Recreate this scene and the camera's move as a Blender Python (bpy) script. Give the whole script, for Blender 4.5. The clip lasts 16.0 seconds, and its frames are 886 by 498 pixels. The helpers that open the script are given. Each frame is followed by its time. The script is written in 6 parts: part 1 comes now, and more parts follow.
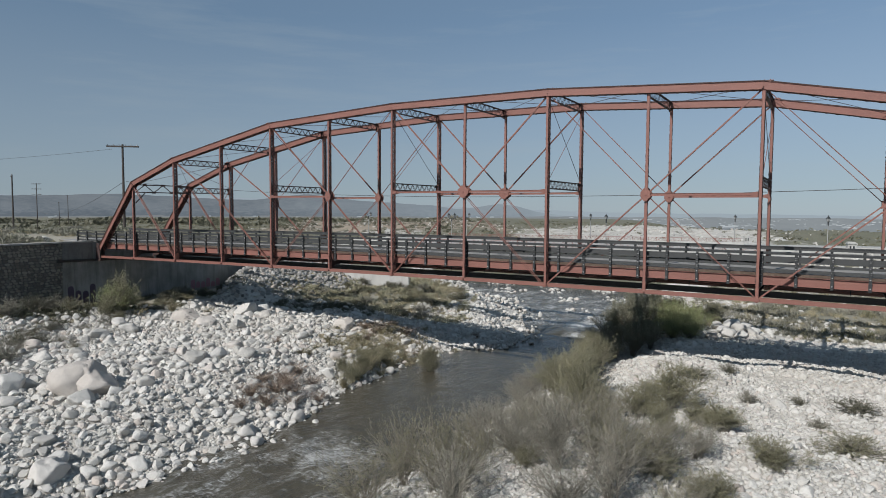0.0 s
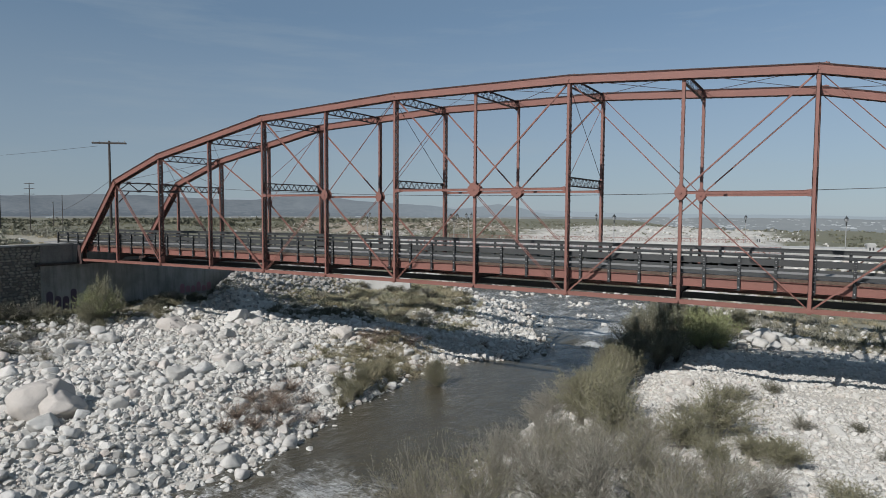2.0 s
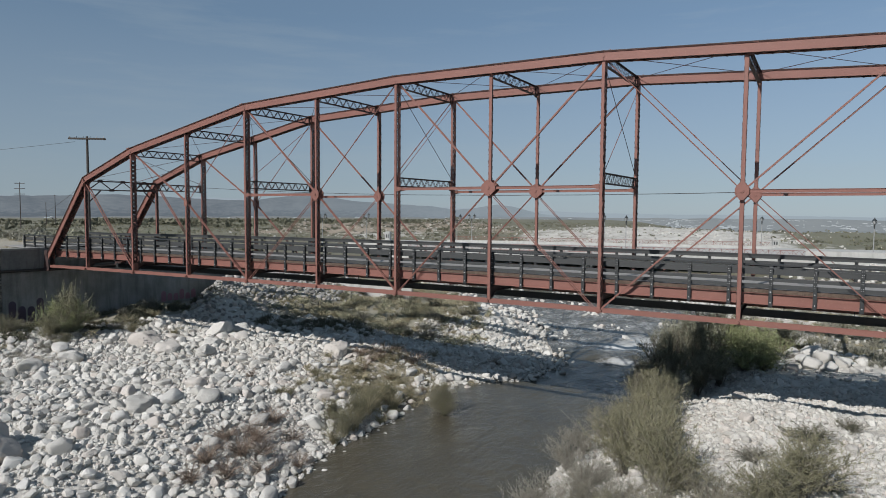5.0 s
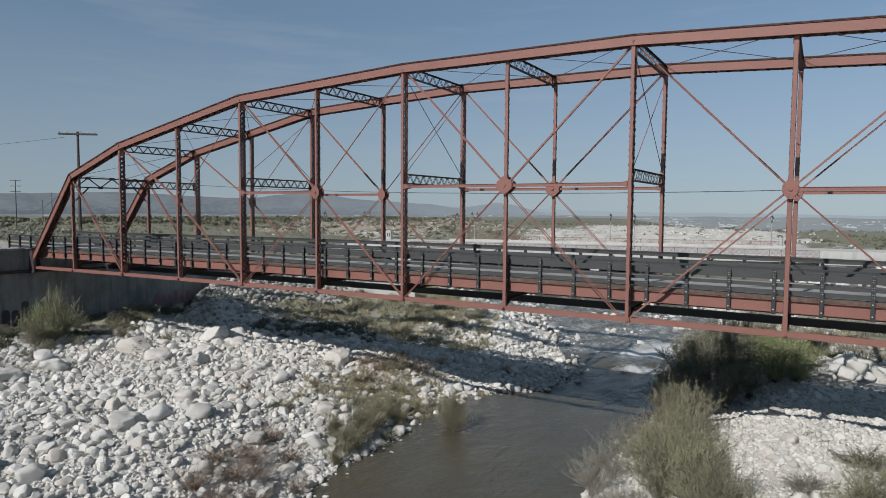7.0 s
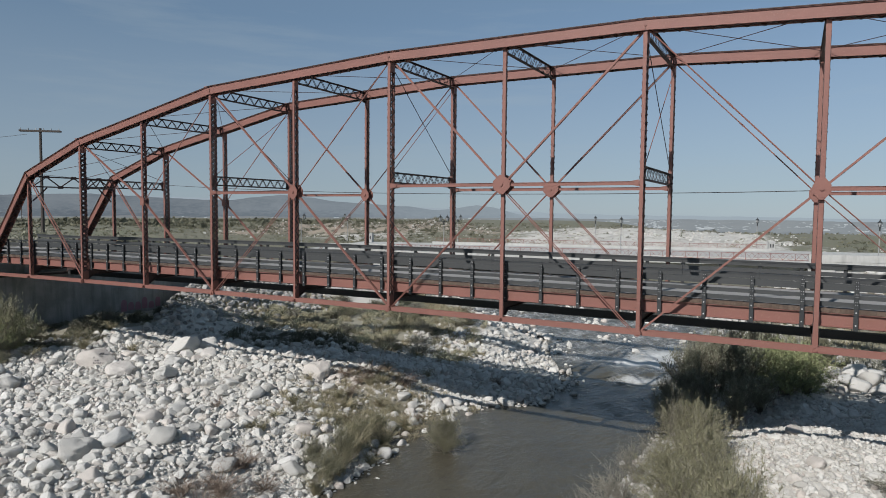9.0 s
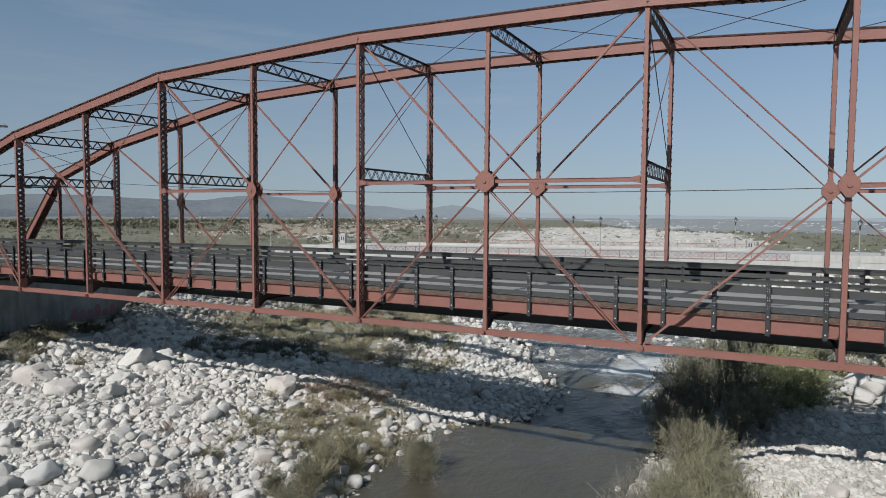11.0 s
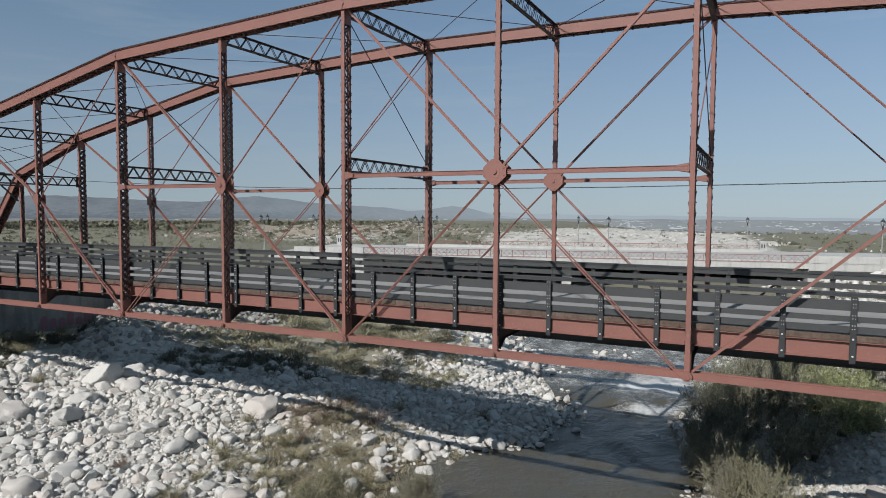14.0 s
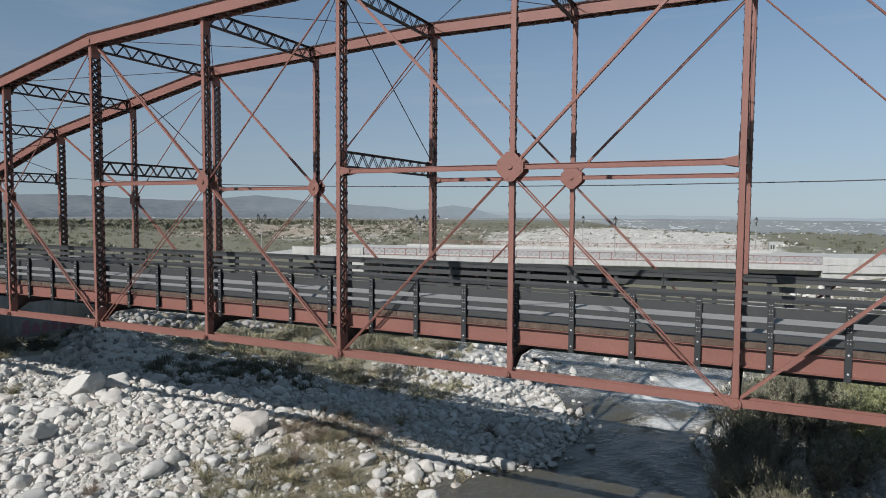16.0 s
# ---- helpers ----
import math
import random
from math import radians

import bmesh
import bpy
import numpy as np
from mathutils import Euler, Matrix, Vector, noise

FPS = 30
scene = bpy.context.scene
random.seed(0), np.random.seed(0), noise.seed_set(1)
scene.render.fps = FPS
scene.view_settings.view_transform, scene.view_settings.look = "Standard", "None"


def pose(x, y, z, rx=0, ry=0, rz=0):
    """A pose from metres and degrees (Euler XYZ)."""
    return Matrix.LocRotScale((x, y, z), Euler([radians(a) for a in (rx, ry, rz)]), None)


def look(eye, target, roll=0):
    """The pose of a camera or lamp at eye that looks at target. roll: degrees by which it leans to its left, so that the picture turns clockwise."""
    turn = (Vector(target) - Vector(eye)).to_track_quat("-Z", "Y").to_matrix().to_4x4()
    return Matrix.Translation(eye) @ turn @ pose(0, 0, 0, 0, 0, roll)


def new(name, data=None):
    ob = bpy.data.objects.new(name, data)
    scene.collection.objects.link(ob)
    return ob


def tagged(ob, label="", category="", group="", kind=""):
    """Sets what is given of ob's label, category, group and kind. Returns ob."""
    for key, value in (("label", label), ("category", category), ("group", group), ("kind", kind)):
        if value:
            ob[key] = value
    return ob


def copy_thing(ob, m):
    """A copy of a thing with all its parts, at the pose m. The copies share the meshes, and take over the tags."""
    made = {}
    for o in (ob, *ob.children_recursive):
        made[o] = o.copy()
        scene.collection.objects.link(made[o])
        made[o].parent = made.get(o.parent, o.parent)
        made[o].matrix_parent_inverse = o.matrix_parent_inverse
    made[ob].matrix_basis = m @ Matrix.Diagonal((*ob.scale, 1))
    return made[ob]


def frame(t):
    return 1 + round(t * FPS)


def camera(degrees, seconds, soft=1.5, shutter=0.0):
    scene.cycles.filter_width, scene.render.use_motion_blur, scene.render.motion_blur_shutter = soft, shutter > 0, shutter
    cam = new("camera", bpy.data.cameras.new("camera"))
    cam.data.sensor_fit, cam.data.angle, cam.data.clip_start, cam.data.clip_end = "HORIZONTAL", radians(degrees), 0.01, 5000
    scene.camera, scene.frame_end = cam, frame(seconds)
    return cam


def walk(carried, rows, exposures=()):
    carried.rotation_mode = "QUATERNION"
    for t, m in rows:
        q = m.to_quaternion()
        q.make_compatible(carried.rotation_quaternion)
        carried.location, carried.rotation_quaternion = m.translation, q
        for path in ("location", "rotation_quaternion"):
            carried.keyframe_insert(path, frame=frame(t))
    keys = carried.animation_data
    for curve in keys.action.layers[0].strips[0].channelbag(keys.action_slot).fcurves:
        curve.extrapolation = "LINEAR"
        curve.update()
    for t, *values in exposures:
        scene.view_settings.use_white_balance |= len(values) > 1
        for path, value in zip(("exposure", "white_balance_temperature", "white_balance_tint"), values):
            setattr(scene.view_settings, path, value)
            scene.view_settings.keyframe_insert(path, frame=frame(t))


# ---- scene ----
cam = camera(68.76, 16.0, 0.9)
PATH = [
    (0.0, 55.705, -34.175, 10.136, 30.531, -3.578, -0.323),
    (0.5, 55.119, -33.457, 10.126, 30.496, -3.586, -0.326),
    (1.0, 54.544, -32.754, 10.128, 30.472, -3.604, -0.340),
    (1.5, 53.963, -32.046, 10.114, 30.428, -3.591, -0.344),
    (2.0, 53.403, -31.299, 10.108, 30.410, -3.560, -0.334),
    (2.5, 52.863, -30.501, 10.118, 30.391, -3.550, -0.325),
    (3.0, 52.331, -29.702, 10.129, 30.393, -3.540, -0.326),
    (3.5, 51.795, -28.953, 10.122, 30.375, -3.509, -0.346),
    (4.0, 51.297, -28.266, 10.124, 30.373, -3.476, -0.353),
    (6.5, 49.092, -25.651, 10.193, 30.303, -3.649, -0.413),
    (7.0, 48.676, -25.212, 10.200, 30.306, -3.688, -0.424),
    (7.5, 48.272, -24.788, 10.187, 30.292, -3.642, -0.445),
    (8.0, 47.866, -24.326, 10.179, 30.288, -3.597, -0.467),
    (8.5, 47.447, -23.818, 10.165, 30.063, -3.542, -0.498),
    (9.0, 47.032, -23.261, 10.150, 28.538, -3.457, -0.519),
    (11.5, 45.361, -20.218, 10.158, 26.291, -3.462, -0.393),
    (12.0, 45.070, -19.645, 10.099, 26.259, -3.472, -0.371),
    (12.5, 44.782, -19.065, 10.017, 26.237, -3.472, -0.368),
    (13.0, 44.496, -18.477, 10.024, 26.230, -3.442, -0.344),
    (13.5, 44.218, -17.922, 10.029, 26.312, -3.411, -0.332),
    (14.0, 43.930, -17.373, 10.038, 26.375, -3.369, -0.298),
    (14.5, 43.640, -16.831, 10.040, 26.366, -3.376, -0.307),
    (15.0, 43.356, -16.321, 10.051, 26.372, -3.404, -0.313),
    (15.5, 43.065, -15.849, 10.053, 26.398, -3.412, -0.350),
    (16.0, 42.756, -15.430, 10.055, 26.414, -3.429, -0.386),
]
walk(cam, [(t, pose(x, y, z, 90 + pitch, roll, yaw)) for t, x, y, z, yaw, pitch, roll in PATH], [(0.0, -0.15), (4.0, -0.14), (9.0, -0.09), (16.0, -0.01)])
# ---- light: clear winter sun from behind the camera, pale blue sky ----
SUN_TO = Vector((-0.22, -1.0, 0.77)).normalized()  # towards the sun
world = bpy.data.worlds.new("sky")
scene.world = world
world.use_nodes = True
wn, wl = world.node_tree.nodes, world.node_tree.links
sky = wn.new("ShaderNodeTexSky")
sky.sky_type = 'NISHITA'
sky.sun_disc = False
sky.sun_elevation = math.asin(SUN_TO.z)
sky.sun_rotation = math.atan2(SUN_TO.x, SUN_TO.y)
sky.altitude = 2000
sky.air_density, sky.dust_density, sky.ozone_density = 1.0, 0.1, 3.0
tone = wn.new("ShaderNodeHueSaturation")
tone.inputs["Saturation"].default_value = 0.86
wl.new(sky.outputs[0], tone.inputs["Color"])
cool = wn.new("ShaderNodeMix")
cool.data_type, cool.blend_type = 'RGBA', 'MULTIPLY'
cool.inputs[0].default_value = 1.0
cool.inputs[7].default_value = (0.90, 0.99, 1.08, 1)
wl.new(tone.outputs[0], cool.inputs[6])
veil = wn.new("ShaderNodeMix")
veil.data_type = 'RGBA'
veil.inputs[0].default_value = 0.5
veil.inputs[7].default_value = (2.7, 4.25, 5.75, 1)
wl.new(cool.outputs[2], veil.inputs[6])
# thin wisps of high cloud
spot = wn.new("ShaderNodeTexCoord")
stretch_ = wn.new("ShaderNodeMapping")
stretch_.inputs["Scale"].default_value = (1.6, 1.6, 14.0)
stretch_.inputs["Rotation"].default_value = (0.1, 0.06, 0)
wl.new(spot.outputs["Generated"], stretch_.inputs[0])
wisp = wn.new("ShaderNodeTexNoise")
wisp.inputs["Scale"].default_value, wisp.inputs["Detail"].default_value, wisp.inputs["Roughness"].default_value = 1.7, 7.0, 0.62
wl.new(stretch_.outputs[0], wisp.inputs["Vector"])
thin = wn.new("ShaderNodeMapRange")
for key, val in (("From Min", 0.5), ("From Max", 0.8), ("To Min", 0.0), ("To Max", 0.34)):
    thin.inputs[key].default_value = val
wl.new(wisp.outputs[0], thin.inputs["Value"])
cloud = wn.new("ShaderNodeMix")
cloud.data_type = 'RGBA'
cloud.inputs[7].default_value = (5.0, 6.0, 6.7, 1)
wl.new(thin.outputs[0], cloud.inputs[0])
wl.new(veil.outputs[2], cloud.inputs[6])
# grey haze low over the plain
part_ = wn.new("ShaderNodeSeparateXYZ")
wl.new(spot.outputs["Generated"], part_.inputs[0])
low_ = wn.new("ShaderNodeMapRange")
for key, val in (("From Min", -0.02), ("From Max", 0.27), ("To Min", 0.78), ("To Max", 0.0)):
    low_.inputs[key].default_value = val
wl.new(part_.outputs["Z"], low_.inputs["Value"])
murk = wn.new("ShaderNodeMix")
murk.data_type = 'RGBA'
murk.inputs[7].default_value = (4.5, 5.4, 6.08, 1)
wl.new(low_.outputs[0], murk.inputs[0])
wl.new(cloud.outputs[2], murk.inputs[6])
side_ = wn.new("ShaderNodeMapRange")
for key, val in (("From Min", -0.95), ("From Max", 0.15), ("To Min", 0.84), ("To Max", 1.07)):
    side_.inputs[key].default_value = val
wl.new(part_.outputs["X"], side_.inputs["Value"])
drift = wn.new("ShaderNodeVectorMath")
drift.operation = 'SCALE'
wl.new(murk.outputs[2], drift.inputs[0])
wl.new(side_.outputs[0], drift.inputs["Scale"])
# deeper blue towards the zenith
high_ = wn.new("ShaderNodeMapRange")
for key, val in (("From Min", 0.3), ("From Max", 0.85), ("To Min", 1.0), ("To Max", 0.62)):
    high_.inputs[key].default_value = val
wl.new(part_.outputs["Z"], high_.inputs["Value"])
deep = wn.new("ShaderNodeVectorMath")
deep.operation = 'SCALE'
wl.new(drift.outputs[0], deep.inputs[0])
wl.new(high_.outputs[0], deep.inputs["Scale"])
wl.new(deep.outputs[0], wn["Background"].inputs[0])
wn["Background"].inputs[1].default_value = 0.083
sun = new("sun", bpy.data.lights.new("sun", 'SUN'))
sun.data.energy, sun.data.angle, sun.data.color = 4.95, radians(0.5), (1.0, 0.975, 0.95)
sun.matrix_world = look(SUN_TO * 100, (0, 0, 0))

# ---- materials ----
def material(name, build):
    m = bpy.data.materials.new(name)
    m.use_nodes = True
    nt = m.node_tree
    nt.nodes.clear()
    out = nt.nodes.new("ShaderNodeOutputMaterial")
    sh = nt.nodes.new("ShaderNodeBsdfPrincipled")
    nt.links.new(sh.outputs[0], out.inputs[0])
    build(nt, sh)
    return m


class Nodes:
    """Short-hand for wiring a node tree."""

    def __init__(self, nt, sh):
        self.nt, self.sh = nt, sh
        self.pos = nt.nodes.new("ShaderNodeNewGeometry").outputs["Position"]

    def link(self, a, b):
        self.nt.links.new(a, b)

    def noise(self, scale, detail=4.0, rough=0.55, vec=None, stretch=None):
        n = self.nt.nodes.new("ShaderNodeTexNoise")
        n.inputs["Scale"].default_value, n.inputs["Detail"].default_value, n.inputs["Roughness"].default_value = scale, detail, rough
        v = vec or self.pos
        if stretch:
            mp = self.nt.nodes.new("ShaderNodeMapping")
            mp.inputs["Scale"].default_value = stretch
            self.link(v, mp.inputs[0])
            v = mp.outputs[0]
        self.link(v, n.inputs["Vector"])
        return n.outputs[0]

    def ramp(self, fac, *stops):
        r = self.nt.nodes.new("ShaderNodeValToRGB")
        e = r.color_ramp.elements
        while len(e) < len(stops):
            e.new(0.5)
        for el, (p, c) in zip(e, stops):
            el.position = p
            el.color = (*c, 1) if isinstance(c, tuple) else (c, c, c, 1)
        self.link(fac, r.inputs[0])
        return r.outputs[0]

    def mix(self, fac, a, b, how='MIX'):
        m = self.nt.nodes.new("ShaderNodeMix")
        m.data_type, m.blend_type = 'RGBA', how
        for sock, v in ((m.inputs[0], fac), (m.inputs[6], a), (m.inputs[7], b)):
            if isinstance(v, (int, float)):
                sock.default_value = v
            elif isinstance(v, tuple):
                sock.default_value = (*v, 1)
            else:
                self.link(v, sock)
        return m.outputs[2]

    def math(self, op, a, b=0.0, c=0.0):
        m = self.nt.nodes.new("ShaderNodeMath")
        m.operation = op
        for sock, v in zip(m.inputs, (a, b, c)):
            if isinstance(v, (int, float)):
                sock.default_value = v
            else:
                self.link(v, sock)
        return m.outputs[0]

    def rand(self):
        return self.nt.nodes.new("ShaderNodeObjectInfo").outputs["Random"]

    def island(self):
        return self.nt.nodes.new("ShaderNodeNewGeometry").outputs["Random Per Island"]

    def attr(self, name):
        a = self.nt.nodes.new("ShaderNodeAttribute")
        a.attribute_name = name
        return a.outputs["Fac"]

    def colour(self, c):
        if isinstance(c, tuple):
            self.sh.inputs["Base Color"].default_value = (*c, 1)
        else:
            self.link(c, self.sh.inputs["Base Color"])

    def rough(self, r):
        if isinstance(r, (int, float)):
            self.sh.inputs["Roughness"].default_value = r
        else:
            self.link(r, self.sh.inputs["Roughness"])

    def bump(self, h, strength=0.3, dist=0.02):
        b = self.nt.nodes.new("ShaderNodeBump")
        b.inputs["Strength"].default_value, b.inputs["Distance"].default_value = strength, dist
        self.link(h, b.inputs["Height"])
        self.link(b.outputs[0], self.sh.inputs["Normal"])


def paint(base, worn, rough=0.55, dirt=0.5):
    def build(nt, sh):
        n = Nodes(nt, sh)
        big = n.noise(0.9, 5)
        fine = n.noise(14.0, 4)
        c = n.mix(n.ramp(big, (0.3, 0.0), (0.75, 1.0)), base, tuple(v * 0.82 for v in base))
        c = n.mix(n.math('MULTIPLY', n.ramp(fine, (0.55, 0.0), (0.72, 1.0)), dirt), c, worn)
        streak = n.noise(3.0, 4, 0.6, stretch=(4.0, 4.0, 0.35))
        c = n.mix(n.math('MULTIPLY', n.ramp(streak, (0.5, 0.0), (0.8, 1.0)), 0.35 * dirt), c, tuple(v * 0.55 for v in worn))
        n.colour(c)
        n.rough(n.ramp(fine, (0.3, rough - 0.1), (0.8, rough + 0.15)))
        n.bump(fine, 0.12, 0.004)
    return build


RED = material("oxide red paint", paint((0.218, 0.094, 0.073), (0.285, 0.165, 0.135), 0.6, 0.4))
# darker copy of the red paint, with shade put into its colour
RED_SHADED = material("umber brown steel", paint((0.055, 0.032, 0.029), (0.11, 0.06, 0.048), 0.65))
BLACK = material("black steel paint", paint((0.026, 0.028, 0.029), (0.048, 0.048, 0.046), 0.55))
GREY_RAIL = material("charcoal rail planks", paint((0.044, 0.046, 0.046), (0.068, 0.068, 0.066), 0.6))
BOLT = material("galvanised bolt", paint((0.5, 0.5, 0.5), (0.4, 0.4, 0.4), 0.4))


def timber_build(nt, sh):
    n = Nodes(nt, sh)
    grain = n.noise(5.0, 6, 0.65, stretch=(0.6, 6.0, 9.0))
    blot = n.noise(0.8, 4)
    c = n.ramp(grain, (0.25, (0.045, 0.028, 0.02)), (0.55, (0.10, 0.066, 0.046)), (0.85, (0.17, 0.12, 0.088)))
    c = n.mix(n.math('MULTIPLY', blot, 0.6), c, (0.10, 0.08, 0.06))
    n.colour(c), n.rough(0.85), n.bump(grain, 0.5, 0.01)


TIMBER = material("weathered creosoted timber", timber_build)


def ends_build(nt, sh):
    n = Nodes(nt, sh)
    grain, blot = n.noise(16.0, 6, 0.7), n.noise(1.1, 4)
    c = n.ramp(n.island(), (0.0, (0.07, 0.044, 0.031)), (0.8, (0.092, 0.059, 0.041)), (1.0, (0.118, 0.08, 0.058)))
    c = n.mix(n.ramp(grain, (0.4, 0.0), (0.7, 0.6)), c, (0.15, 0.122, 0.10))
    c = n.mix(n.math('MULTIPLY', n.ramp(blot, (0.45, 0.0), (0.65, 1.0)), 0.5), c, (0.06, 0.04, 0.03))
    n.colour(c), n.rough(0.9), n.bump(grain, 0.5, 0.01)


TIMBER_ENDS = material("rough weathered board ends", ends_build)


def asphalt_build(nt, sh):
    n = Nodes(nt, sh)
    grit, patch, lane = n.noise(90.0, 3), n.noise(0.35, 4), n.noise(0.8, 3, 0.5, stretch=(0.08, 2.2, 1.0))
    c = n.mix(patch, (0.235, 0.232, 0.225), (0.29, 0.285, 0.275))
    c = n.mix(n.math('MULTIPLY', grit, 0.45), c, (0.31, 0.305, 0.295))
    c = n.mix(n.math('MULTIPLY', n.ramp(lane, (0.4, 0.0), (0.7, 1.0)), 0.35), c, (0.17, 0.168, 0.165))
    n.colour(c), n.rough(0.9), n.bump(grit, 0.4, 0.006)


ASPHALT = material("grey weathered asphalt", asphalt_build)


def concrete(base, stain, amount=0.6):
    def build(nt, sh):
        n = Nodes(nt, sh)
        a, b = n.noise(0.45, 6, 0.6), n.noise(9.0, 5)
        run = n.noise(1.3, 5, 0.6, stretch=(1.6, 1.6, 0.22))
        c = n.mix(n.math('MULTIPLY', n.ramp(a, (0.35, 0.0), (0.7, 1.0)), amount), base, stain)
        c = n.mix(n.math('MULTIPLY', n.ramp(run, (0.45, 0.0), (0.75, 1.0)), amount), c, tuple(v * 0.7 for v in stain))
        c = n.mix(n.math('MULTIPLY', b, 0.2), c, (0.5, 0.49, 0.46))
        n.colour(c), n.rough(0.9), n.bump(b, 0.35, 0.012)
    return build


CONCRETE = material("stained old concrete", concrete((0.27, 0.265, 0.25), (0.105, 0.10, 0.09), 0.85))
WHITE_CONCRETE = material("pale new concrete", concrete((0.46, 0.455, 0.435), (0.33, 0.325, 0.305), 0.6))
# darker copy for the parapet block: stains plus its face's shade, both in colour
SHADED_CONCRETE = material("blackened old concrete", concrete((0.15, 0.147, 0.138), (0.055, 0.053, 0.047), 0.9))
MORTAR = material("dark mortar", concrete((0.07, 0.065, 0.057), (0.04, 0.037, 0.032)))


def rock(lo, mid, hi, tint=(0.40, 0.31, 0.25), per_object=True):
    def build(nt, sh):
        n = Nodes(nt, sh)
        r = n.rand() if per_object else n.island()
        tone_ = n.ramp(r, (0.0, lo), (0.45, mid), (1.0, hi))
        speck, veins = n.noise(38.0, 4, 0.7), n.noise(3.2, 6, 0.6)
        c = n.mix(n.math('MULTIPLY', n.ramp(r, (0.80, 0.0), (0.97, 1.0)), 0.55), tone_, tint)
        c = n.mix(n.math('MULTIPLY', n.ramp(veins, (0.35, 0.0), (0.8, 1.0)), 0.4), c, tuple(v * 0.72 for v in mid))
        c = n.mix(n.math('MULTIPLY', n.ramp(speck, (0.52, 0.0), (0.7, 1.0)), 0.35), c, tuple(v * 0.45 for v in mid))
        n.colour(c), n.rough(0.9), n.bump(n.math('ADD', veins, n.math('MULTIPLY', speck, 0.45)), 0.8, 0.06)
    return build


BOULDER = material("pale granite boulder", rock((0.44, 0.423, 0.39), (0.55, 0.534, 0.50), (0.63, 0.615, 0.58)))
TAN_ROCK = material("tan granite boulder", rock((0.44, 0.405, 0.365), (0.47, 0.435, 0.395), (0.50, 0.46, 0.42), (0.46, 0.42, 0.38)))
COBBLE = material("pale granite cobbles", rock((0.41, 0.392, 0.358), (0.57, 0.552, 0.512), (0.68, 0.66, 0.62), per_object=False))
# darker than the cobbles: part of the bridge's shade is in this grey
RIPRAP = material("grey riprap rock", rock((0.18, 0.176, 0.165), (0.29, 0.283, 0.268), (0.46, 0.448, 0.425), per_object=False))
MASONRY = material("dark fieldstone", rock((0.11, 0.10, 0.085), (0.20, 0.185, 0.155), (0.32, 0.30, 0.255), (0.2, 0.15, 0.11)))
MASONRY_REST = material("dark fieldstone courses", rock((0.11, 0.10, 0.085), (0.20, 0.185, 0.155), (0.32, 0.30, 0.255), (0.2, 0.15, 0.11), per_object=False))


def ground_build(nt, sh):
    n = Nodes(nt, sh)
    scrub, pale = n.attr("scrub"), n.attr("pale")
    a, b, c_ = n.noise(0.16, 6, 0.6), n.noise(2.2, 6, 0.65), n.noise(17.0, 5, 0.7)
    far = n.noise(0.022, 7, 0.62)
    fleck = n.noise(0.35, 5, 0.7)
    sand = n.mix(b, (0.53, 0.50, 0.455), (0.63, 0.60, 0.55))
    grit = n.noise(30.0, 6, 0.75)
    sand = n.mix(n.math('MULTIPLY', n.ramp(c_, (0.42, 0.0), (0.66, 1.0)), 0.35), sand, (0.43, 0.41, 0.37))
    sand = n.mix(n.math('MULTIPLY', n.ramp(grit, (0.5, 0.0), (0.62, 1.0)), 0.3), sand, (0.30, 0.285, 0.255))
    soil = n.mix(n.attr("plain"), (0.44, 0.405, 0.335), (0.15, 0.15, 0.105))
    soil = n.mix(0.35, soil, n.mix(n.ramp(a, (0.35, 0.0), (0.68, 1.0)), (0.15, 0.14, 0.098), (0.26, 0.235, 0.185)))
    soil = n.mix(n.ramp(far, (0.42, 0.0), (0.62, 1.0)), soil, (0.14, 0.146, 0.095))
    soil = n.mix(n.math('MULTIPLY', n.ramp(b, (0.5, 0.0), (0.75, 1.0)), 0.5), soil, (0.13, 0.12, 0.083))
    soil = n.mix(n.math('MULTIPLY', n.ramp(fleck, (0.45, 0.0), (0.62, 1.0)), n.attr("plain")), soil, (0.165, 0.155, 0.112))
    edge = n.math('ADD', scrub, n.math('MULTIPLY', n.math('SUBTRACT', a, 0.5), 0.9))
    c = n.mix(n.ramp(edge, (0.4, 0.0), (0.6, 1.0)), sand, soil)
    earth = n.math('ADD', n.attr("bank"), n.math('MULTIPLY', n.math('SUBTRACT', fleck, 0.5), 1.6))
    c = n.mix(n.ramp(earth, (0.5, 0.0), (0.75, 1.0)), c, (0.31, 0.262, 0.205))
    scar = n.noise(0.07, 7, 0.66, stretch=(1.0, 0.6, 1.0))
    wash = n.math('ADD', n.math('ADD', pale, n.math('MULTIPLY', n.math('SUBTRACT', scar, 0.52), 1.5)), n.math('MULTIPLY', n.math('SUBTRACT', far, 0.5), 1.3))
    c = n.mix(n.ramp(wash, (0.42, 0.0), (0.62, 1.0)), c, n.mix(n.ramp(fleck, (0.3, 0.0), (0.55, 1.0)), (0.30, 0.28, 0.235), (0.53, 0.51, 0.47)))
    n.colour(c), n.rough(0.95), n.bump(n.math('ADD', c_, grit), 0.8, 0.05)


GROUND = material("sandy river bed and scrub soil", ground_build)


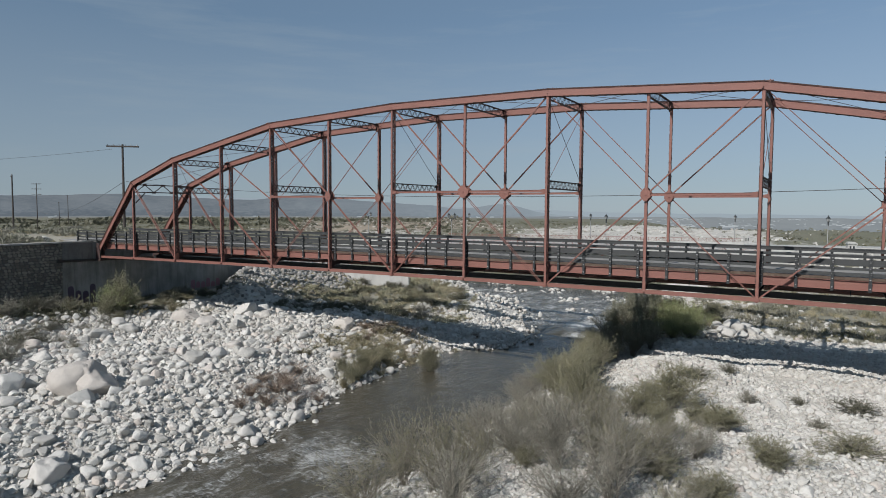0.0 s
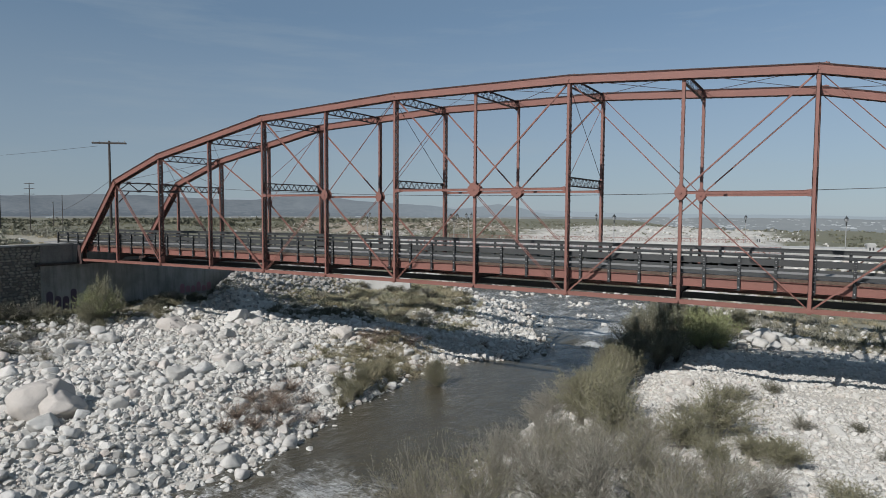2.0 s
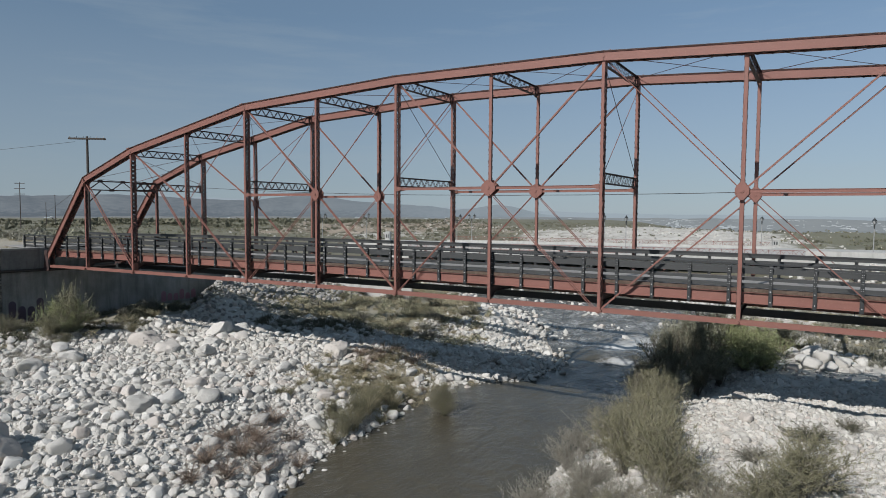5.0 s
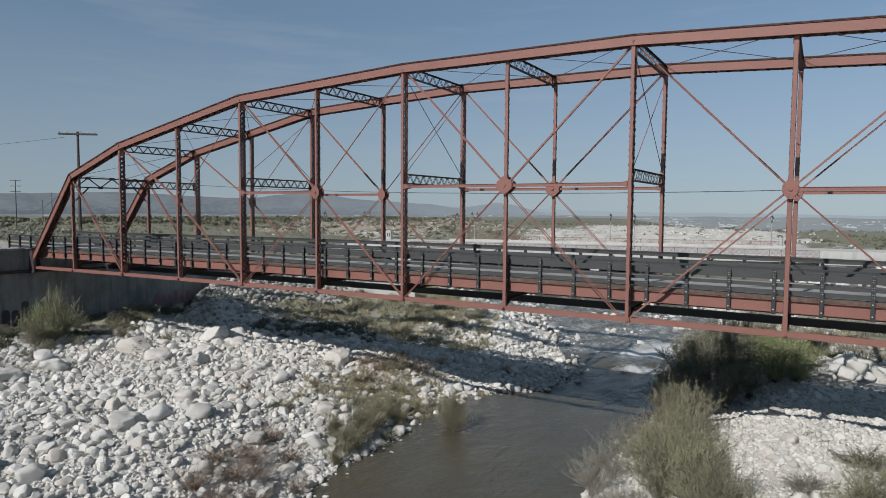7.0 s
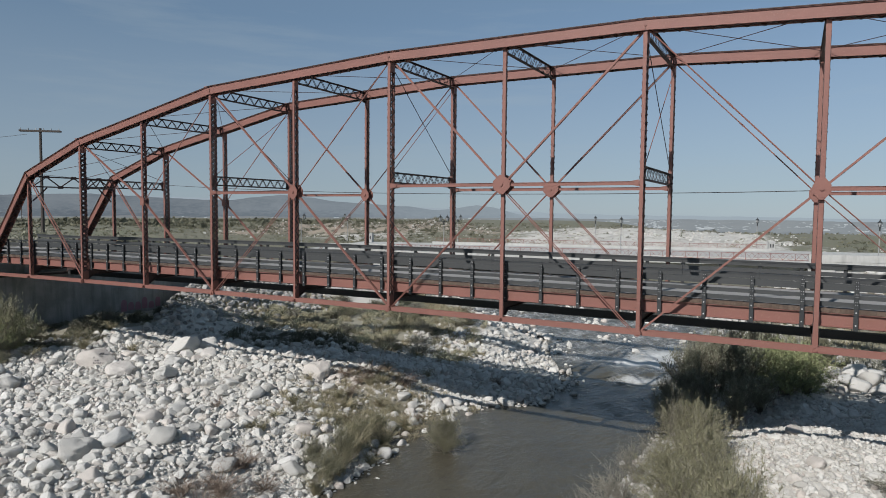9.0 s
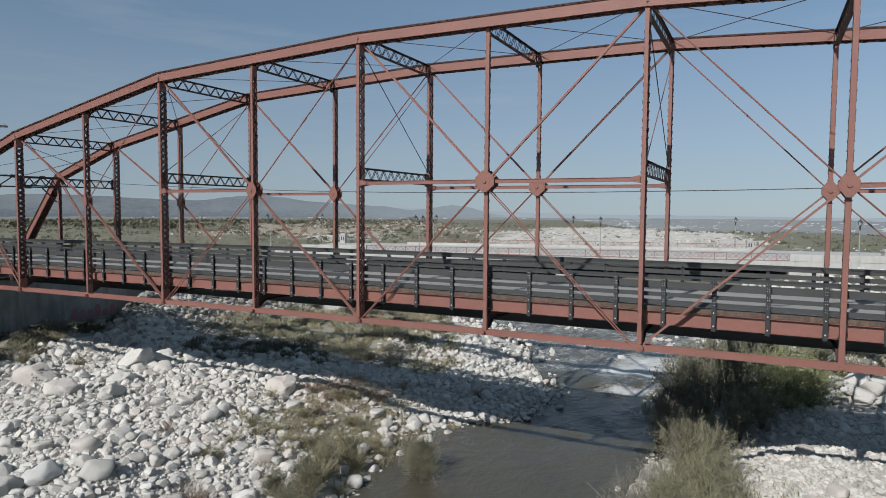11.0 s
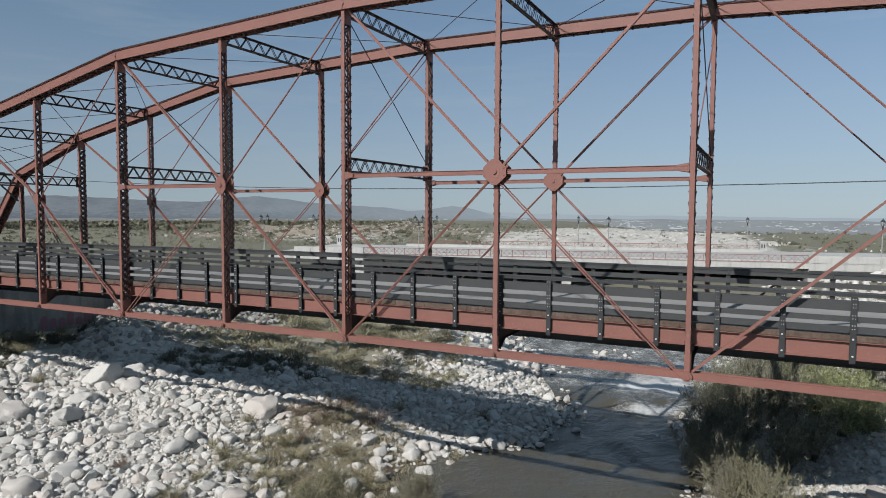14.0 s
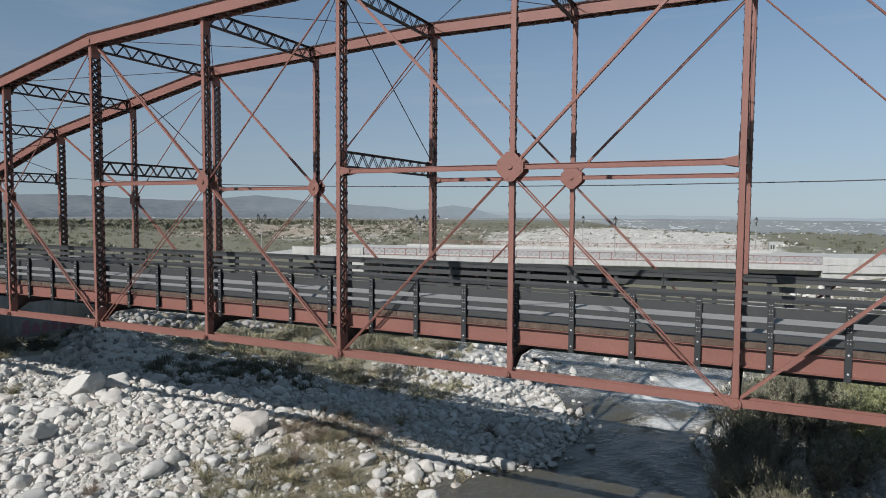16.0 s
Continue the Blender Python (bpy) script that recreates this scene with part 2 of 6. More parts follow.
def water_build(nt, sh):
    n = Nodes(nt, sh)
    foam = n.attr("foam")
    rip = n.noise(1.5, 5, 0.6, stretch=(1.5, 0.75, 1.0))
    swell = n.noise(0.5, 3, 0.5, stretch=(1.3, 0.8, 1.0))
    fine = n.noise(7.0, 4, 0.6)
    lace = n.noise(0.85, 6, 0.62, stretch=(1.0, 0.62, 1.0))
    line = n.ramp(n.math('ABSOLUTE', n.math('SUBTRACT', lace, 0.5)), (0.0, 1.0), (0.05, 0.0))
    where = n.noise(0.45, 4, 0.6, stretch=(1.4, 0.6, 1.0))
    churn = n.noise(3.6, 8, 0.75, stretch=(0.8, 1.9, 1.0))
    thread = n.math('MULTIPLY', line, n.ramp(n.math('ADD', n.math('MULTIPLY', foam, 0.55), n.math('MULTIPLY', where, 0.5)), (0.42, 0.0), (0.62, 1.0)))
    thread = n.math('MULTIPLY', thread, n.ramp(churn, (0.4, 0.1), (0.62, 1.0)))
    wide = n.ramp(n.math('ADD', n.math('MULTIPLY', foam, 0.62), n.math('ADD', n.math('MULTIPLY', churn, 0.4), n.math('MULTIPLY', where, 0.35))), (0.70, 0.0), (0.90, 1.0))
    f = n.math('MULTIPLY', n.math('MAXIMUM', thread, wide), 0.82)
    mud = n.mix(n.noise(0.3, 4), (0.062, 0.056, 0.041), (0.09, 0.082, 0.06))
    n.colour(n.mix(f, mud, (0.68, 0.69, 0.68)))
    n.rough(n.math('ADD', 0.07, n.math('MULTIPLY', f, 0.6)))
    sh.inputs["IOR"].default_value = 1.33
    n.bump(n.math('ADD', n.math('ADD', rip, n.math('MULTIPLY', swell, 1.6)), n.math('MULTIPLY', fine, 0.22)), 0.6, 0.2)


WATER = material("murky brown river water", water_build)


def plant(lo, hi, rough=0.8, sheen=0.0):
    def build(nt, sh):
        n = Nodes(nt, sh)
        c = n.mix(n.island(), lo, hi)
        c = n.mix(n.math('MULTIPLY', n.rand(), 0.4), c, tuple(v * 0.6 for v in lo))
        n.colour(c), n.rough(rough)
    return build


TWIG = material("bare grey twigs", plant((0.13, 0.116, 0.094), (0.31, 0.28, 0.232)))
BARK = material("grey brown bark", plant((0.10, 0.08, 0.06), (0.16, 0.13, 0.10)))
LEAF_OLIVE = material("olive grey narrow leaves", plant((0.14, 0.135, 0.078), (0.29, 0.272, 0.17)))
LEAF_DARK = material("dark green willow leaves", plant((0.14, 0.145, 0.10), (0.34, 0.335, 0.245)))
LEAF_GREEN = material("light green leaves", plant((0.20, 0.225, 0.095), (0.40, 0.42, 0.22)))
LEAF_SCRUB = material("dark plain scrub leaves", plant((0.07, 0.072, 0.045), (0.165, 0.155, 0.105)))
LEAF_SAGE = material("grey sage leaves", plant((0.17, 0.165, 0.125), (0.32, 0.305, 0.25)))
LEAF_PALE = material("pale olive bunch grass", plant((0.25, 0.24, 0.155), (0.46, 0.43, 0.30)))
STRAW = material("dry straw grass", plant((0.25, 0.215, 0.13), (0.45, 0.395, 0.265)))
RUSSET = material("russet dry weeds", plant((0.17, 0.122, 0.092), (0.29, 0.22, 0.165)))


def flat(c, rough=0.7):
    def build(nt, sh):
        n = Nodes(nt, sh)
        v = n.noise(4.0, 4)
        n.colour(n.mix(v, tuple(x * 0.8 for x in c), tuple(min(1.0, x * 1.15) for x in c))), n.rough(rough)
    return build


POLE_WOOD = material("weathered pole wood", flat((0.06, 0.05, 0.044), 0.85))
LAMP_BLACK = material("black lamp casting", flat((0.03, 0.033, 0.035), 0.5))
LAMP_GLASS = material("frosted lamp glass", flat((0.35, 0.36, 0.36), 0.3))
POLE_GREY = material("weathered grey lamp pole", flat((0.30, 0.30, 0.29), 0.6))
PIPE_RUST = material("dark rusted pipe", flat((0.028, 0.024, 0.022), 0.7))
WIRE = material("dark cable", flat((0.04, 0.04, 0.042), 0.6))
GRAFFITI = material("faded violet spray paint", flat((0.085, 0.06, 0.085), 0.8))
GRAFFITI_PINK = material("faded pink spray paint", flat((0.26, 0.14, 0.17), 0.8))
SPRAY_DARK = material("dark spray paint", flat((0.09, 0.085, 0.09), 0.8))


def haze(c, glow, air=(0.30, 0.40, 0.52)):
    """Far land with haze painted in as emission; it thickens where the veil attribute says so."""
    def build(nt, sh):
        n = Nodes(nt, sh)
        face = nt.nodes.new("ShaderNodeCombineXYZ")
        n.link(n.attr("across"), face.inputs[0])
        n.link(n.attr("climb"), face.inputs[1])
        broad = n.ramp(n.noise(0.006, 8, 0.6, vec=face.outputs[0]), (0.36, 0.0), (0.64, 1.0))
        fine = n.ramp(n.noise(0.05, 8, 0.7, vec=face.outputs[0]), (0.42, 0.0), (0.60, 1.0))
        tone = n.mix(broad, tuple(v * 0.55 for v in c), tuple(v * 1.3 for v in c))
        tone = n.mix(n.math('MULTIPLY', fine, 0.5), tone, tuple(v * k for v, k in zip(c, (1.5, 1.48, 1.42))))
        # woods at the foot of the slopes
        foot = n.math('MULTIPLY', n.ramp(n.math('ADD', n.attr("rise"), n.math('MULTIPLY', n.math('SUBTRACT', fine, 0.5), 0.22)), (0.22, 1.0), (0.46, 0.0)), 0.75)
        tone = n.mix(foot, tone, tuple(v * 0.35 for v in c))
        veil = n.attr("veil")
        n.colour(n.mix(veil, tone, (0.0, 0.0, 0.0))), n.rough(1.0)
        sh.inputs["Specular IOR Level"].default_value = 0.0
        # painted haze: glow replaces the base colour as the veil grows
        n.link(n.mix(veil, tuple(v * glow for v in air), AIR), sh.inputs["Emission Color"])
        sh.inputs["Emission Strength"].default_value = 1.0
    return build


AIR = (0.365, 0.435, 0.49)  # low sky's light through haze, painted into the far land as glow
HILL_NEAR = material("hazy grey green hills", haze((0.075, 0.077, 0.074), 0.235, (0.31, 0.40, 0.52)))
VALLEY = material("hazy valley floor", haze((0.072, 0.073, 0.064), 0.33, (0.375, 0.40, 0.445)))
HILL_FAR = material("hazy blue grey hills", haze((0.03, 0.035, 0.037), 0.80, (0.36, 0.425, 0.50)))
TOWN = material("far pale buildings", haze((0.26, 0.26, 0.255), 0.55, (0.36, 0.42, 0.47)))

# ---- mesh tools ----
class Shape:
    """Collects vertices and faces, and becomes one mesh."""

    def __init__(self):
        self.v, self.f = [], []

    def add(self, vs, fs):
        k = len(self.v)
        self.v += [tuple(p) for p in vs]
        self.f += [tuple(i + k for i in q) for q in fs]
        return self

    def box(self, lo, hi, m=None):
        (a, b, c), (d, e, g) = lo, hi
        vs = [Vector(p) for p in ((a, b, c), (d, b, c), (d, e, c), (a, e, c), (a, b, g), (d, b, g), (d, e, g), (a, e, g))]
        if m:
            vs = [m @ p for p in vs]
        return self.add(vs, [(3, 2, 1, 0), (4, 5, 6, 7), (0, 1, 5, 4), (1, 2, 6, 5), (2, 3, 7, 6), (3, 0, 4, 7)])

    def beam(self, p, q, w, h, up=(0, 0, 1), out=0.0):
        """A bar of rectangular section from p to q, w across and h along up; out: how far it runs past both ends."""
        p, q = Vector(p), Vector(q)
        d = (q - p).normalized()
        s = d.cross(Vector(up)).normalized()
        u = s.cross(d)
        p, q = p - d * out, q + d * out
        vs = [e + s * (a * w / 2) + u * (b * h / 2) for e in (p, q) for a, b in ((-1, -1), (1, -1), (1, 1), (-1, 1))]
        return self.add(vs, [(3, 2, 1, 0), (4, 5, 6, 7), (0, 1, 5, 4), (1, 2, 6, 5), (2, 3, 7, 6), (3, 0, 4, 7)])

    def rod(self, p, q, r, r2=None, n=6):
        p, q = Vector(p), Vector(q)
        d = (q - p).normalized()
        s = d.orthogonal().normalized()
        u = d.cross(s)
        r2 = r if r2 is None else r2
        ring = [(math.cos(2 * math.pi * i / n), math.sin(2 * math.pi * i / n)) for i in range(n)]
        vs = [p + (s * a + u * b) * r for a, b in ring] + [q + (s * a + u * b) * r2 for a, b in ring]
        fs = [(i, (i + 1) % n, n + (i + 1) % n, n + i) for i in range(n)]
        return self.add(vs, fs + [tuple(range(n - 1, -1, -1)), tuple(range(n, 2 * n))])

    def plate(self, outline, y0, y1):
        """An upright plate in the xz plane, from y0 to y1."""
        n = len(outline)
        vs = [(x, y0, z) for x, z in outline] + [(x, y1, z) for x, z in outline]
        fs = [(i, (i + 1) % n, n + (i + 1) % n, n + i) for i in range(n)]
        return self.add(vs, fs + [tuple(range(n - 1, -1, -1)), tuple(range(n, 2 * n))])

    def profile(self, p, q, outline, side, up):
        """A bar of any section from p to q; outline: (along side, along up) points."""
        p, q, side, up = Vector(p), Vector(q), Vector(side), Vector(up)
        n = len(outline)
        vs = [e + side * a + up * b for e in (p, q) for a, b in outline]
        fs = [(i, (i + 1) % n, n + (i + 1) % n, n + i) for i in range(n)]
        return self.add(vs, fs + [tuple(range(n - 1, -1, -1)), tuple(range(n, 2 * n))])

    def mesh(self, name, mat, smooth=False):
        me = bpy.data.meshes.new(name)
        me.from_pydata(self.v, [], self.f)
        me.materials.append(mat)
        if smooth:
            me.polygons.foreach_set("use_smooth", [True] * len(me.polygons))
        bm = bmesh.new()
        bm.from_mesh(me)
        bmesh.ops.recalc_face_normals(bm, faces=bm.faces)
        bm.to_mesh(me)
        bm.free()
        return me


def part(name, shape, mat, parent, label="", smooth=False):
    ob = new(name, shape.mesh(name, mat, smooth) if isinstance(shape, Shape) else shape)
    ob.parent = parent
    if label:
        ob["label"] = label
    return ob


def big_mesh(name, verts, faces, mat, smooth=False):
    """A mesh from numpy arrays: verts n x 3, faces m x 3 or m x 4."""
    me = bpy.data.meshes.new(name)
    k = faces.shape[1]
    me.vertices.add(len(verts)), me.loops.add(faces.size), me.polygons.add(len(faces))
    me.vertices.foreach_set("co", verts.astype(np.float32).ravel())
    me.loops.foreach_set("vertex_index", faces.astype(np.int32).ravel())
    me.polygons.foreach_set("loop_start", np.arange(0, faces.size, k, dtype=np.int32))
    me.polygons.foreach_set("use_smooth", np.full(len(faces), smooth))
    me.materials.append(mat)
    me.update(calc_edges=True)
    me.validate()
    return me

# ---- the land: river bed, banks, embankment and plain in one sheet ----
WATER_Z = -0.4
LEFT_EDGE = [(-60, 33), (-19, 33.6), (-13, 34.2), (-9, 33.2), (-5, 32.1), (-1, 32.3), (4.8, 30.9), (8.4, 33.1), (9.6, 35.0), (14, 35.6), (17.4, 34.4), (20, 33.0), (26, 30.5), (33, 23.0), (40, 14.5), (60, -2), (110, -40), (200, -130)]
RIGHT_EDGE = [(-60, 43), (-19, 41.0), (-4.6, 40.9), (-1, 41.3), (2, 40.8), (10, 41.4), (12, 40.5), (18, 39.9), (22, 40.8), (28, 41.8), (40, 41.5), (60, 30), (110, -14), (200, -100)]


def edge_x(table, y):
    a = np.array(table, float)
    return np.interp(y, a[:, 0], a[:, 1])


def smooth01(t):
    t = np.clip(t, 0, 1)
    return t * t * (3 - 2 * t)


WAVES = [(0.9, 0.31, 0.07), (0.47, 0.83, 0.09), (1.7, -0.9, 0.05), (0.21, -0.35, 0.13), (2.9, 1.7, 0.025), (-1.3, 2.6, 0.03)]


def height(x, y):
    """Height of the land, for numbers or arrays."""
    x, y = np.asarray(x, float), np.asarray(y, float)
    xl, xr = edge_x(LEFT_EDGE, y), edge_x(RIGHT_EDGE, y)
    inside = np.minimum(x - xl, xr - x)
    left, right = np.clip(xl - x, 0, None), np.clip(x - xr, 0, None)
    z = np.where(inside > 0, -0.45 - 0.5 * smooth01(inside / 2.5), -0.45)
    z = z + 1.45 * smooth01(left / 7.0) + 1.85 * smooth01(right / 7.5)
    z = z + 0.5 * smooth01((10 - x) / 10) * (left > 0)
    z = z + sum(a * np.sin(p * x + q * y + 1.7 * i) for i, (p, q, a) in enumerate(WAVES)) * smooth01(-inside / 3.0 + 0.3)
    # shallow bars in the wide water behind the bridge
    z = z + 0.42 * smooth01((y - 19) / 8) * (inside > 0) * (0.5 + 0.5 * np.sin(0.55 * x + 0.3 * y) * np.sin(0.23 * x - 0.41 * y + 1))
    hollow = np.exp(-(((x - 29.0) / 7.5) ** 2 + ((y - 13.5) / 4.8) ** 2) ** 1.5) * (left > 0)
    z = np.where(hollow > 0.02, np.maximum(z - 1.05 * hollow, np.minimum(z, -0.28)), z)
    z = z - 0.25 * np.exp(-(((x - 28.5) / 5.0) ** 2 + ((y - 8.8) / 2.4) ** 2)) * smooth01(left / 2.5)
    # higher ground along the foot of the masonry wall
    z = z + 0.9 * smooth01((7 - x) / 6) * smooth01((-5 - y) / 6) * (left > 0)
    # plain: climbs to a terrace, then falls slowly towards the valley
    d = np.hypot(x - 45, y + 20)
    plain = 2.2 + 1.5 * smooth01((d - 110) / 80) - 0.0128 * np.clip(d - 150, 0, None) + 0.5 * np.sin(0.045 * x + 0.3) * np.sin(0.05 * y)
    t = smooth01((y - 45) / 50)
    plain = plain + smooth01((d - 90) / 40) * (0.55 * np.sin(0.21 * x + 0.7 * np.sin(0.11 * y)) * np.sin(0.17 * y + 0.6) + 0.35 * np.sin(0.47 * x - 0.3 * y + 1.0) * np.sin(0.39 * y + 0.2 * x) + 0.9 * np.sin(0.06 * y + 0.035 * x))
    # a rubble levee across the plain
    az = np.degrees(np.arctan2(45 - x, y + 20))
    levee = smooth01((az - 22) / 5) * smooth01((50 - az) / 9) * np.exp(-((d - 205 - 7 * np.sin(0.5 * az)) / 24) ** 2)
    plain = plain + levee * (2.5 + 0.7 * np.sin(0.9 * az + 0.06 * d) + 0.5 * np.sin(2.3 * az + 0.11 * d))
    east = smooth01((16 + np.degrees(np.arctan2(x - 45, y + 20))) / 14)
    plain = plain - 0.034 * np.clip(d - 275, 0, None) * east
    z = z * (1 - t) + np.maximum(plain, -150 + 0 * d) * t
    rim = smooth01((x - 75) / 40)
    z = z * (1 - rim) + np.where(y > 45, z, 3.0) * rim
    # stony bank that carries the end of the concrete bridge
    z = z + 1.9 * np.exp(-(((x - 64) / 13) ** 2 + ((y - 67) / 9) ** 2) ** 1.5)
    # embankment behind the abutment carries the road
    bank = smooth01((-0.75 - x) / 0.4) * smooth01((25 - y) / 13.0)
    top = 6.85 + 0.25 * np.sin(0.9 * y + 0.6 * x) * smooth01((np.abs(y - 2.9) - 4) / 3) - 0.035 * np.clip(-30 - x, 0, None)
    z = z * (1 - bank) + np.maximum(top, z) * bank
    # rip-rap slope beside the abutment
    rip = smooth01((11.5 - x) / 9.5) * smooth01((y - 13.0 + 1.1 * np.clip(x, 0, 12)) / 5.0) * smooth01((42 - y) / 9)
    z = z + np.where(x > -0.75, 2.0 * rip, 1.2 * smooth01((6 - x) / 7) * smooth01((y - 16.5) / 3.5) * smooth01((42 - y) / 9))
    return z


def graded(lo, hi, step, far, growth):
    a = list(np.arange(lo, hi + step / 2, step))
    s = step
    while a[-1] < far:
        s *= growth
        a.append(a[-1] + s)
    s = step
    while a[0] > -far:
        s *= growth
        a.insert(0, a[0] - s)
    return np.array(a)


def build_ground():
    gx = graded(-12.0, 76.0, 0.7, 4300, 1.08)
    gx = np.sort(np.concatenate([gx[(gx < -1.6) | (gx > -0.3)], [-1.3, -1.0, -0.7, -0.4]]))
    gy = graded(-36.0, 56.0, 0.7, 4300, 1.08)
    X, Y = np.meshgrid(gx, gy, indexing='ij')
    Z = height(X, Y)
    nx, ny = len(gx), len(gy)
    idx = np.arange(nx * ny).reshape(nx, ny)
    faces = np.stack([idx[:-1, :-1], idx[1:, :-1], idx[1:, 1:], idx[:-1, 1:]], -1).reshape(-1, 4)
    me = big_mesh("ground", np.stack([X, Y, Z], -1).reshape(-1, 3), faces, GROUND, True)
    scrub = 0.8 * smooth01((Y - 10) / 4) * smooth01((27 - X - 0.35 * (Y - 14)) / 5) * smooth01((X - 3) / 3)
    scrub = np.maximum(scrub, smooth01((Y - 42) / 20))
    scrub = np.maximum(scrub, smooth01((-1.2 - X) / 1.0) * 0.9)
    scrub = np.maximum(scrub, 0.85 * smooth01((6.5 + 1.5 * np.sin(0.7 * Y) - X) / 3))
    scrub = np.maximum(scrub, 0.75 * smooth01((X - 46) / 8) * smooth01((Y - 13) / 6))
    scrub = np.maximum(scrub, smooth01((X - 85) / 30))
    wide = 1.45 * np.exp(-(((X - 4 + 0.25 * (Y - 185)) / 36) ** 2 + ((Y - 180) / 85) ** 2) ** 1.5) + 0.75 * np.exp(-(((X - 58) / 14) ** 2 + ((Y - 52) / 16) ** 2)) + 0.45 * np.exp(-(((X + 50) / 60) ** 2 + ((Y - 115) / 25) ** 2))
    pale = wide * 1.0
    dirt = np.exp(-(((X - 28.6) / 4.2) ** 2 + ((Y - 3.6) / 5.0) ** 2) ** 1.4)
    scrub = np.maximum(scrub, 0.85 * dirt)
    plain = smooth01((Y - 42) / 20) + smooth01((-20 - X) / 20)
    d, az = np.hypot(X - 45, Y + 20), np.degrees(np.arctan2(45 - X, Y + 20))
    bank = smooth01((az - 20) / 5) * smooth01((54 - az) / 9) * np.exp(-((d - 192 - 7 * np.sin(0.5 * az)) / 26) ** 2)
    for key, val in (("scrub", scrub), ("pale", pale), ("bank", bank), ("plain", np.clip(plain, 0, 1))):
        at = me.attributes.new(key, 'FLOAT', 'POINT')
        at.data.foreach_set("value", val.astype(np.float32).ravel())
    return tagged(new("ground", me), "pale sandy river bed rising to scrub covered plain", "ground", kind="structure")


build_ground()


def build_water():
    gy = np.concatenate([np.arange(-60, -34, 1.0), np.arange(-34, 45, 0.22), np.arange(45, 200, 3.0)])
    u = np.linspace(0, 1, 70)
    xl, xr = edge_x(LEFT_EDGE, gy) - 0.7, edge_x(RIGHT_EDGE, gy) + 0.9
    X = xl[:, None] * (1 - u) + xr[:, None] * u
    Y = np.repeat(gy[:, None], len(u), 1)
    rapid = 0.72 * np.exp(-(((X - 38.7) / 2.2) ** 2 + ((Y - 17.0 - 0.25 * (X - 38.7)) / 1.15) ** 2)) + 0.5 * np.exp(-(((X - 38.0) / 1.3) ** 2 + ((Y - 21.2) / 1.0) ** 2)) + 0.3 * np.exp(-(((X - 39.5) / 2.2) ** 2 + ((Y - 24.0) / 3.0) ** 2)) + 0.56 * smooth01((Y - 16) / 5) * smooth01((48 - Y) / 8) + 0.46 * smooth01((-7 - Y) / 8) + 0.3 * np.exp(-(((X - 37.6) / 2.4) ** 2 + ((Y + 12.6) / 2.2) ** 2))
    Z = WATER_Z + 0.25 * smooth01((Y - 16.2) / 2.0) + 0.13 * np.clip(rapid, 0, 1) * (np.sin(1.9 * X + 0.8 * Y) * np.sin(1.35 * Y - 0.5 * X) + 0.6 * np.sin(3.1 * X - 1.4 * Y + 1.0) * np.sin(2.2 * Y + 0.9 * X))
    rough_ = smooth01((Y - 4) / 6) * smooth01((20 - Y) / 3)
    Z = Z + 0.05 * rough_ * (np.sin(1.15 * Y + 0.7 * np.sin(0.8 * X)) * np.sin(1.7 * X + 0.4 * Y) + 0.5 * np.sin(2.3 * Y - 0.6 * X) * np.sin(2.9 * X + 1.0))
    n, m = X.shape
    idx = np.arange(n * m).reshape(n, m)
    faces = np.stack([idx[:-1, :-1], idx[:-1, 1:], idx[1:, 1:], idx[1:, :-1]], -1).reshape(-1, 4)
    me = big_mesh("river_water", np.stack([X, Y, Z], -1).reshape(-1, 3), faces, WATER, True)
    at = me.attributes.new("foam", 'FLOAT', 'POINT')
    at.data.foreach_set("value", np.clip(rapid, 0, 1).astype(np.float32).ravel())
    return tagged(new("water", me), "murky grey brown river with white foam over rapids", "water", kind="structure")


build_water()

# ---- the old truss bridge ----
PANEL, N, WIDE = 5.3, 14, 5.70
HIP = 5.01
SHIFT = {2: -0.12, 4: 0.01, 5: 0.085, 6: 0.043, 7: -0.06, 8: -0.10, 9: 0.016, 10: 0.03}  # panel point offsets, fitted to the camera's view
Z_END, CAMBER = 5.684, 0.222
TOP_Z = {1: 12.23, 2: 14.07, 4: 16.17, 6: 16.73}
for a, b in ((8, 6), (10, 4), (12, 2), (13, 1)):
    TOP_Z[a] = TOP_Z[b]
for i in (3, 5, 7, 9, 11):
    TOP_Z[i] = (TOP_Z[i - 1] + TOP_Z[i + 1]) / 2
MID_Z = {3: 10.45, 5: 10.91, 7: 11.15, 9: 10.91, 11: 10.45}


def node_x(i):
    return {1: HIP, 13: N * PANEL - HIP}.get(i, i * PANEL + SHIFT.get(i, 0.0))


def pin_z(i):
    return Z_END + CAMBER * (1 - ((i - 7) / 7) ** 2)


def deck_z(x):
    """How far the deck lies above its middle's level, by the camber."""
    return -CAMBER * ((x - 7 * PANEL) / (7 * PANEL)) ** 2


bridge = tagged(new("truss_bridge"), "weathered oxide red riveted steel truss road bridge on concrete abutment", "bridge")


def zigzag(s, a, b, across, width, step, bar_w, bar_t, normal, run_out=0.0):
    """Lacing bars to and fro between two edges: from a to b, the edges across*width/2 to both sides."""
    a, b, across, normal = Vector(a), Vector(b), Vector(across), Vector(normal)
    n = max(2, round((b - a).length / step))
    side = -1
    for i in range(n):
        p = a.lerp(b, i / n) + across * side * width / 2
        q = a.lerp(b, (i + 1) / n) - across * side * width / 2
        s.beam(p, q, bar_w, bar_t, normal, run_out)
        side = -side


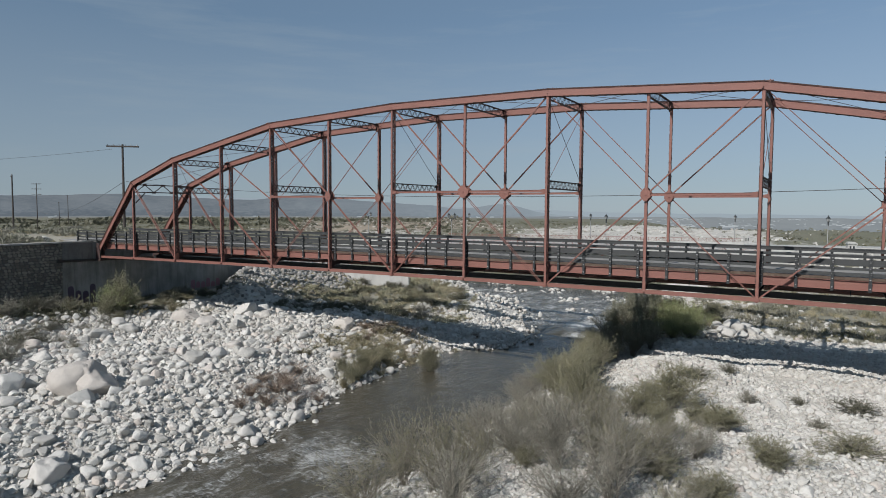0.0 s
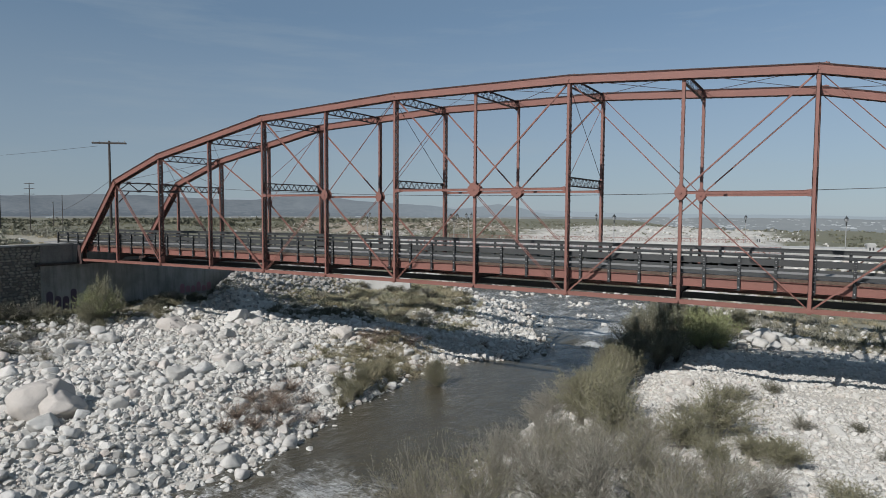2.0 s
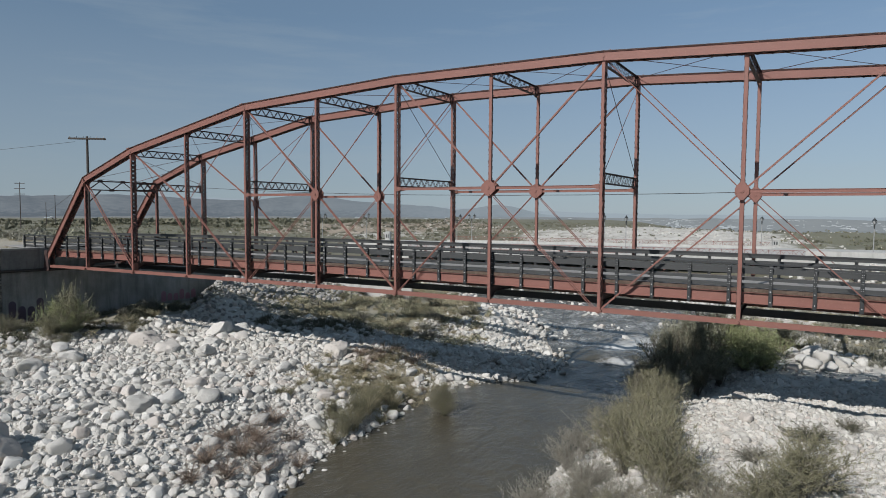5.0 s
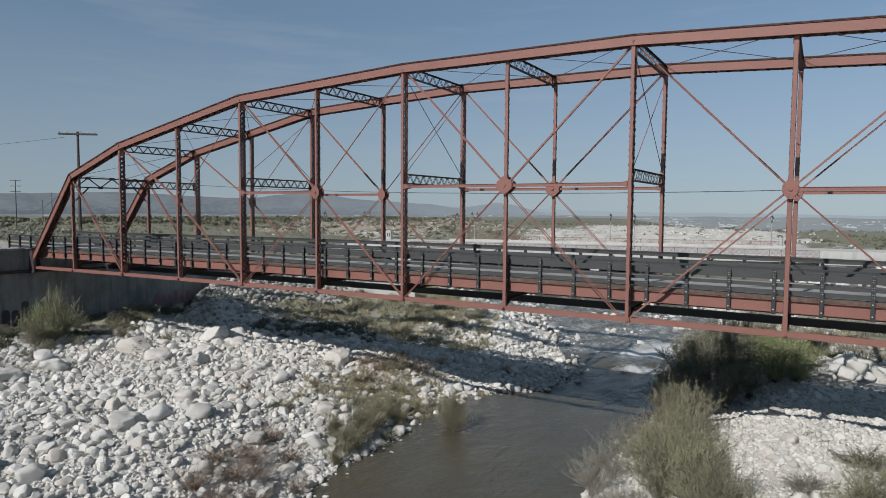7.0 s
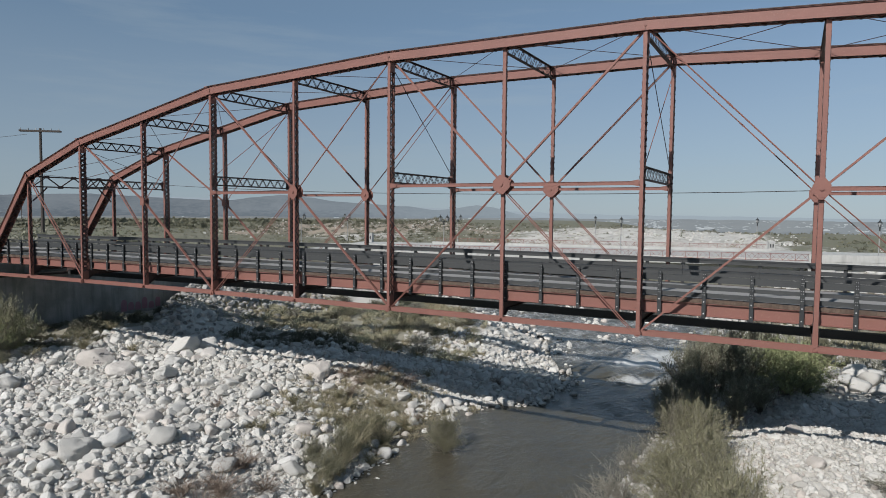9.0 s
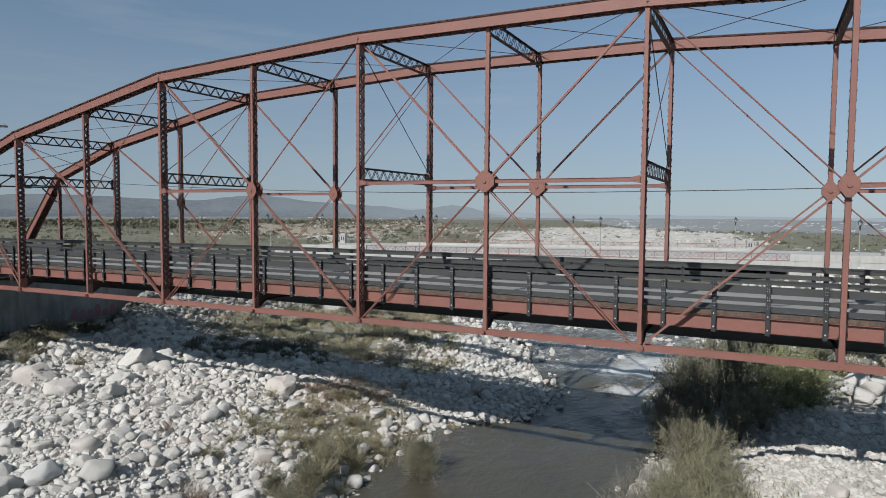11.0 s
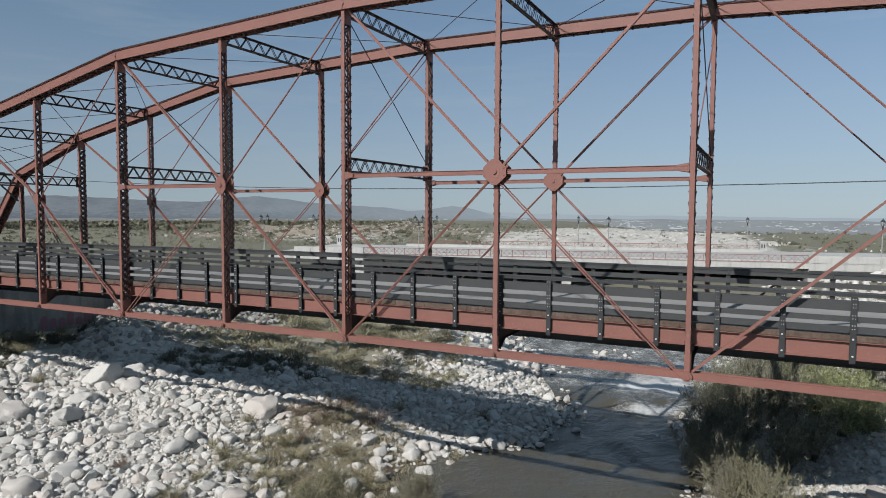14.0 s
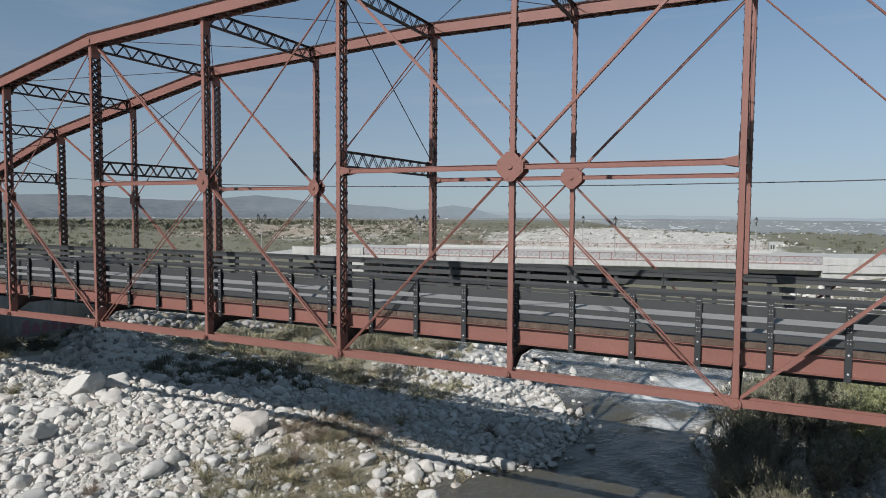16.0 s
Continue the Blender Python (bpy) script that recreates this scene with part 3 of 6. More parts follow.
def laced_post(i, y, z0, z1, wx, wy, name="post", double=False):
    """Two channels with their webs to the river and the road, laced on the faces between."""
    x, post = node_x(i), None
    for k in (-1, 1):
        h, t, f = wx / 2, 0.014, 0.065
        ring = [(-h, 0), (h, 0), (h, -f), (h - t, -f), (h - t, -t), (t - h, -t), (t - h, -f), (-h, -f)]
        s = Shape().profile((x, y + k * wy / 2, z0), (x, y + k * wy / 2, z1), ring, (1, 0, 0), (0, k, 0))
        post = part(name if k < 0 else "channel", s, RED, bridge if k < 0 else post)
    for zz in (z0 + 0.35, z1 - 0.3):
        for e in (-1, 1):
            s = Shape().box((x + e * (wx / 2 + 0.006) - 0.006, y - wy / 2 + 0.02, zz - 0.22), (x + e * (wx / 2 + 0.006) + 0.006, y + wy / 2 - 0.02, zz + 0.22))
            part("batten_plate", s, RED, post if post.name.startswith(name) else post.parent)
    post = post if post.name.startswith(name) else post.parent
    # lacing takes the darker copy: shade of the side faces is in its colour
    lace = Shape()
    for e in (-1, 1):
        xx = x + e * (wx / 2 + 0.007)
        zigzag(lace, (xx, y, z0 + 0.6), (xx, y, z1 - 0.55), (0, 1, 0), wy - 0.05, 0.27, 0.055, 0.012, (1, 0, 0), 0.03)
        if double:
            zigzag(lace, (xx + e * 0.013, y, z0 + 0.6), (xx + e * 0.013, y, z1 - 0.55), (0, -1, 0), wy - 0.05, 0.27, 0.055, 0.012, (1, 0, 0), 0.03)
        n = int((z1 - z0 - 1.2) / 0.27)
        for j in range(n):
            for k in (-1, 1):
                zz = z0 + 0.6 + 0.27 * j
                lace.box((xx - 0.018, y + k * (wy / 2 - 0.03) - 0.018, zz - 0.018), (xx + 0.018, y + k * (wy / 2 - 0.03) + 0.018, zz + 0.018))
    part("lacing", lace, RED_SHADED, post, "dark flat lacing bars with rivets")
    return post


def chord(p, q, name):
    """Built-up box: two webs, a cover plate on top, lacing below."""
    p, q = Vector(p), Vector(q)
    d = (q - p).normalized()
    up = Vector((0, 1, 0)).cross(d) * -1
    up = up if up.z > 0 else -up
    ob = None
    for k in (-1, 1):
        ring = [(0.18, -0.393), (0.25, -0.393), (0.25, -0.377), (0.2, -0.377), (0.2, -0.027), (0.24, -0.027), (0.24, -0.013), (0.18, -0.013)]
        s = Shape().profile(p, q, ring, (0, k, 0), up)
        ob = part(name if k < 0 else "web_channel", s, RED, bridge if k < 0 else ob)
    ob = ob.parent
    s = Shape()
    s.beam(p + up * 0.008, q + up * 0.008, 0.52, 0.03, up, 0.02)
    part("cover_plate", s, RED_SHADED, ob, "dark cover plate")
    lace = Shape()
    zigzag(lace, p - up * 0.402 + d * 0.3, q - up * 0.402 - d * 0.3, (0, 1, 0), 0.40, 0.26, 0.06, 0.014, up, 0.035)
    part("lacing", lace, RED_SHADED, ob)
    return ob


def bars(p, q, gap, w, h, name, label=""):
    """A pair of flat eyebars side by side."""
    ob = None
    for k in (-1, 1):
        o = Vector((0, k * gap / 2, 0))
        s = Shape().beam(Vector(p) + o, Vector(q) + o, w, h, (0, 0.001, 1))
        ob = part(name if k < 0 else "eyebar", s, RED, bridge if k < 0 else ob, label)
    return ob.parent


def rods(p, q, gap, r, name="tie_rod"):
    for k in ((-1, 1) if gap else (0,)):
        o = Vector((0, k * gap / 2, 0))
        ob = part(name, Shape().rod(Vector(p) + o, Vector(q) + o, r), RED, bridge)
        mid = (Vector(p) + Vector(q)) / 2 + o
        d = (Vector(q) - Vector(p)).normalized()
        part("turnbuckle", Shape().rod(mid - d * 0.12, mid + d * 0.12, r * 1.35), RED, ob)


def pin(x, y, z, r, name="pin"):
    for k in (-1, 1):
        s = Shape().rod((x, y + k * 0.16, z), (x, y + k * 0.255, z), r, n=12)
        s.rod((x, y + k * 0.25, z), (x, y + k * 0.29, z), r * 0.62, n=8)
        part(name, s, RED, bridge)


def gusset(i, y):
    """Eight-sided plates on both faces of a post where the members cross."""
    x, z = node_x(i), MID_Z[i]
    a, b, c, d = (0.35, 0.37, 0.085, 0.125) if i == 7 else (0.25, 0.34, 0.075, 0.11)
    ring = [(x - c, z + b), (x + c, z + b), (x + a, z + d), (x + a, z - d), (x + c, z - b), (x - c, z - b), (x - a, z - d), (x - a, z + d)]
    for k in (-1, 1):
        s = Shape()
        lo, hi = sorted((y + k * 0.195, y + k * 0.213))
        s.plate(ring, lo, hi)
        s.rod((x, y + k * 0.213, z), (x, y + k * 0.25, z), 0.07, n=10)
        for u, w in ring:
            cx, cz = x + (u - x) * 0.8, z + (w - z) * 0.8
            s.rod((cx, y + k * 0.213, cz), (cx, y + k * 0.225, cz), 0.018, n=5)
        part("gusset_plate", s, RED, bridge, "eight sided riveted plate with a pin head")


for y in (0.0, WIDE):
    # chords and end posts
    tops = [1, 2, 4, 6, 8, 10, 12, 13]
    for a, b in zip(tops, tops[1:]):
        chord((node_x(a), y, TOP_Z[a]), (node_x(b), y, TOP_Z[b]), "top_chord")
    chord((0.05, y, Z_END + 0.75), (node_x(1), y, TOP_Z[1]), "end_post")
    chord((N * PANEL - 0.05, y, Z_END + 0.75), (node_x(13), y, TOP_Z[13]), "end_post")
    for a in tops[1:-1]:
        s = Shape()
        for k in (-1, 1):
            for j in range(3):
                s.rod((node_x(a) - 0.25 + 0.25 * j, y + k * 0.12, TOP_Z[a] + 0.0), (node_x(a) - 0.25 + 0.25 * j, y + k * 0.12, TOP_Z[a] + 0.06), 0.03, n=6)
        s.box((node_x(a) - 0.38, y - 0.2, TOP_Z[a] - 0.02), (node_x(a) + 0.38, y + 0.2, TOP_Z[a] + 0.022))
        for k in (-1, 1):
            s.rod((node_x(a), y + k * 0.2, TOP_Z[a] - 0.2), (node_x(a), y + k * 0.225, TOP_Z[a] - 0.2), 0.05, n=10)
        part("splice_plate", s, RED, bridge)
    # posts
    for i in (2, 4, 6, 8, 10, 12):
        laced_post(i, y, pin_z(i), TOP_Z[i] - 0.30, 0.122, 0.38, double=i in (2, 4, 10, 12))
    for i in (3, 5, 7, 9, 11):
        laced_post(i, y, pin_z(i) - 0.05, TOP_Z[i] - 0.36, *((0.135, 0.13) if i in (7, 9) else (0.11, 0.28)), "sub_post")
    for i in (1, 13):
        laced_post(i, y, pin_z(i) - 0.05, TOP_Z[i] - 0.42, 0.13, 0.2, "hanger")
    # bottom chord, pins
    for i in range(N):
        x0 = 0.35 if i == 0 else node_x(i)
        x1 = N * PANEL - 0.35 if i == N - 1 else node_x(i + 1)
        bars((x0, y, pin_z(i)), (x1, y, pin_z(i + 1)), 0.24, 0.03, 0.185, "bottom_chord_eyebar")
    for i in range(1, N):
        pin(node_x(i), y, pin_z(i), 0.13 if i % 2 == 0 else 0.07)

    def top(i):
        return (node_x(i), y, TOP_Z[i] - 0.27)

    def mid(i):
        return (node_x(i), y, MID_Z[i])

    def low(i):
        return (node_x(i), y, pin_z(i))

    for m in (False, True):
        def j(i):
            return N - i if m else i
        bars(top(j(1)), low(j(2)), 0.15, 0.025, 0.085, "diagonal")
        bars(top(j(2)), mid(j(3)), 0.09, 0.022, 0.064, "diagonal")
        bars(mid(j(3)), low(j(4)), 0.09, 0.022, 0.064, "diagonal")
        rods(top(j(4)), mid(j(3)), 0.0, 0.022)
        bars(top(j(4)), mid(j(5)), 0.09, 0.022, 0.064, "diagonal")
        bars(mid(j(5)), low(j(6)), 0.09, 0.022, 0.064, "diagonal")
        rods(top(j(6)), mid(j(5)), 0.0, 0.026)
        rods(mid(j(5)), low(j(4)), 0.17, 0.019)
        bars(top(j(6)), mid(7), 0.09, 0.022, 0.064, "diagonal")
        if m:
            rods((node_x(7) - 0.05, y, MID_Z[7] - 0.15), (node_x(8) - 0.18, y, pin_z(8) - 0.03), 0.26, 0.021)
        else:
            rods(mid(7), low(6), 0.11, 0.021)
        for a, b in ((4, 5), (6, 7)):
            zz = MID_Z[b]
            s = Shape()
            xa, xb = sorted((node_x(j(a)), node_x(j(b))))
            ha, hb = (0.085, 0.26) if node_x(j(a)) < node_x(j(b)) else (0.26, 0.085)
            beam_ = None
            for k in (-1, 1):
                ring = [(0.115, -0.064), (0.163, -0.064), (0.163, -0.052), (0.14, -0.052), (0.14, 0.052), (0.163, 0.052), (0.163, 0.064), (0.115, 0.064)]
                s = Shape().profile((xa + ha, y, zz), (xb - hb, y, zz), ring, (0, k, 0), (0, 0, 1))
                beam_ = part("strut" if k < 0 else "strut_channel", s, RED, bridge if k < 0 else beam_)
            s = Shape()
            xe = node_x(j(a)) + (0.085 if not m else -0.085)
            xf = xe + (0.3 if not m else -0.3)
            for k in (-1, 1):
                s = Shape()
                ring = [(xe, zz - 0.12), (xf, zz - 0.062), (xf, zz + 0.062), (xe, zz + 0.12)]
                lo, hi = sorted((y + k * 0.187, y + k * 0.2))
                s.plate(ring, lo, hi)
                for u in range(4):
                    for v in (-0.038, 0.038):
                        xx = xe + (xf - xe) * (u + 0.5) / 4
                        s.rod((xx, y + k * 0.2, zz + v), (xx, y + k * 0.21, zz + v), 0.014, n=5)
                part("tie_plate", s, RED, bridge)
    for i in (5, 7, 9):
        gusset(i, y)
    for i in (3, 11):
        x, z = node_x(i), MID_Z[i]
        for k in (-1, 1):
            s = Shape()
            s.box((x - 0.14, y + k * 0.158 - 0.009, z - 0.2), (x + 0.14, y + k * 0.158 + 0.009, z + 0.2))
            part("gusset_plate", s, RED, bridge)
    # feet on the abutments
    for x, e in ((0.0, 1), (N * PANEL, -1)):
        s = Shape()
        s.box((x - 0.3, y - 0.3, Z_END - 0.35), (x + 0.45, y + 0.3, Z_END - 0.25))
        s.plate([(x - 0.3, Z_END - 0.25), (x + 0.42, Z_END - 0.25), (x + 0.2, Z_END + 1.2), (x - 0.12, Z_END + 1.2)], y - 0.24, y - 0.215)
        s.plate([(x - 0.3, Z_END - 0.25), (x + 0.42, Z_END - 0.25), (x + 0.2, Z_END + 1.2), (x - 0.12, Z_END + 1.2)], y + 0.215, y + 0.24)
        part("bearing_shoe", s, RED_SHADED, bridge, "dark steel bearing shoe")


def lattice(x, z0, z1, name, step=0.34, mat=RED_SHADED):
    """A lattice girder across the road, from truss to truss."""
    tee = [(-0.08, -0.008), (0.08, -0.008), (0.08, 0.008), (0.014, 0.008), (0.014, 0.06), (-0.014, 0.06), (-0.014, 0.008), (-0.08, 0.008)]
    ob = part(name, Shape().profile((x, 0.16, z0), (x, WIDE - 0.16, z0), tee, (1, 0, 0), (0, 0, 1)), mat, bridge)
    part("upper_flange", Shape().profile((x, 0.16, z1), (x, WIDE - 0.16, z1), tee, (1, 0, 0), (0, 0, -1)), mat, ob)
    lace = Shape()
    for e in (-1, 1):
        zigzag(lace, (x + e * 0.03, 0.2, (z0 + z1) / 2), (x + e * 0.03, WIDE - 0.2, (z0 + z1) / 2), (0, 0, 1), z1 - z0 - 0.06, step, 0.032, 0.010, (1, 0, 0), 0.02)
    for yy in (0.16, WIDE - 0.16):
        lace.box((x - 0.1, yy - 0.14, z0 - 0.06), (x - 0.085, yy + 0.14, z1 + 0.06))
    part("lacing", lace, mat, ob)
    return ob


for i in range(2, 13):
    lattice(node_x(i), TOP_Z[i] - 0.54, TOP_Z[i] - 0.07, "top_strut")
for i in (2, 4, 6, 8, 10, 12):
    lattice(node_x(i), 11.27, 11.74, "sway_frame", 0.3)
    zt = TOP_Z[i] - 0.6
    # both rods are one red paint; the first has shade in its colour
    s = Shape()
    s.rod((node_x(i), 0.1, zt), (node_x(i), WIDE - 0.1, 11.8), 0.016)
    part("sway_rod", s, RED_SHADED, bridge)
    s = Shape()
    s.rod((node_x(i) + 0.05, WIDE - 0.1, zt), (node_x(i) + 0.05, 0.1, 11.8), 0.016)
    part("sway_rod", s, RED, bridge)
# portals at both ends
for i in (1, 13):
    x, zz = node_x(i), TOP_Z[i]
    s = Shape()
    for z in (zz - 0.22, zz - 0.85):
        s.box((x - 0.06, 0.15, z - 0.04), (x + 0.06, WIDE - 0.15, z + 0.04))
    n = 6
    for u in range(n):
        ya, yb = 0.2 + (WIDE - 0.4) * u / n, 0.2 + (WIDE - 0.4) * (u + 1) / n
        za, zb = (zz - 0.22, zz - 0.85) if u % 2 else (zz - 0.85, zz - 0.22)
        s.beam((x, ya, za), (x, yb, zb), 0.06, 0.06, (1, 0, 0))
        s.box((x - 0.05, yb - 0.16, zb - 0.09), (x + 0.05, yb + 0.16, zb + 0.09))
    for a, b in ((0.2, 1.1), (WIDE - 0.2, WIDE - 1.1)):
        s.beam((x, a, zz - 1.75), (x, b, zz - 0.9), 0.07, 0.07, (1, 0, 0))
    part("portal_frame", s, RED_SHADED, bridge, "dark riveted portal frame over the road")
# top lateral rods
lat = [1, 2, 3, 4, 5, 6, 7, 8, 9, 10, 11, 12, 13]
for a, b in zip(lat, lat[1:]):
    for ya, yb in ((0.15, WIDE - 0.15), (WIDE - 0.15, 0.15)):
        s = Shape()
        s.rod((node_x(a), ya, TOP_Z[a] - 0.14 + (0.02 if ya > 1 else 0)), (node_x(b), yb, TOP_Z[b] - 0.14 + (0.02 if ya > 1 else 0)), 0.014)
        part("lateral_rod", s, RED_SHADED, bridge)

# ---- floor: beams, stringers, fascia, deck ----
for i in range(1, N):
    x, dz = node_x(i), deck_z(node_x(i))
    s = Shape()
    ring = [(0.14, pin_z(i) + 0.12), (0.55, 6.28 + dz), (WIDE - 0.55, 6.28 + dz), (WIDE - 0.14, pin_z(i) + 0.12), (WIDE - 0.14, 6.66 + dz), (0.14, 6.66 + dz)]
    vs = [(x - 0.01, y, z) for y, z in ring] + [(x + 0.01, y, z) for y, z in ring]
    k = len(ring)
    s.add(vs, [(q, (q + 1) % k, k + (q + 1) % k, k + q) for q in range(k)] + [tuple(range(k - 1, -1, -1)), tuple(range(k, 2 * k))])
    s.box((x - 0.11, 0.14, 6.645 + dz), (x + 0.11, WIDE - 0.14, 6.662 + dz))
    s.box((x - 0.11, 0.55, 6.272 + dz), (x + 0.11, WIDE - 0.55, 6.287 + dz))
    for e in (0, 1):
        ya, yb = (0.14, 0.55) if e == 0 else (WIDE - 0.14, WIDE - 0.55)
        s.beam((x, ya, pin_z(i) + 0.12), (x, yb, 6.28 + dz), 0.22, 0.016, (0, 0, 1))
    # shade below the deck is in the colour of floor beams and stringers
    part("floor_beam", s, RED_SHADED, bridge, "dark red tapered floor beam")
edges = [0.15] + [node_x(i) for i in range(1, N)] + [N * PANEL - 0.15]
for xa, xb in zip(edges, edges[1:]):
    za, zb = deck_z(xa), deck_z(xb)
    for y in (0.8, 1.83, 2.87, 3.9, 4.93):
        s = Shape()
        foot_z = 6.54
        s.beam((xa, y, (foot_z + 6.95) / 2 + za), (xb, y, (foot_z + 6.95) / 2 + zb), 0.02, 6.95 - foot_z)
        s.beam((xa, y, foot_z + za), (xb, y, foot_z + zb), 0.18, 0.018)
        part("stringer", s, RED_SHADED, bridge)
    for y, e in ((0.30, -1), (WIDE - 0.30, 1)):
        s = Shape()
        s.beam((xa, y, 6.84 + za), (xb, y, 6.84 + zb), 0.016, 0.43)
        for z, d in ((7.047, 0.10), (6.632, 0.11)):
            s.beam((xa, y + e * d / 2, z + za), (xb, y + e * d / 2, z + zb), d, 0.016)
        part("fascia_beam", s, RED, bridge, "oxide red channel along the deck edge")
    for y, e in ((0.36, -1), (WIDE - 0.36, 1)):
        n = 4
        for u in range(n):
            x0, x1 = xa + (xb - xa) * u / n, xa + (xb - xa) * (u + 1) / n
            s = Shape()
            s.beam((x0 + 0.006, y, 7.127 + deck_z(x0)), (x1 - 0.006, y, 7.127 + deck_z(x1)), 0.24, 0.14)
            part("edge_timber", s, TIMBER, bridge, "weathered brown deck edge timber")
        if e < 0:
            # rough ends of the laminated deck boards behind the timber
            rt = random.Random(round(xa * 10))
            s, xx = Shape(), xa + 0.01
            while xx < xb - 0.03:
                w = min(rt.uniform(0.05, 0.13), xb - xx)
                z = deck_z(xx)
                s.box((xx, y - 0.123 - rt.uniform(0.0, 0.014), 7.062 + z + rt.uniform(0.0, 0.008)), (xx + w - 0.0015, y - 0.05, 7.20 + z + rt.uniform(-0.022, 0.012)))
                xx += w
            ends = part("decking_edge", s, TIMBER_ENDS, bridge, "rough weathered brown ends of the deck boards")
            ends["kind"] = "stuff"
    s = Shape()
    s.beam((xa, WIDE / 2, 7.09 + za), (xb, WIDE / 2, 7.09 + zb), WIDE - 0.98, 0.22)
    part("deck", s, ASPHALT, bridge, "grey worn asphalt deck")

# beam hung along the upstream truss; the deck's shade is in its black
for xa, xb, ia in zip(edges, edges[1:], range(N)):
    s = Shape()
    ring = [(-0.09, -0.165), (0.09, -0.165), (0.09, -0.14), (0.05, -0.14), (0.05, 0.14), (0.09, 0.14), (0.09, 0.165), (-0.09, 0.165), (-0.09, 0.14), (-0.05, 0.14), (-0.05, -0.14), (-0.09, -0.14)]
    s.profile((xa, WIDE - 0.38, pin_z(ia) - 0.33), (xb, WIDE - 0.38, pin_z(ia + 1) - 0.33), ring, (0, 1, 0), (0, 0, 1))
    hung_beam = part("service_beam", s, BLACK, bridge, "steel beam hung below the deck, black with painted shade")
    for k in range(2):
        xx = xa + (xb - xa) * (0.25 + 0.5 * k)
        part("hanger_rod", Shape().rod((xx, WIDE - 0.38, pin_z(ia) - 0.16), (xx, WIDE - 0.38, 6.64), 0.018), BLACK, hung_beam)

# ---- railings: black posts with charcoal planks ----
RAIL_X0, RAIL_STEP, RAIL_N = -3.78, 1.46, 57


def rail_base(x):
    return deck_z(min(max(x, 0.0), N * PANEL))


def railing(y, out, zs, top_bar):
    """out: towards which side the posts stand."""
    s = Shape()
    ring = ((-0.055, -0.035), (0.055, -0.035), (0.055, 0.035), (-0.055, 0.035))
    vs = [(RAIL_X0 + k * RAIL_STEP, y + a, top_bar + b + rail_base(RAIL_X0 + k * RAIL_STEP)) for k in range(RAIL_N) for a, b in ring]
    s.add(vs, [(4 * k + i, 4 * k + (i + 1) % 4, 4 * k + 4 + (i + 1) % 4, 4 * k + 4 + i) for k in range(RAIL_N - 1) for i in range(4)] + [(3, 2, 1, 0), tuple(range(4 * RAIL_N - 4, 4 * RAIL_N))])
    rail = part("railing", s, BLACK, bridge, "black steel railing with charcoal planks")
    post = Shape()
    yo = y + out * 0.085
    post.box((-0.065, yo - 0.05, 6.55), (0.065, yo - 0.036, 8.13))
    post.box((-0.065, yo + 0.036, 6.55), (0.065, yo + 0.05, 8.13))
    post.box((-0.006, yo - 0.036, 6.55), (0.006, yo + 0.036, 8.13))
    me = post.mesh("rail_post", BLACK)
    bolts = Shape()
    yb = yo + out * 0.05
    for z, r in ((6.72, 0.024), (7.12, 0.024), (7.36, 0.011), (7.44, 0.011), (7.6, 0.011), (7.68, 0.011), (7.86, 0.011), (7.94, 0.011), (8.06, 0.011)):
        for xx in ((0.0,) if r > 0.02 else (-0.025, 0.025)):
            bolts.rod((xx, yb, z), (xx, yb + out * 0.012, z), r, n=6)
    bm = bolts.mesh("bolt", BOLT)
    for k in range(RAIL_N):
        x = RAIL_X0 + k * RAIL_STEP
        o = part("rail_post", me, BLACK, rail)
        o.location = (x, 0, rail_base(x))
        o2 = part("bolt", bm, BOLT, rail)
        o2.location = (x, 0, rail_base(x))
        o2["kind"] = "stuff"
    for lo, hi in zs:
        for k in range(0, RAIL_N - 1, 2):
            xa, xb = RAIL_X0 + k * RAIL_STEP, RAIL_X0 + (k + 2) * RAIL_STEP
            za, zb = rail_base(xa), rail_base(xb)
            s = Shape()
            s.beam((xa + 0.004, y, (lo + hi) / 2 + za), (xb - 0.004, y, (lo + hi) / 2 + zb), 0.06, hi - lo)
            part("plank", s, GREY_RAIL, rail)


railing(0.30, -1, [(7.77, 7.99), (7.51, 7.64), (7.25, 7.405)], 8.145)
railing(WIDE - 0.30, 1, [(8.04, 8.24), (7.77, 7.93), (7.53, 7.68), (7.345, 7.43)], 8.21)

# ---- abutment and masonry wing wall ----
s = Shape()
s.box((-1.35, -3.1, 0.3), (-0.4, 17.5, 5.3))
s.box((-1.35, WIDE + 0.45, 5.3), (-0.4, 17.5, 6.6))
s.box((-1.35, -0.45, 5.3), (-0.75, WIDE + 0.45, 7.0))
abutment = tagged(part("wall_abutment", s, CONCRETE, None), "stained grey concrete abutment wall with faded graffiti", "wall", kind="structure")
part("parapet_block", Shape().box((-1.35, -3.1, 5.3), (-0.4, -0.45, 6.95)), SHADED_CONCRETE, abutment, "dark stained concrete block beside the bridge seat")
s = Shape()
s.box((N * PANEL + 0.4, -8, -0.3), (N * PANEL + 1.6, 14, 5.3))
s.box((N * PANEL + 0.8, -8, 5.3), (N * PANEL + 1.6, 14, 7.0))
tagged(part("wall_abutment_far", s, CONCRETE, None), "plain grey concrete abutment at the bridge end", "wall", kind="structure")
s = Shape()
s.box((-1.3, -26, 0.3), (-0.5, -3.1, 6.95))
wing = tagged(part("wall_masonry", s, MORTAR, None), "dark fieldstone masonry wing wall with concrete coping", "wall", kind="structure")
s = Shape()
s.box((-1.45, -26, 6.95), (-0.3, -0.45, 7.08))
part("coping", s, CONCRETE, wing, "pale concrete coping")
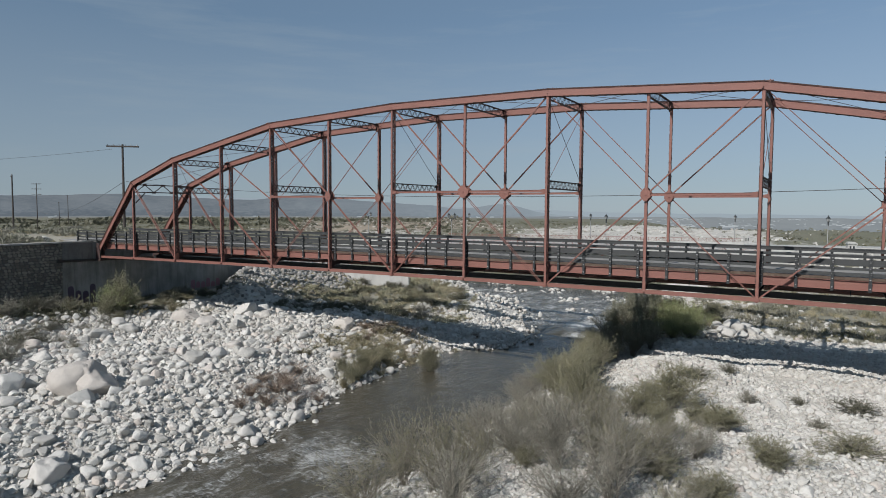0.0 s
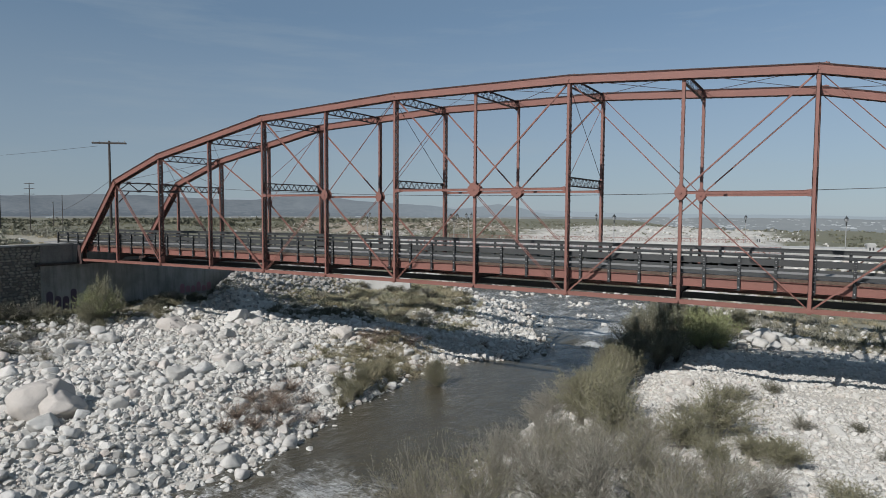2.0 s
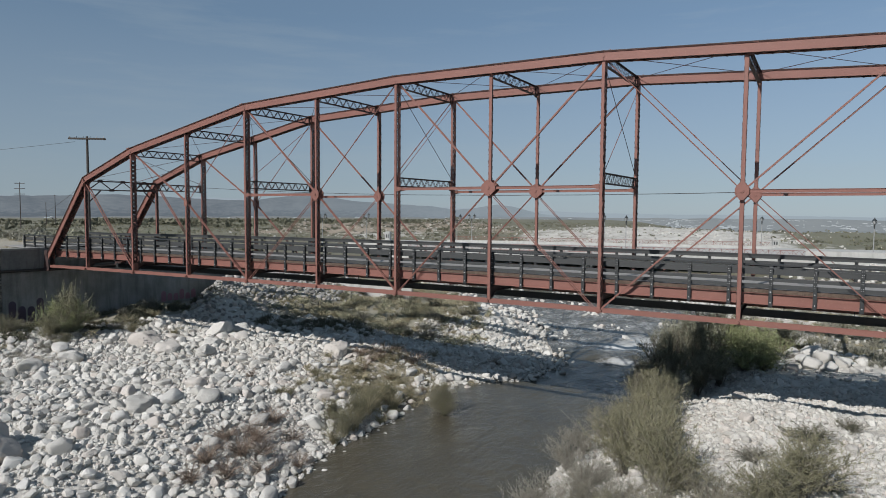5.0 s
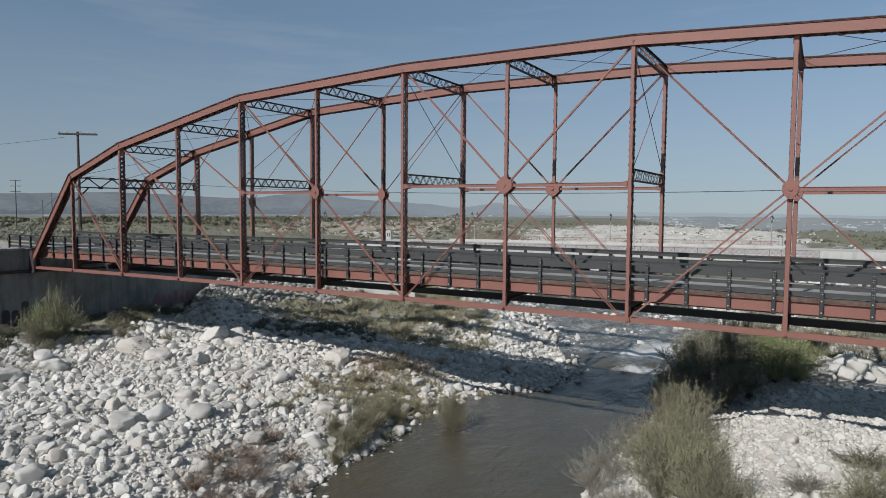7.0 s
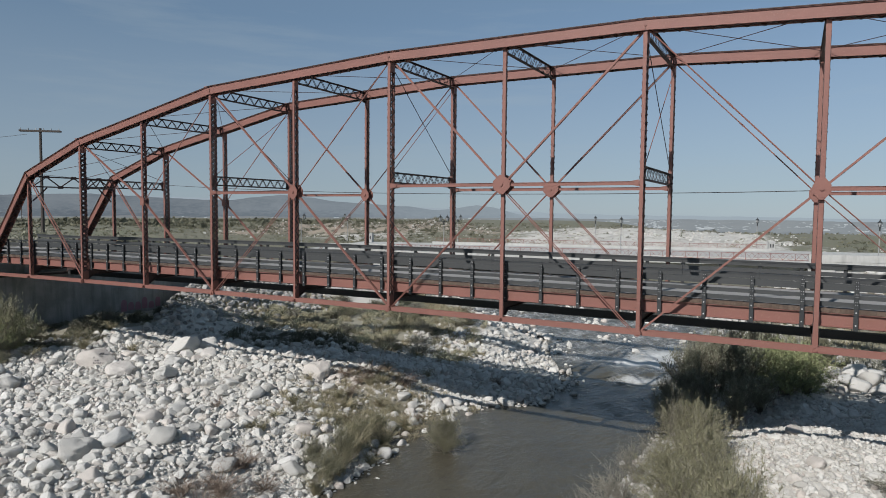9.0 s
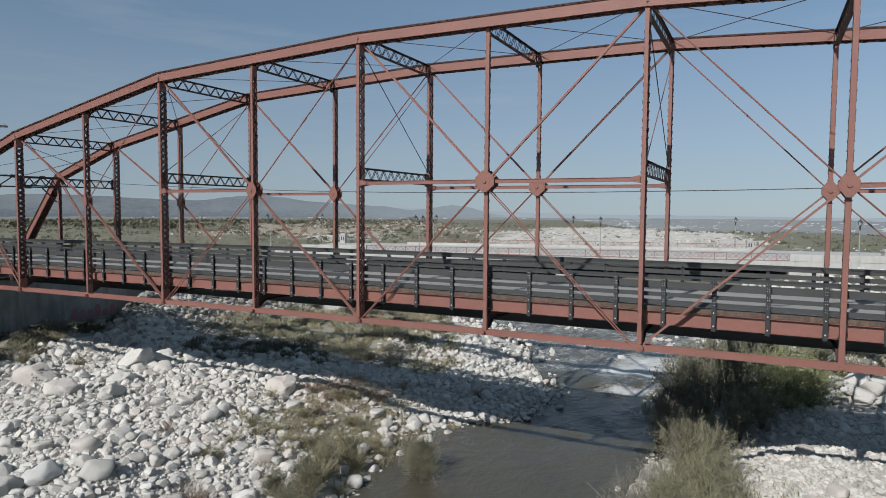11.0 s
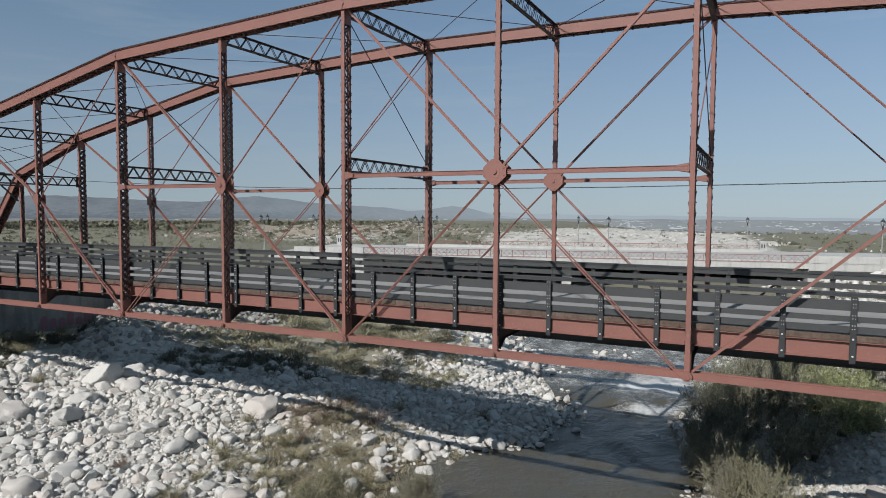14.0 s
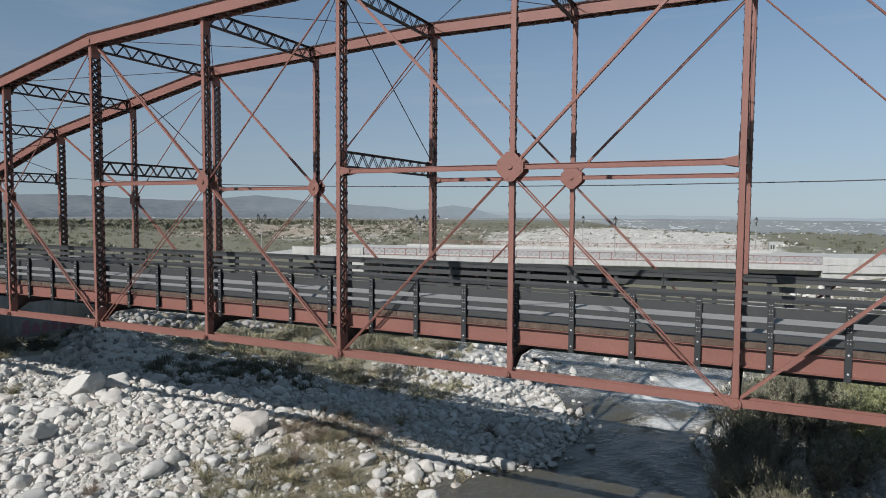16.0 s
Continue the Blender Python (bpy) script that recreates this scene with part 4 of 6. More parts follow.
s = Shape()
s.box((-7, 0.25, 6.9), (-0.75, WIDE - 0.25, 7.0))
road = tagged(part("road", s, ASPHALT, None), "grey asphalt approach road behind the abutment", "road", kind="structure")

s = Shape()
low_m = pose(8.1, 26.2, 0.0, 0, 0, 16)
s.box((-1.3, 0, -0.2), (6.6, 0.4, 2.5), low_m)
s.box((-1.35, -0.05, 2.5), (6.65, 0.45, 2.62), low_m)
tagged(part("wall_low", s, WHITE_CONCRETE, None), "low pale concrete wall on the grassy bank", "wall", kind="structure")

# ---- stones ----
def ico(level):
    bm = bmesh.new()
    bmesh.ops.create_icosphere(bm, subdivisions=level, radius=1.0)
    v = np.array([p.co[:] for p in bm.verts])
    f = np.array([[q.index for q in p.verts] for p in bm.faces])
    bm.free()
    return v, f


def stone_shape(level, rng, cuts=7, lump=0.10, plane=(0.46, 0.84)):
    """A river-worn stone: a ball with lumps, its sides planed off and rounded again."""
    v, f = ico(level)
    off = Vector(rng.uniform(-50, 50, 3))
    v = v * (1 + lump * np.array([noise.noise(Vector(p) * 1.3 + off) for p in v]))[:, None]
    for _ in range(cuts):
        n = rng.normal(size=3)
        n /= np.linalg.norm(n)
        over = np.clip(v @ n - rng.uniform(*plane), 0, None)
        v = v - np.outer(over * 0.93, n)
    return v * (1 + np.array([0.06 * noise.noise(Vector(p) * 3.1 + off) + 0.035 * noise.noise(Vector(p) * 7.0 + off) + (0.02 * noise.noise(Vector(p) * 15.0 + off) if level > 2 else 0.0) for p in v]))[:, None], f


rng = np.random.default_rng(7)
STONES = [stone_shape(2, rng, 9, 0.16) for _ in range(18)]
PEBBLES = [(stone_shape(1, rng, 5, 0.25)[0] * 1.08, ico(1)[1]) for _ in range(14)]
BOULDERS, GREAT = [], []
for k in range(12):
    v, f = stone_shape(3, rng, 10, 0.34, (0.55, 0.9))
    BOULDERS.append(big_mesh("boulder", v, f, BOULDER, True))
for k in range(6):
    v, f = stone_shape(4, rng, 9, 0.42, (0.62, 0.92))
    GREAT.append(big_mesh("boulder", v, f, BOULDER, True))


def turns(n):
    """n random rotation matrices, mostly about the upright."""
    a, b, c = rng.uniform(0, 2 * np.pi, n), rng.normal(0, 0.3, n), rng.normal(0, 0.3, n)
    ca, sa, cb, sb, cc, sc = np.cos(a), np.sin(a), np.cos(b), np.sin(b), np.cos(c), np.sin(c)
    o, z = np.ones(n), np.zeros(n)
    rz = np.stack([ca, -sa, z, sa, ca, z, z, z, o], -1).reshape(n, 3, 3)
    ry = np.stack([cb, z, sb, z, o, z, -sb, z, cb], -1).reshape(n, 3, 3)
    rx = np.stack([o, z, z, z, cc, -sc, z, sc, cc], -1).reshape(n, 3, 3)
    return rz @ ry @ rx


def stone_sheet(name, x, y, r, label, group="", sink=0.35, mat=None, base=None, kit=None):
    """Many stones as one mesh."""
    if kit is None and len(x) > 1500:
        x, y, r = np.asarray(x), np.asarray(y), np.asarray(r)
        fine_ = r < 0.165
        stone_sheet(name, x[fine_], y[fine_], r[fine_], label, group, sink, mat, None if base is None else base[fine_], PEBBLES)
        base = None if base is None else base[~fine_]
        x, y, r = x[~fine_], y[~fine_], r[~fine_]
        kit = STONES
    n = len(x)
    z = (height(x, y) if base is None else base) + r * (0.62 - sink)
    rot = turns(n)
    scale = np.stack([r * rng.uniform(0.85, 1.3, n), r * rng.uniform(0.8, 1.1, n), r * rng.uniform(0.6, 0.9, n)], -1)
    kit = kit or STONES
    kind = rng.integers(0, len(kit), n)
    vs, fs, k = [], [], 0
    for j, (v, f) in enumerate(kit):
        sel = np.where(kind == j)[0]
        if not len(sel):
            continue
        p = np.einsum('nij,nvj->nvi', rot[sel], v[None] * scale[sel, None, :]) + np.stack([x, y, z], -1)[sel, None, :]
        q = f[None] + (np.arange(len(sel)) * len(v))[:, None, None] + k
        vs.append(p.reshape(-1, 3)), fs.append(q.reshape(-1, 3))
        k += len(sel) * len(v)
    ob = new(name, big_mesh(name, np.concatenate(vs), np.concatenate(fs), mat or COBBLE, False))
    return tagged(ob, label, "stones", kind="stuff")


def boulder(x, y, size, flat_=0.75, sink=0.3, turn=None, label="large pale grey granite boulder on the stony bank"):
    pool = GREAT if size > 1.3 else BOULDERS
    me = pool[rng.integers(0, len(pool))]
    ob = new("boulder", me)
    r = size / 2
    ob.scale = (r * rng.uniform(0.92, 1.08), r * rng.uniform(0.75, 0.95), r * flat_ * rng.uniform(0.85, 1.05))
    ob.location = (x, y, float(height(x, y)) + r * flat_ * (1 - 2 * sink))
    ob.rotation_euler = (rng.normal(0, 0.2), rng.normal(0, 0.2), rng.uniform(0, 6.28) if turn is None else turn)
    return tagged(ob, label, "boulder", "boulders on the river bank")


boulder(-5.6, -1.7, 1.3, 0.7, label="pale boulder on the embankment beside the railing")
# the boulders that stand out: x, y, width
BIG = [
    (24.3, -9.2, 1.7), (15.8, -1.5, 1.75), (24.2, 4.4, 1.6), (13.2, 4.6, 1.9), (33.0, -13.3, 1.2),
    (31.9, -13.0, 0.9), (30.6, -17.2, 0.8), (31.7, -19.3, 0.9), (32.2, -18.4, 1.0), (9.1, -11.7, 1.2), (24.4, -0.4, 1.15), (23.3, -19.0, 1.1), (25.8, -16.9, 1.5),
    (31.0, -21.3, 1.7), (26.4, -14.0, 1.2), (29.8, -4.2, 0.9), (21.3, -17.1, 1.2), (25.9, -6.8, 1.2), (30.3, -4.4, 1.05), (30.6, 8.0, 1.0), (28.9, 5.8, 0.8), (13.7, 6.1, 1.3), (16.0, 4.2, 1.3), (16.0, 1.7, 1.45), (25.9, 3.2, 0.8), (26.1, -2.7, 0.8), (22.8, -3.7, 1.0), (24.6, -8.0, 1.3),
    (27.3, -1.7, 0.7), (28.4, -1.5, 1.0), (17.6, -0.2, 1.4), (28.6, -6.4, 1.0), (32.0, 5.1, 1.0), (23.1, -5.4, 1.1), (26.0, -3.9, 0.9), (25.6, -5.2, 0.8), (25.4, 1.2, 0.8), (32.8, 1.4, 0.5), (32.6, 6.2, 0.7), (31.6, 6.9, 0.6),
]
for k, (x, y, w) in enumerate(BIG):
    boulder(x, y, w, 0.66)


def twin_rock():
    """The widest rock of the bank: two craggy humps grown into one."""
    vs, fs, k = [], [], 0
    for (ox, oy, oz), (sx, sy, sz), seed in (((0, 0, 0), (1.35, 1.2, 1.25), 3), ((1.25, 0.35, -0.22), (1.35, 1.1, 0.95), 8), ((0.55, 0.45, 0.05), (1.2, 1.0, 0.95), 12), ((-0.7, -0.2, -0.5), (0.9, 0.9, 0.6), 5)):
        v, f = stone_shape(4, np.random.default_rng(seed), 8, 0.2, (0.6, 0.92))
        vs.append(v * np.array([sx, sy, sz]) + np.array([ox, oy, oz])), fs.append(f + k)
        k += len(v)
    ob = new("boulder", big_mesh("boulder", np.concatenate(vs), np.concatenate(fs), TAN_ROCK, True))
    ob.scale = (0.93, 0.95, 0.95)
    ob.location = (23.7, -16.1, float(height(23.7, -15.7)) + 0.55)
    tagged(ob, "wide craggy two humped granite boulder among cobbles", "boulder", "boulders on the river bank")


twin_rock()
packed_rocks = [(23.6, -15.7, 2.7), (25.0, -14.9, 2.2), (12.2, -0.5, 2.7)]


def marked_rock():
    """A flat tan boulder with rows of sprayed strokes that follow its face."""
    v, f = stone_shape(4, np.random.default_rng(14), 10, 0.3, (0.55, 0.9))
    v = v * np.array([1.38, 0.8, 0.72])
    ob = new("boulder", big_mesh("boulder", v, f, TAN_ROCK, True))
    ob.matrix_basis = pose(12.2, -0.5, float(height(12.2, -0.5)) + 0.42, 0, 0, 18)
    tagged(ob, "flat tan boulder with dark sprayed strokes", "boulder", "boulders on the river bank")
    front = v[v[:, 1] < 0]
    rd = random.Random(3)
    for z, x0, x1 in ((0.36, 0.35, 0.75), (0.22, 0.3, 1.0), (0.06, 0.4, 0.95), (-0.08, 0.3, 0.85)):
        x = x0
        while x < x1:
            w = rd.uniform(0.07, 0.14)
            ring = []
            for ux, uz in ((x, z - 0.045), (x + w * 0.6, z - 0.05), (x + w * 0.75, z + 0.03), (x + 0.02, z + 0.045)):
                gap = np.hypot(front[:, 0] - ux, front[:, 2] - uz)
                near = np.argsort(gap)[:4]
                share = 1 / (gap[near] + 0.01)
                ring.append(Vector((ux, float((front[near, 1] * share).sum() / share.sum()) - 0.012, uz)))
            if max(p.y for p in ring) < -0.15:
                s = Shape().add(ring + [p + Vector((0, 0.02, 0)) for p in ring], [(0, 1, 2, 3), (7, 6, 5, 4), (0, 4, 5, 1), (1, 5, 6, 2), (2, 6, 7, 3), (3, 7, 4, 0)])
                part("sprayed_stroke", s, SPRAY_DARK, ob)
            x += w


marked_rock()


class Packed:
    """Keeps stones from standing in one another."""

    def __init__(self, cell=1.0):
        self.cell, self.at = cell, {}

    def free(self, x, y, r, gap):
        cx, cy = int(x // self.cell), int(y // self.cell)
        for i in (-1, 0, 1):
            for j in (-1, 0, 1):
                for u, v, s in self.at.get((cx + i, cy + j), ()):
                    if (u - x) ** 2 + (v - y) ** 2 < (gap * (r + s)) ** 2:
                        return False
        return True

    def put(self, x, y, r):
        self.at.setdefault((int(x // self.cell), int(y // self.cell)), []).append((x, y, r))


packed = Packed(1.4)
for x, y, w in BIG + packed_rocks:
    packed.put(x, y, w * 0.42)


def scatter(n, region, lo, hi, power, keep, gap=0.82):
    """Dart throwing, largest first; keep(x, y) gives the chance that a stone stays."""
    x0, x1, y0, y1 = region
    r = np.sort(lo * (hi / lo) ** (rng.uniform(0, 1, n) ** power))[::-1]
    xs, ys = rng.uniform(x0, x1, n), rng.uniform(y0, y1, n)
    chance = keep(xs, ys) > rng.uniform(0, 1, n)
    out = []
    for x, y, s, ok in zip(xs, ys, r, chance):
        if ok and packed.free(x, y, s, gap):
            packed.put(x, y, s)
            out.append((x, y, s))
    return np.array(out)


def grassy(x, y):
    """1 where weeds take over from stones on the left bank's edge."""
    a = np.exp(-(((x - 28.8) / 3.8) ** 2 + ((y - 3.4) / 4.6) ** 2) ** 1.6)
    b = np.exp(-(((x - 29.6) / 1.8) ** 2 + ((y + 7.5) / 2.6) ** 2)) * 0.8
    return np.clip(a + b, 0, 1)


def left_bank(x, y):
    left = edge_x(LEFT_EDGE, y) - x
    return np.clip(left / 0.6 + 0.55, 0, 1) * smooth01((x - 2.5) / 3.0) * (1 - 0.86 * grassy(x, y)) * smooth01((25 - y) / 6) * (1 - 0.85 * smooth01((12 - x) / 3) * smooth01((y - 4.5) / 3)) * (1 - smooth01((y - 11) / 4) * smooth01((25 - x) / 4)) * (1 - 0.8 * np.exp(-(((x - 14.5) / 5.5) ** 2 + ((y - 11.8) / 2.2) ** 2) ** 2))


def right_bank(x, y):
    right = x - edge_x(RIGHT_EDGE, y)
    return np.clip(right / 1.0, 0, 1) * (0.8 + 0.2 * np.sin(0.8 * x + 0.5) * np.sin(0.9 * y)) * (1 - 0.9 * np.exp(-(((x - 53.6) / 2.4) ** 2 + ((y - 3.4) / 0.8) ** 2) ** 2)) * smooth01((27 - y) / 10)


def back_bars(x, y):
    left = edge_x(LEFT_EDGE, y) - x
    right = x - edge_x(RIGHT_EDGE, y)
    islands = 0.5 * smooth01((y - 22) / 4) * smooth01((np.sin(0.9 * x + 0.5 * y) + np.sin(0.7 * y - 0.4 * x + 1) - 0.2) / 0.8) * (left < 0) * (right < -1.5)
    shelf = np.where(left > 0, np.clip(1.15 - left / 7, 0, 1), np.clip(0.9 + left / 1.6, 0, 1))
    quiet = 1 - np.exp(-(((x - 38) / 3.5) ** 2 + ((y - 18) / 4.5) ** 2) ** 2)
    return (shelf + np.where(right > -0.5, np.clip(0.5 - right / 5, 0, 1), 0) + islands) * quiet


# larger white stones along the left waterline
for _ in range(46):
    y = rng.uniform(-12, 9.6) if rng.uniform() < 0.6 else rng.uniform(4.5, 10)
    x = float(edge_x(LEFT_EDGE, y)) - rng.uniform(-0.1, 1.7)
    w = 0.45 * 2.1 ** rng.uniform(0, 1)
    if packed.free(x, y, w * 0.4, 0.6):
        packed.put(x, y, w * 0.4)
        boulder(x, y, w, rng.uniform(0.65, 0.85), 0.2, label="pale rounded boulder at the water's edge")
big_left = scatter(1300, (3, 36, -27, 14), 0.22, 0.46, 1.9, left_bank, 0.9)
for x, y, s in big_left[:190]:
    boulder(x, y, s * 2.0, rng.uniform(0.65, 0.9), 0.28, label="rounded pale grey granite boulder among cobbles")
mid_left = np.concatenate([big_left[190:], scatter(18000, (2, 36, -28, 21), 0.10, 0.30, 1.2, left_bank, 0.66)])
stone_sheet("cobbles", *mid_left.T, "pale grey river cobbles packed on the bank")
small_left = scatter(60000, (3, 36, -26, 15), 0.055, 0.115, 1.1, left_bank, 0.6)
stone_sheet("cobbles", *small_left.T, "small pale river cobbles filling the gaps", kit=PEBBLES)
rip = scatter(8000, (-0.3, 13, 4, 33), 0.13, 0.36, 1.4, lambda x, y: smooth01((10.6 - x) / 2) * smooth01((y - 13.5 + 1.1 * np.clip(x, 0, 12)) / 1.5) * smooth01((30 - y) / 3), 0.74)
stone_sheet("riprap", *rip.T, "grey boulders dumped as riprap beside the abutment", sink=0.3, mat=RIPRAP)
right_big = scatter(160, (42, 66, -20, 16), 0.22, 0.42, 1.8, lambda x, y: right_bank(x, y) * 0.6)
for x, y, s in right_big[:36]:
    boulder(x, y, s * 2, 0.7, 0.35, label="pale granite boulder half buried in gravel")
PILE = ((48.5, 13.2, 0.8), (49.2, 13.0, 0.95), (50.1, 13.5, 1.15), (51.0, 13.2, 0.95), (48.9, 14.2, 0.9), (49.7, 14.6, 1.2), (50.7, 14.7, 1.25), (51.7, 14.3, 0.95), (50.1, 15.7, 1.25), (51.1, 15.8, 1.1), (49.1, 15.4, 0.9), (52.2, 13.2, 0.6), (52.6, 15.2, 0.7), (48.0, 12.5, 0.5), (49.9, 12.4, 0.6), (51.2, 12.3, 0.5), (52.9, 14.0, 0.55), (47.6, 13.4, 0.5), (50.6, 11.8, 0.45), (44.6, -5.6, 0.7), (45.3, -5.0, 0.75), (45.0, -4.2, 0.6), (44.0, -5.0, 0.5), (46.1, -6.2, 0.6))
for x, y, w in PILE:
    y += 1.3 if y > 0 else 0.0
    packed.put(x, y, w * 0.4)
    boulder(x, y, w, rng.uniform(0.6, 0.9), 0.26, label="bright white granite boulder on the gravel bank")
right_mid = scatter(9000, (41.5, 72, -22, 27), 0.085, 0.26, 1.5, right_bank, 0.7)
stone_sheet("cobbles", *right_mid.T, "pale cobbles half sunk in sandy gravel", sink=0.5)
right_small = scatter(60000, (41.5, 64, -22, 12), 0.05, 0.13, 1.0, right_bank, 0.6)
stone_sheet("gravel", *right_small.T, "fine pale gravel on the right bank", sink=0.45, kit=PEBBLES)
bars_ = scatter(9500, (2, 46, 13, 52), 0.11, 0.36, 1.6, back_bars, 0.76)
stone_sheet("cobbles", *bars_.T, "white boulders and cobbles along the upstream channel", sink=0.1, kit=PEBBLES, base=np.maximum(height(bars_[:, 0], bars_[:, 1]), -0.3))
shore = scatter(1900, (30, 43, -24, 18), 0.10, 0.28, 1.4, lambda x, y: np.exp(-(np.minimum(np.abs(x - edge_x(LEFT_EDGE, y)) / 0.7, np.abs(x - 0.7 - edge_x(RIGHT_EDGE, y)) / 0.4)) ** 2) * 0.8, 0.85)
stone_sheet("cobbles", *shore.T, "wet cobbles along the water's edge", sink=0.1)
back_right = scatter(1500, (39, 62, 17, 46), 0.10, 0.32, 1.7, lambda x, y: np.clip((x - edge_x(RIGHT_EDGE, y)) / 0.8 + 0.4, 0, 1) * (0.10 + 0.35 * (np.sin(0.5 * x + 0.3 * y) > 0.35)), 0.78)
stone_sheet("cobbles", *back_right.T, "pale stones of the upstream right bank", sink=0.3, kit=PEBBLES)
heap = scatter(2200, (44, 78, 40, 72), 0.2, 0.6, 1.3, lambda x, y: np.exp(-(((x - 60) / 13) ** 2 + ((y - 58) / 10) ** 2) ** 2), 0.8)
stone_sheet("white_rocks", *heap.T, "heaped white rocks below the concrete parapet", sink=0.15, kit=PEBBLES)

# the same banks go on downstream
more_left = scatter(9000, (4, 34, -46, -26), 0.10, 0.34, 1.5, left_bank, 0.66)
stone_sheet("cobbles", *more_left.T, "pale grey river cobbles of the bank downstream", kit=PEBBLES)
more_right = scatter(14000, (41.5, 72, -46, -22), 0.07, 0.22, 1.3, right_bank, 0.66)
stone_sheet("gravel", *more_right.T, "pale gravel of the bank downstream", sink=0.45, kit=PEBBLES)


# ---- plants ----
def strands(points, radii, sides=3):
    """A thin tapering tube along points."""
    vs, fs = [], []
    pts = [Vector(p) for p in points]
    for i, p in enumerate(pts):
        d = (pts[min(i + 1, len(pts) - 1)] - pts[max(i - 1, 0)]).normalized()
        s = d.orthogonal().normalized()
        u = d.cross(s)
        for k in range(sides):
            a = 2 * math.pi * k / sides
            vs.append(p + (s * math.cos(a) + u * math.sin(a)) * radii[i])
    for i in range(len(pts) - 1):
        for k in range(sides):
            a, b = i * sides + k, i * sides + (k + 1) % sides
            fs.append((a, b, b + sides, a + sides))
    return vs, fs


def shrub_shape(seed, stems, spread, leaves, leaf_len, leaf_wide, twigs=5, droop=0.0, dome=0.0, thick=0.012, leaf_low=0.25, spray=0.6, reach=(0.12, 0.34), plumes=0, loose=0.15, fork=0):
    """Stems fan out from the foot, fork into twigs, and carry narrow leaves. One metre tall before scaling."""
    rd = random.Random(seed)
    wood, leaf = Shape(), Shape()

    def leaf_at(p, d):
        axis = (d * 0.7 + Vector((rd.gauss(0, spray), rd.gauss(0, spray), rd.gauss(0.15, spray * 0.8)))).normalized()
        side = axis.orthogonal().normalized()
        side = side * math.cos(rd.uniform(0, 6.3)) + axis.cross(side) * math.sin(rd.uniform(0, 6.3))
        side = side.normalized() * leaf_wide * rd.uniform(0.6, 1.2)
        ln = axis * leaf_len * rd.uniform(0.6, 1.3)
        leaf.add([p - side, p + side, p + ln], [(0, 1, 2)])

    per = max(1, round(leaves / max(1, stems * (twigs * (1 + fork) + 1))))
    bundles = [(rd.uniform(0, 2 * math.pi), rd.uniform(0.15, 1.0) * spread, rd.uniform(0.5, 1.0)) for _ in range(plumes)]
    for i in range(stems):
        a = rd.uniform(0, 2 * math.pi)
        out = rd.uniform(0.1, 1.0) ** 0.6 * spread
        tall = rd.uniform(0.5, 1.05) * (1 - dome * (out / spread) ** 2)
        if plumes:
            ba, bo, bt = bundles[i % plumes]
            bx, by = math.cos(ba) * bo + rd.gauss(0, loose), math.sin(ba) * bo + rd.gauss(0, loose)
            a, out = math.atan2(by, bx), math.hypot(bx, by)
            tall = bt * rd.uniform(0.65, 1.05) * (1 - dome * min(1.0, out / spread) ** 2)
        foot = Vector((rd.gauss(0, 0.06), rd.gauss(0, 0.06), -0.04))
        tip = Vector((math.cos(a) * out, math.sin(a) * out, tall))
        bend = Vector((math.cos(a) * out * 0.25, math.sin(a) * out * 0.25, tall * 0.62)) + Vector((rd.gauss(0, 0.05), rd.gauss(0, 0.05), 0))
        pts = []
        for k in range(5):
            t = k / 4
            p = foot * (1 - t) ** 2 + bend * 2 * t * (1 - t) + tip * t * t
            p.z -= droop * t * t * out
            pts.append(p + Vector((rd.gauss(0, 0.012), rd.gauss(0, 0.012), 0)))
        wood.add(*strands(pts, [thick * (1 - 0.8 * k / 4) for k in range(5)]))
        for _ in range(per):
            t = rd.uniform(leaf_low, 1.0) * 4
            k = min(3, int(t))
            leaf_at(pts[k].lerp(pts[k + 1], t - k), (pts[k + 1] - pts[k]).normalized())
        for _ in range(twigs):
            t = rd.uniform(0.25, 0.97) * 4
            k = min(3, int(t))
            p = pts[k].lerp(pts[k + 1], t - k)
            d = ((pts[k + 1] - pts[k]).normalized() + Vector((rd.gauss(0, 0.75), rd.gauss(0, 0.75), rd.gauss(0.1, 0.4)))).normalized()
            ln = rd.uniform(*reach)
            e = p + d * ln + Vector((0, 0, 0.03 - droop * 0.1))
            side = d.orthogonal().normalized() * thick * 0.5
            turn = d.cross(side)
            wood.add([p + side, p - side * 0.5 + turn * 0.87, p - side * 0.5 - turn * 0.87, e], [(0, 1, 3), (1, 2, 3), (2, 0, 3)])
            for _ in range(per):
                u = rd.uniform(0.1, 1.0)
                leaf_at(p.lerp(e, u), d)
            for _ in range(fork):
                a2 = p.lerp(e, rd.uniform(0.25, 0.95))
                d2 = (d + Vector((rd.gauss(0, 0.6), rd.gauss(0, 0.6), rd.gauss(0.15, 0.45)))).normalized()
                e2 = a2 + d2 * ln * rd.uniform(0.3, 0.65)
                wood.add([a2 + side * 0.6, a2 - side * 0.3 + turn * 0.5, a2 - side * 0.3 - turn * 0.5, e2], [(0, 1, 3), (1, 2, 3), (2, 0, 3)])
                for _ in range(per):
                    leaf_at(a2.lerp(e2, rd.uniform(0.1, 1.0)), d2)
    return wood, leaf


def shrub(name, label, category, seed, wood_mat, leaf_mat, group, **kw):
    """A plant as a thing of two parts, made once at the world's origin; copies are planted."""
    wood, leaf = shrub_shape(seed, **kw)
    root = tagged(new(name, wood.mesh("branches", wood_mat)), label, category, group)
    if leaf.v:
        part("foliage", leaf, leaf_mat, root)
    return root


